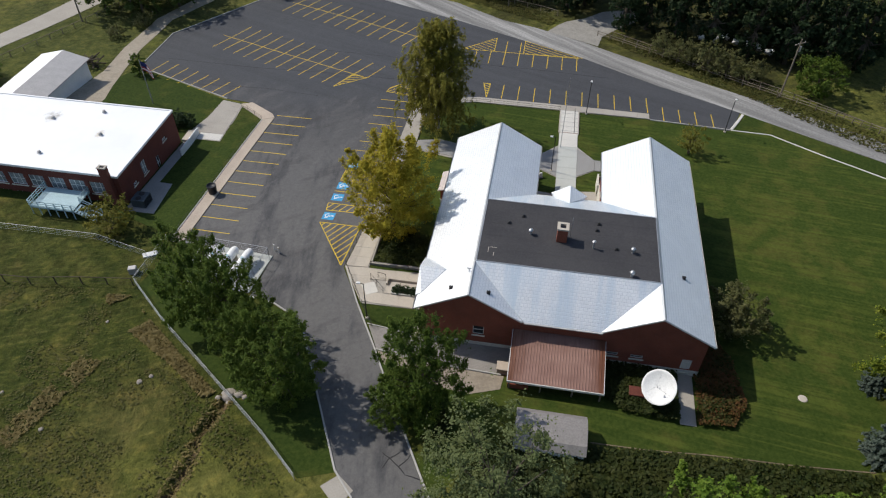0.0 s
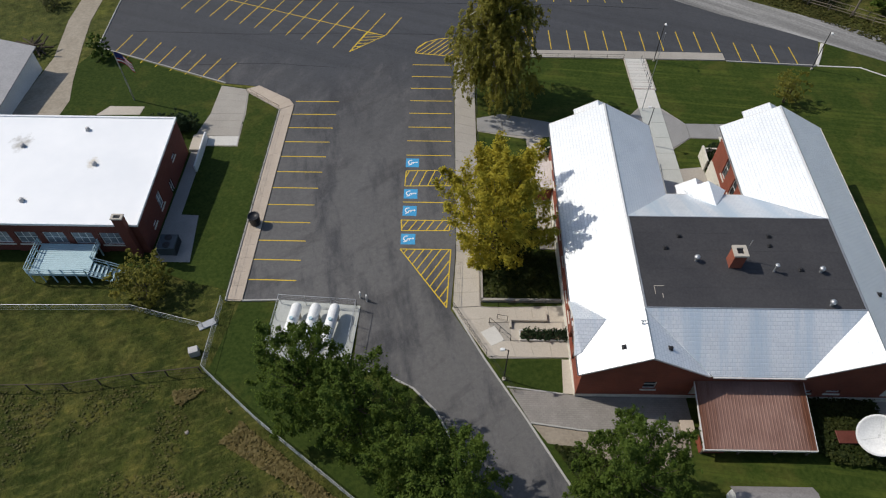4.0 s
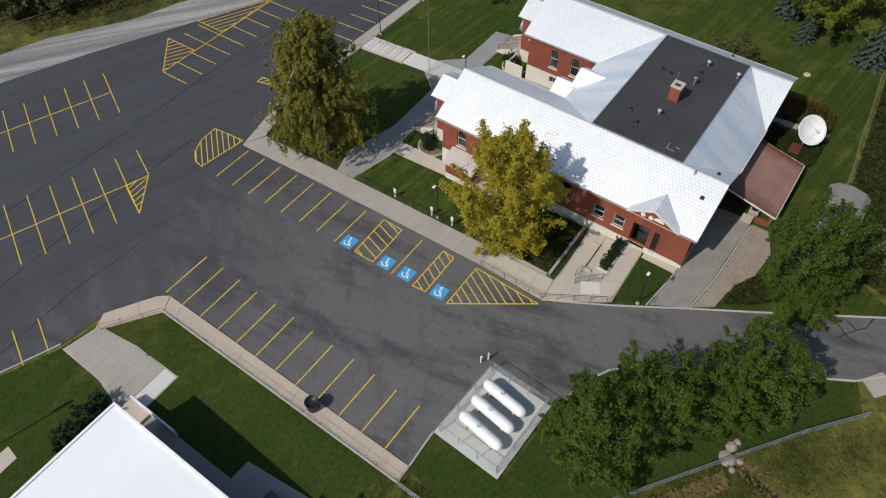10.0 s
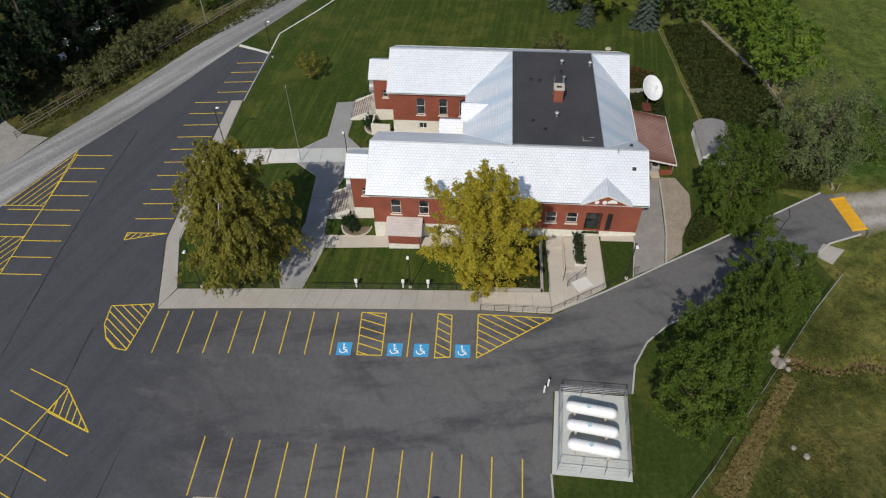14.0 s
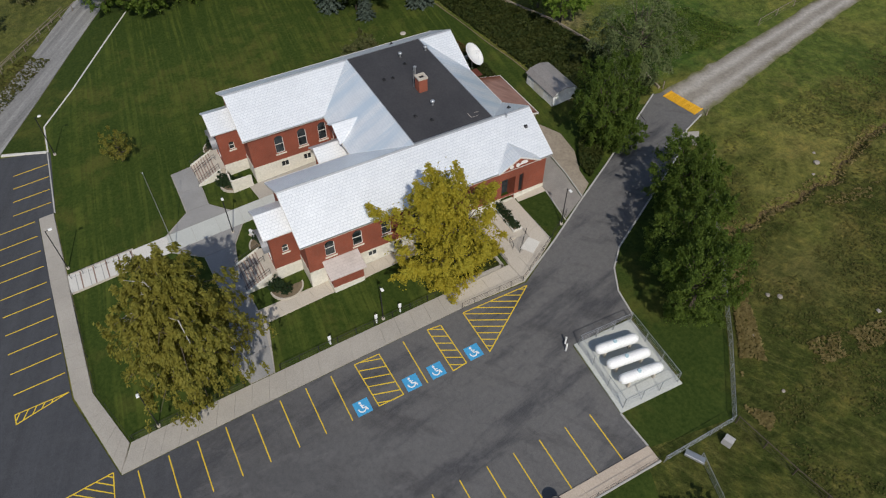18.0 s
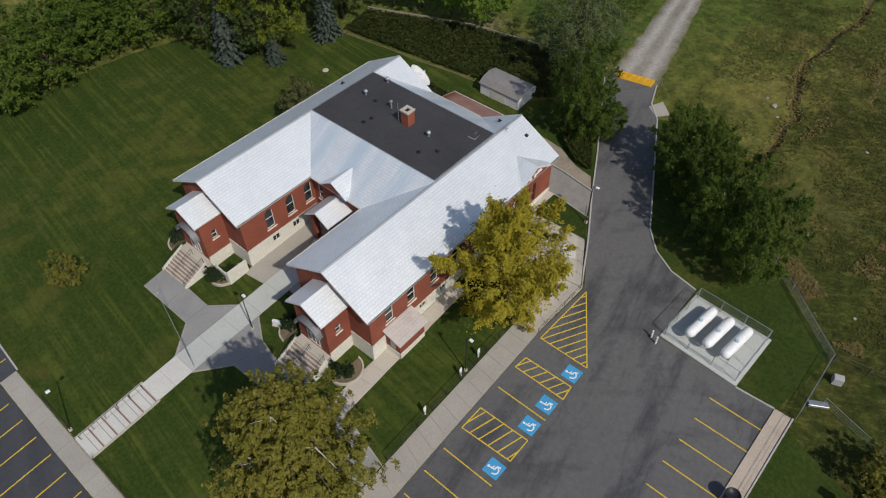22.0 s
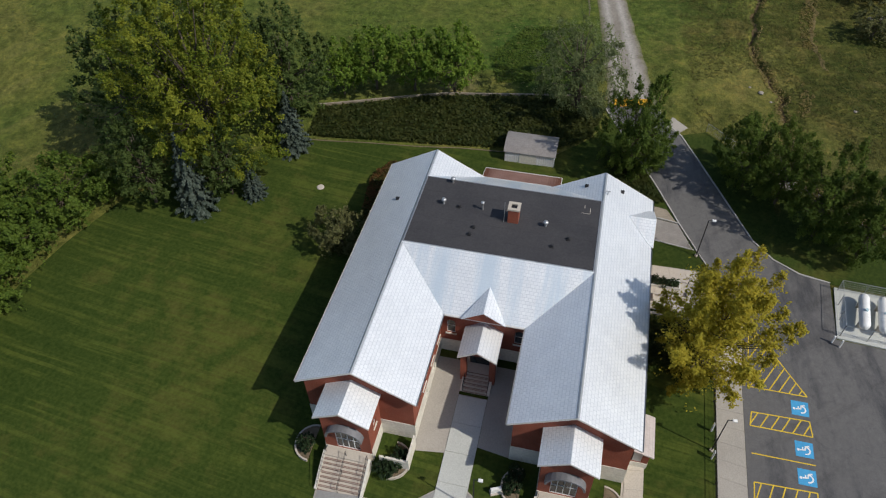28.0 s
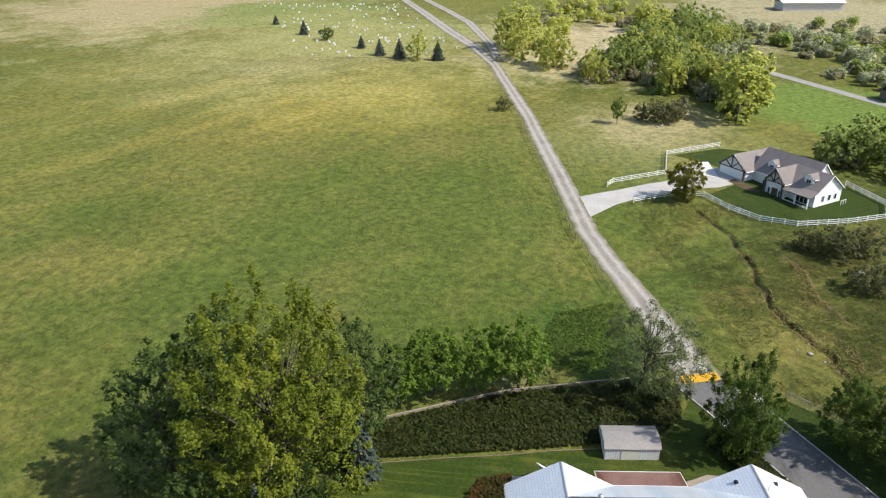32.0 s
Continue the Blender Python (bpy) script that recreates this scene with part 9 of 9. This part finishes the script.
for x, y, s in ((9.3, 79.2, 1.1), (8.2, 77.6, 0.9), (-10.2, 79.0, 1.0), (-11.2, 78.2, 0.8), (17.3, 78.4, 1.0), (-2.4, 78.2, 1.0), (-2.6, 77.0, 0.9)):
    again(ball, x, y, x, s)
for i in range(5):
    again(ball, -16.1 + i * 1.0, 51.6 + 0.1 * (i % 2), i * 1.7, 0.72, 0.9, "dark shrub in the long planter by the ramp")
for x, y, s in ((-58.5, 82.5, 1.6), (-60.5, 82.2, 1.7), (-57.0, 82.8, 1.3)):
    again(ball, x, y, x, s, 1.0, "dark rounded shrub by the flat-roofed building")
spruce = stand(conifer(30, 11.5, 4.3, NEEDLE_BLUE, "blue-grey spruce at the edge of the lawn", 7000, 0.36), 34.3, 38.2, 0.0, 0.58, 0.0, 1.4)
again(spruce, 42.4, 50.9, 1.0, 0.66, 1.6)
again(spruce, 36.2, 47.3, 2.0, 0.40, 1.2)

# woods across the road
pine = broad_tree(31, 16.5, 3.5, LEAF_DARK, BARK, 4800, 0.45, "tall dark evergreen across the road", 0.02, 30, 1.0, 0.34, name="evergreen", pointed=0.6, spiky=0.15)
stand(pine, 5.0, 151)
near_pine = broad_tree(34, 17.5, 3.9, LEAF_DARK, BARK, 12000, 0.36, "dense dark evergreen beside the gravel turn-off", 0.01, 34, 1.0, 0.28, name="evergreen", pointed=0.6, spiky=0.2, full=2.4)
stand(near_pine, 0.9, 142.4)
again(near_pine, 12.6, 134.8, 1.2, 0.95)
again(near_pine, 4.6, 146.4, 2.6, 0.95)
again(near_pine, 17.4, 136.6, 4.0, 1.0)
rng = np.random.default_rng(77)
for x, y, s in ((22.5, 133, 0.95), (29, 130.5, 1.0), (36, 127.5, 0.95), (42.5, 126, 1.1), (49, 124.5, 1.0), (55, 126, 1.05), (25, 141, 1.1), (33, 137, 1.15), (41, 134.5, 1.2), (49, 133, 1.15), (14, 147, 1.0), (-9, 149, 0.85), (60, 131, 1.0), (45.5, 140, 1.2), (37, 144, 1.2), (55, 137, 1.2)):
    again(pine, x, y, x * 1.7, s, rng.uniform(0.9, 1.2))
brush = broad_tree(24, 4.6, 3.0, LEAF_BRUSH, BARK, 3500, 0.27, "rough olive-brown roadside bush", 0.02, 18, 1.0, 0.38, name="bush", category="bush", stems=3)
stand(brush, 27.5, 121)
for x, y, s in ((31, 119.5, 0.9), (23, 123, 0.85), (35, 117.8, 0.8), (20, 126, 0.8), (58, 112, 0.9), (66, 104, 1.0), (74, 96, 0.9), (-16, 148, 0.8), (-22, 151, 0.7), (70, 112, 1.2), (-83, 118, 0.6), (-86, 112, 0.5), (-6.5, 146.0, 1.0), (-10.5, 148.5, 1.25), (-14.5, 146.8, 1.1), (-13, 152, 1.3), (-18.5, 150.5, 1.3), (-8, 153, 1.0), (-23, 155, 1.4)):
    again(brush, x, y, x, s)
again(hedge_tree, 45.2, 114.0, 2.0, 0.8, 1.0, "round green tree across the road")
nw = broad_tree(25, 11.5, 5.8, LEAF_DULL, BARK, 6000, 0.45, "large grey-green tree at the far corner of the lot", 0.12, 26, 1.0, 0.33)
stand(nw, -87, 124.5)
for x, y, s in ((-81.0, 129.0, 0.95), (-92.5, 133, 1.0), (-86, 138, 1.05), (-95, 124, 0.95), (-96, 144, 1.1), (-64.6, 141.6, 0.62), (-84, 147, 0.9), (-100, 92, 0.35), (-97, 90.5, 0.35)):
    again(nw, x, y, x, s)

# pasture, far slope and cemetery
for x, y, s in ((-45, -14.5, 1.15), (-50, -15.5, 1.1), (-41, -17, 0.8), (-44, -2, 1.0), (-48, -4.5, 0.8), (10.6, -108, 0.75), (-32.5, -96, 1.25), (-36.5, -95, 1.1), (-29, -98, 0.9)):
    again(brush, x, y, x, s)
stand(broad_tree(33, 9.0, 3.4, LEAF_OLIVE, BARK, 15000, 0.27, "leafy olive-green tree beside the white fence", 0.05, 24, 1.0, 0.28, droop=0.6), -24.4, -39.2)
again(lime, -21, -94.5, 0.5, 0.45, 1.7)
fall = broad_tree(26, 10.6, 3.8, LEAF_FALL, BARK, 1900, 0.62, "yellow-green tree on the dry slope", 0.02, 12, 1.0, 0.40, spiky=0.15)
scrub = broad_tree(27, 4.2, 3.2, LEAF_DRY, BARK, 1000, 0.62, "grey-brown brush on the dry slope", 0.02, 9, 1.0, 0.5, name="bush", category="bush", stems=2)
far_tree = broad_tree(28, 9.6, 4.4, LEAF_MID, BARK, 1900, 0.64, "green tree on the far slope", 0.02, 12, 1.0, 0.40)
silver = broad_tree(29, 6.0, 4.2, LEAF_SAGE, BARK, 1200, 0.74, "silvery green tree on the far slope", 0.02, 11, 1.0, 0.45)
stand(fall, 2.5, -185)
stand(scrub, -40, -100)
stand(far_tree, -60, -112)
stand(silver, -88, -185)
for x, y, t, s in ((0.0, -176, 1.0, 1.2), (4, -196, 2.0, 1.6), (-3, -200, 2.6, 1.5), (-11, -166, 3.0, 1.0), (-14, -163, 4.0, 1.1), (-8, -170, 0.3, 1.1), (-24, -140, 5.0, 0.8), (-21, -146, 5.5, 0.65), (-22, -151, 0.7, 0.9), (-7.5, -160, 1.9, 0.85), (6.0, -208, 2.2, 1.1)):
    again(fall, x, y, t, s)
again(fall, -55.6, -96.5, 2.0, 1.75, 0.95, "large bright yellow-green tree behind the white house")
again(far_tree, -65, -120, 2.0, 1.35)
again(far_tree, -57, -106, 3.0, 1.2)
BAND = [(-18, -152), (-36, -128), (-54, -106), (-62, -98), (-66, -112), (-72, -144), (-84, -180), (-96, -235), (-60, -250), (-44, -200), (-30, -172)]
BEYOND = [(-92, -180), (-104, -146), (-118, -118), (-150, -95), (-200, -190), (-165, -245), (-112, -245)]
BY_HOUSE = [(-64, -62), (-70, -76), (-100, -66), (-96, -40), (-74, -44)]
TOP = [(-10, -205), (-30, -230), (-70, -262), (-95, -300), (-40, -330), (-5, -260)]
for i, (x, y) in enumerate(scatter(BAND, 95, rng)):
    kinds = (fall, scrub, far_tree, fall, silver, far_tree)
    pick = noise.noise((x * 0.045, y * 0.045, 3.0)) * 4.0 + rng.uniform(0, 2.0) + 2.5
    again(kinds[int(pick) % len(kinds)], x, y, i * 0.9, rng.uniform(0.6, 1.25))
for i, (x, y) in enumerate(scatter(BY_HOUSE, 20, rng)):
    again((far_tree, scrub, far_tree)[i % 3], x, y, i * 0.9, rng.uniform(0.6, 1.1))


def far_wood(places, leaf, label, seed, leaves=330, size=0.95, tall=7.0, wide=3.8):
    """Distant crowns that nobody could count, as one mass of leaves."""
    r = np.random.default_rng(seed)
    pts, nor = [], []
    for x, y in places:
        q = r.uniform(0.6, 1.3)
        for lobe in range(5):
            c = np.array((x + r.normal(0, wide * 0.4) * q, y + r.normal(0, wide * 0.4) * q, lz(x, y) + tall * q * r.uniform(0.2, 0.75)))
            d = r.normal(0, 1, (leaves // 5, 3))
            d /= np.linalg.norm(d, axis=1)[:, None]
            pts.append(c + d * wide * q * 0.55 * r.uniform(0.6, 1.05, (len(d), 1)))
            nor.append(d * 0.6 + np.array((0, 0, 0.7)))
    ob = leaf_mesh("far_wood", np.concatenate(pts), np.concatenate(nor), size, leaf, None, r)
    return tagged(ob, label, "woods", kind="stuff")


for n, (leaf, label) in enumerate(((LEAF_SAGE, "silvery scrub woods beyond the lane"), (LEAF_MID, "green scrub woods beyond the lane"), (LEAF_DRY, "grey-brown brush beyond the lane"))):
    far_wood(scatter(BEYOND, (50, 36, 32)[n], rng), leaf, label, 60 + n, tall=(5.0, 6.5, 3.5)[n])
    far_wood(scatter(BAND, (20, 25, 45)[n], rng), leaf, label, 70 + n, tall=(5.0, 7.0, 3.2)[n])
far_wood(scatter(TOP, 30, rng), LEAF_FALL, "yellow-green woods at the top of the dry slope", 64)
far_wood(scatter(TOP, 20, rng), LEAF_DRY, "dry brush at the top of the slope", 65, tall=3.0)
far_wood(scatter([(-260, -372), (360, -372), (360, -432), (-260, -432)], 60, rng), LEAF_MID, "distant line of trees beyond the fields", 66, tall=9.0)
far_wood(scatter([(-125, 162), (130, 162), (130, 230), (-125, 230)], 60, rng), LEAF_DARK, "distant dark trees across the road", 67, 700, 0.9, 13.0, 5.0)
for x, y, s in ((97.8, -234, 0.62), (66.5, -202, 0.5), (57, -187, 0.62), (48.5, -182, 0.72), (33, -178, 0.7), (118, -262, 0.45)):
    again(spruce, x, y, x, s, 0.95, "blue-grey spruce by the cemetery fence")
again(hedge_tree, 84.5, -220, 1.0, 0.62)
again(fall, 41, -178, 1.0, 0.95, 1.0, "golden-yellow tree by the cemetery")


def cover(name, poly, n, size, h, material, label, category, seed, stretch=1.0, lumps=True, patchy=0.0, lift=1.0):
    """Low foliage over an outline, as one mass."""
    r = np.random.default_rng(seed)
    p = scatter(poly, n, r)
    z = land(p[:, 0], p[:, 1])
    if patchy:
        f = np.array([noise.noise((x * 0.06, y * 0.06, seed)) + 0.5 * noise.noise((x * 0.3, y * 0.3, seed + 9)) for x, y in p])
        p, z = p[f > patchy], z[f > patchy]
        n = len(p)
    if lumps:
        lump = np.array([0.5 + 0.5 * noise.noise((x * 0.7, y * 0.7, seed)) for x, y in p])
        hh = h * (0.35 + 0.9 * np.clip(lump, 0, 1)) * r.uniform(0.5, 1, n)
    else:
        hh = h * r.uniform(0.2, 1, n)
    c = np.stack([p[:, 0], p[:, 1], z + hh], 1)
    ob = leaf_mesh(name, c, np.tile((0, 0, lift), (n, 1)), size, material, None, r, stretch)
    return tagged(ob, label, category, kind="stuff")


cover("ground_cover", [(33, 35.6), (17.5, 34.6), (6.6, 33.8), (-0.8, 32.8), (-5, 29.5), (-6.2, 23.6), (-2.2, 22.0), (8.8, 23.7), (16.5, 24.9), (24, 27.1), (33.5, 30)], 17000, 0.36, 0.75, COVER, "dense dark-green creeping ground cover on the slope", "ground cover", 40)
cover("shrub_bed", [(8.2, 45.0), (8.0, 40), (9.6, 38.6), (15.2, 38.4), (15.5, 45.0)], 4200, 0.26, 0.9, COVER, "dark leafy bed behind the building", "shrub bed", 41)
cover("shrub_bed", [(17.3, 45.0), (17.0, 38.4), (20.5, 38.8), (22.3, 42.0), (21.6, 48), (18.0, 56), (18.0, 45)], 4200, 0.26, 0.9, COVER_RED, "reddening leafy bed beside the rear walk", "shrub bed", 42)
cover("hedge", [(-14.6, 39.8), (-12.0, 39.6), (-9.2, 37.8), (-6.5, 33.2), (-8.6, 31.4), (-12.8, 36.8)], 3600, 0.28, 1.3, COVER, "dark green spreading hedge beside the driveway", "hedge", 43)
cover("planting_bed", [(-20.1, 62.4), (-20.1, 56.2), (-12.4, 56.2), (-12.4, 62.6)], 2600, 0.24, 0.6, COVER, "dark planting bed under the golden tree", "planting bed", 44)
cover("rough_grass", [(-95, 43), (-48, 46), (-40, 40), (-32, 34), (-22, 26), (-18, 22), (-16, 0), (-9, -36), (-28, -44), (-60, -20), (-95, -10)], 60000, 0.19, 0.15, TUFT_DULL, "rough tussocks of green and straw-coloured pasture grass", "grass", 45, 1.2, True, -0.12, 1.6)
cover("rough_grass", [(-1, 20), (38, 28), (60, 40), (75, 60), (140, 30), (120, -120), (12, -120), (2, -45)], 22000, 0.30, 0.14, TUFT, "rough tussocks of green and straw-coloured pasture grass", "grass", 46, 1.2, True, 0.08, 2.4)
bank = [(x - 0.95, y) for x, y in GULLY] + [(x + 0.95, y) for x, y in GULLY][::-1]
cover("gully_grass", bank, 2300, 0.22, 0.26, TUFT_TAN, "tall dry tan grass along the gully", "grass", 49, 1.5, True, -0.1, 1.0)
cover("fence_weeds", [(-51, 44.9), (-46.6, 45.4), (-41, 41.0), (-33, 35.0), (-28, 31.6), (-29, 30.6), (-36, 35.6), (-43, 39.6), (-51, 43.6)], 4200, 0.24, 0.28, TUFT_TAN, "dry brown weeds along the fence", "weeds", 50, 1.5, True, -0.05, 1.0)
cover("dry_grass_streak", [(-45.5, 43), (-43.5, 42), (-44.5, 34), (-47, 24), (-49, 25), (-47, 35)], 1500, 0.24, 0.22, TUFT_TAN, "streak of dry tan grass in the pasture", "grass", 51, 1.5, True, -0.1, 1.0)
cover("dry_grass_streak", [(-33, 20), (-31.5, 20), (-33.5, 8), (-34, -6), (-36.5, -16), (-38, -15), (-36, -4), (-36, 8)], 900, 0.24, 0.22, TUFT_TAN, "streak of dry tan grass in the pasture", "grass", 52, 1.5, True, -0.1, 1.0)
cover("roadside_weeds", [(-24, 145), (-9, 138), (-2.0, 134.6), (-0.6, 137.2), (-4, 141), (-22, 149)], 1700, 0.32, 0.40, TUFT_DULL, "dry roadside weeds along the gravel road", "weeds", 53)
cover("roadside_weeds", [(9, 129.6), (34, 110.5), (52, 95), (56, 99), (36, 116), (12, 132.6)], 4000, 0.34, 0.32, TUFT_DULL, "dry roadside weeds along the gravel road", "weeds", 47)
cover("pasture_clover", [(-0.6, 17.8), (9.6, 20.4), (12, 14), (7.9, 5.7), (-1.6, 2.2), (-2.2, 9)], 4200, 0.26, 0.26, LEAF_GREEN, "patch of fresh green growth in the pasture", "clover", 48)

# stones
for i, (x, y, s) in enumerate(((-29.4, 33.6, 0.8), (-28.3, 33.7, 0.5), (-30.2, 32.9, 0.3), (-29.0, 32.6, 0.3), (-27.6, 33.4, 0.3), (-45.3, 26.5, 0.25), (-47, 41, 0.2), (-41, 39, 0.25), (-27, 15.7, 0.4), (-28.2, 17.5, 0.2), (-25.6, 14.6, 0.2), (-39, 33.5, 0.3), (-38.2, 34.4, 0.25), (-52, 30, 0.2), (-39.3, 17, 0.25), (-33, -92, 0.6), (-31.6, -91, 0.5), (-45, -8, 0.5), (-46.4, -8.6, 0.6))):
    r = np.random.default_rng(100 + i)
    st = thing("rock", "pale weathered stone in the pasture", "rock", "stones in the pasture")
    bm = bmesh.new()
    bmesh.ops.create_icosphere(bm, subdivisions=2, radius=s)
    for v in bm.verts:
        v.co *= 1 + 0.28 * noise.noise(v.co * 2 / s + Vector((i, 0, 0)))
        v.co.z *= 0.5
    me = bpy.data.meshes.new("boulder")
    bm.to_mesh(me)
    bm.free()
    me.materials.append(ROCK)
    o = new("boulder", me)
    o.parent = st
    st.matrix_basis = pose(x, y, lz(x, y) + s * 0.2, 0, 0, i * 40)
stones = Shape()
r = np.random.default_rng(9)
for x, y in scatter([(88, -184), (36, -184), (22, -186), (34, -235), (62, -340), (150, -340), (112, -250)], 150, r):
    w, h = r.uniform(0.25, 0.5), r.uniform(0.5, 1.0)
    stones.bevel_box(x - w, x + w, y - 0.12, y + 0.12, lz(x, y) - 0.1, lz(x, y) + h, 0.06)
tagged(stones.made("gravestones", WHITE), "scattered pale gravestones on the cemetery grass", "gravestones", kind="stuff")
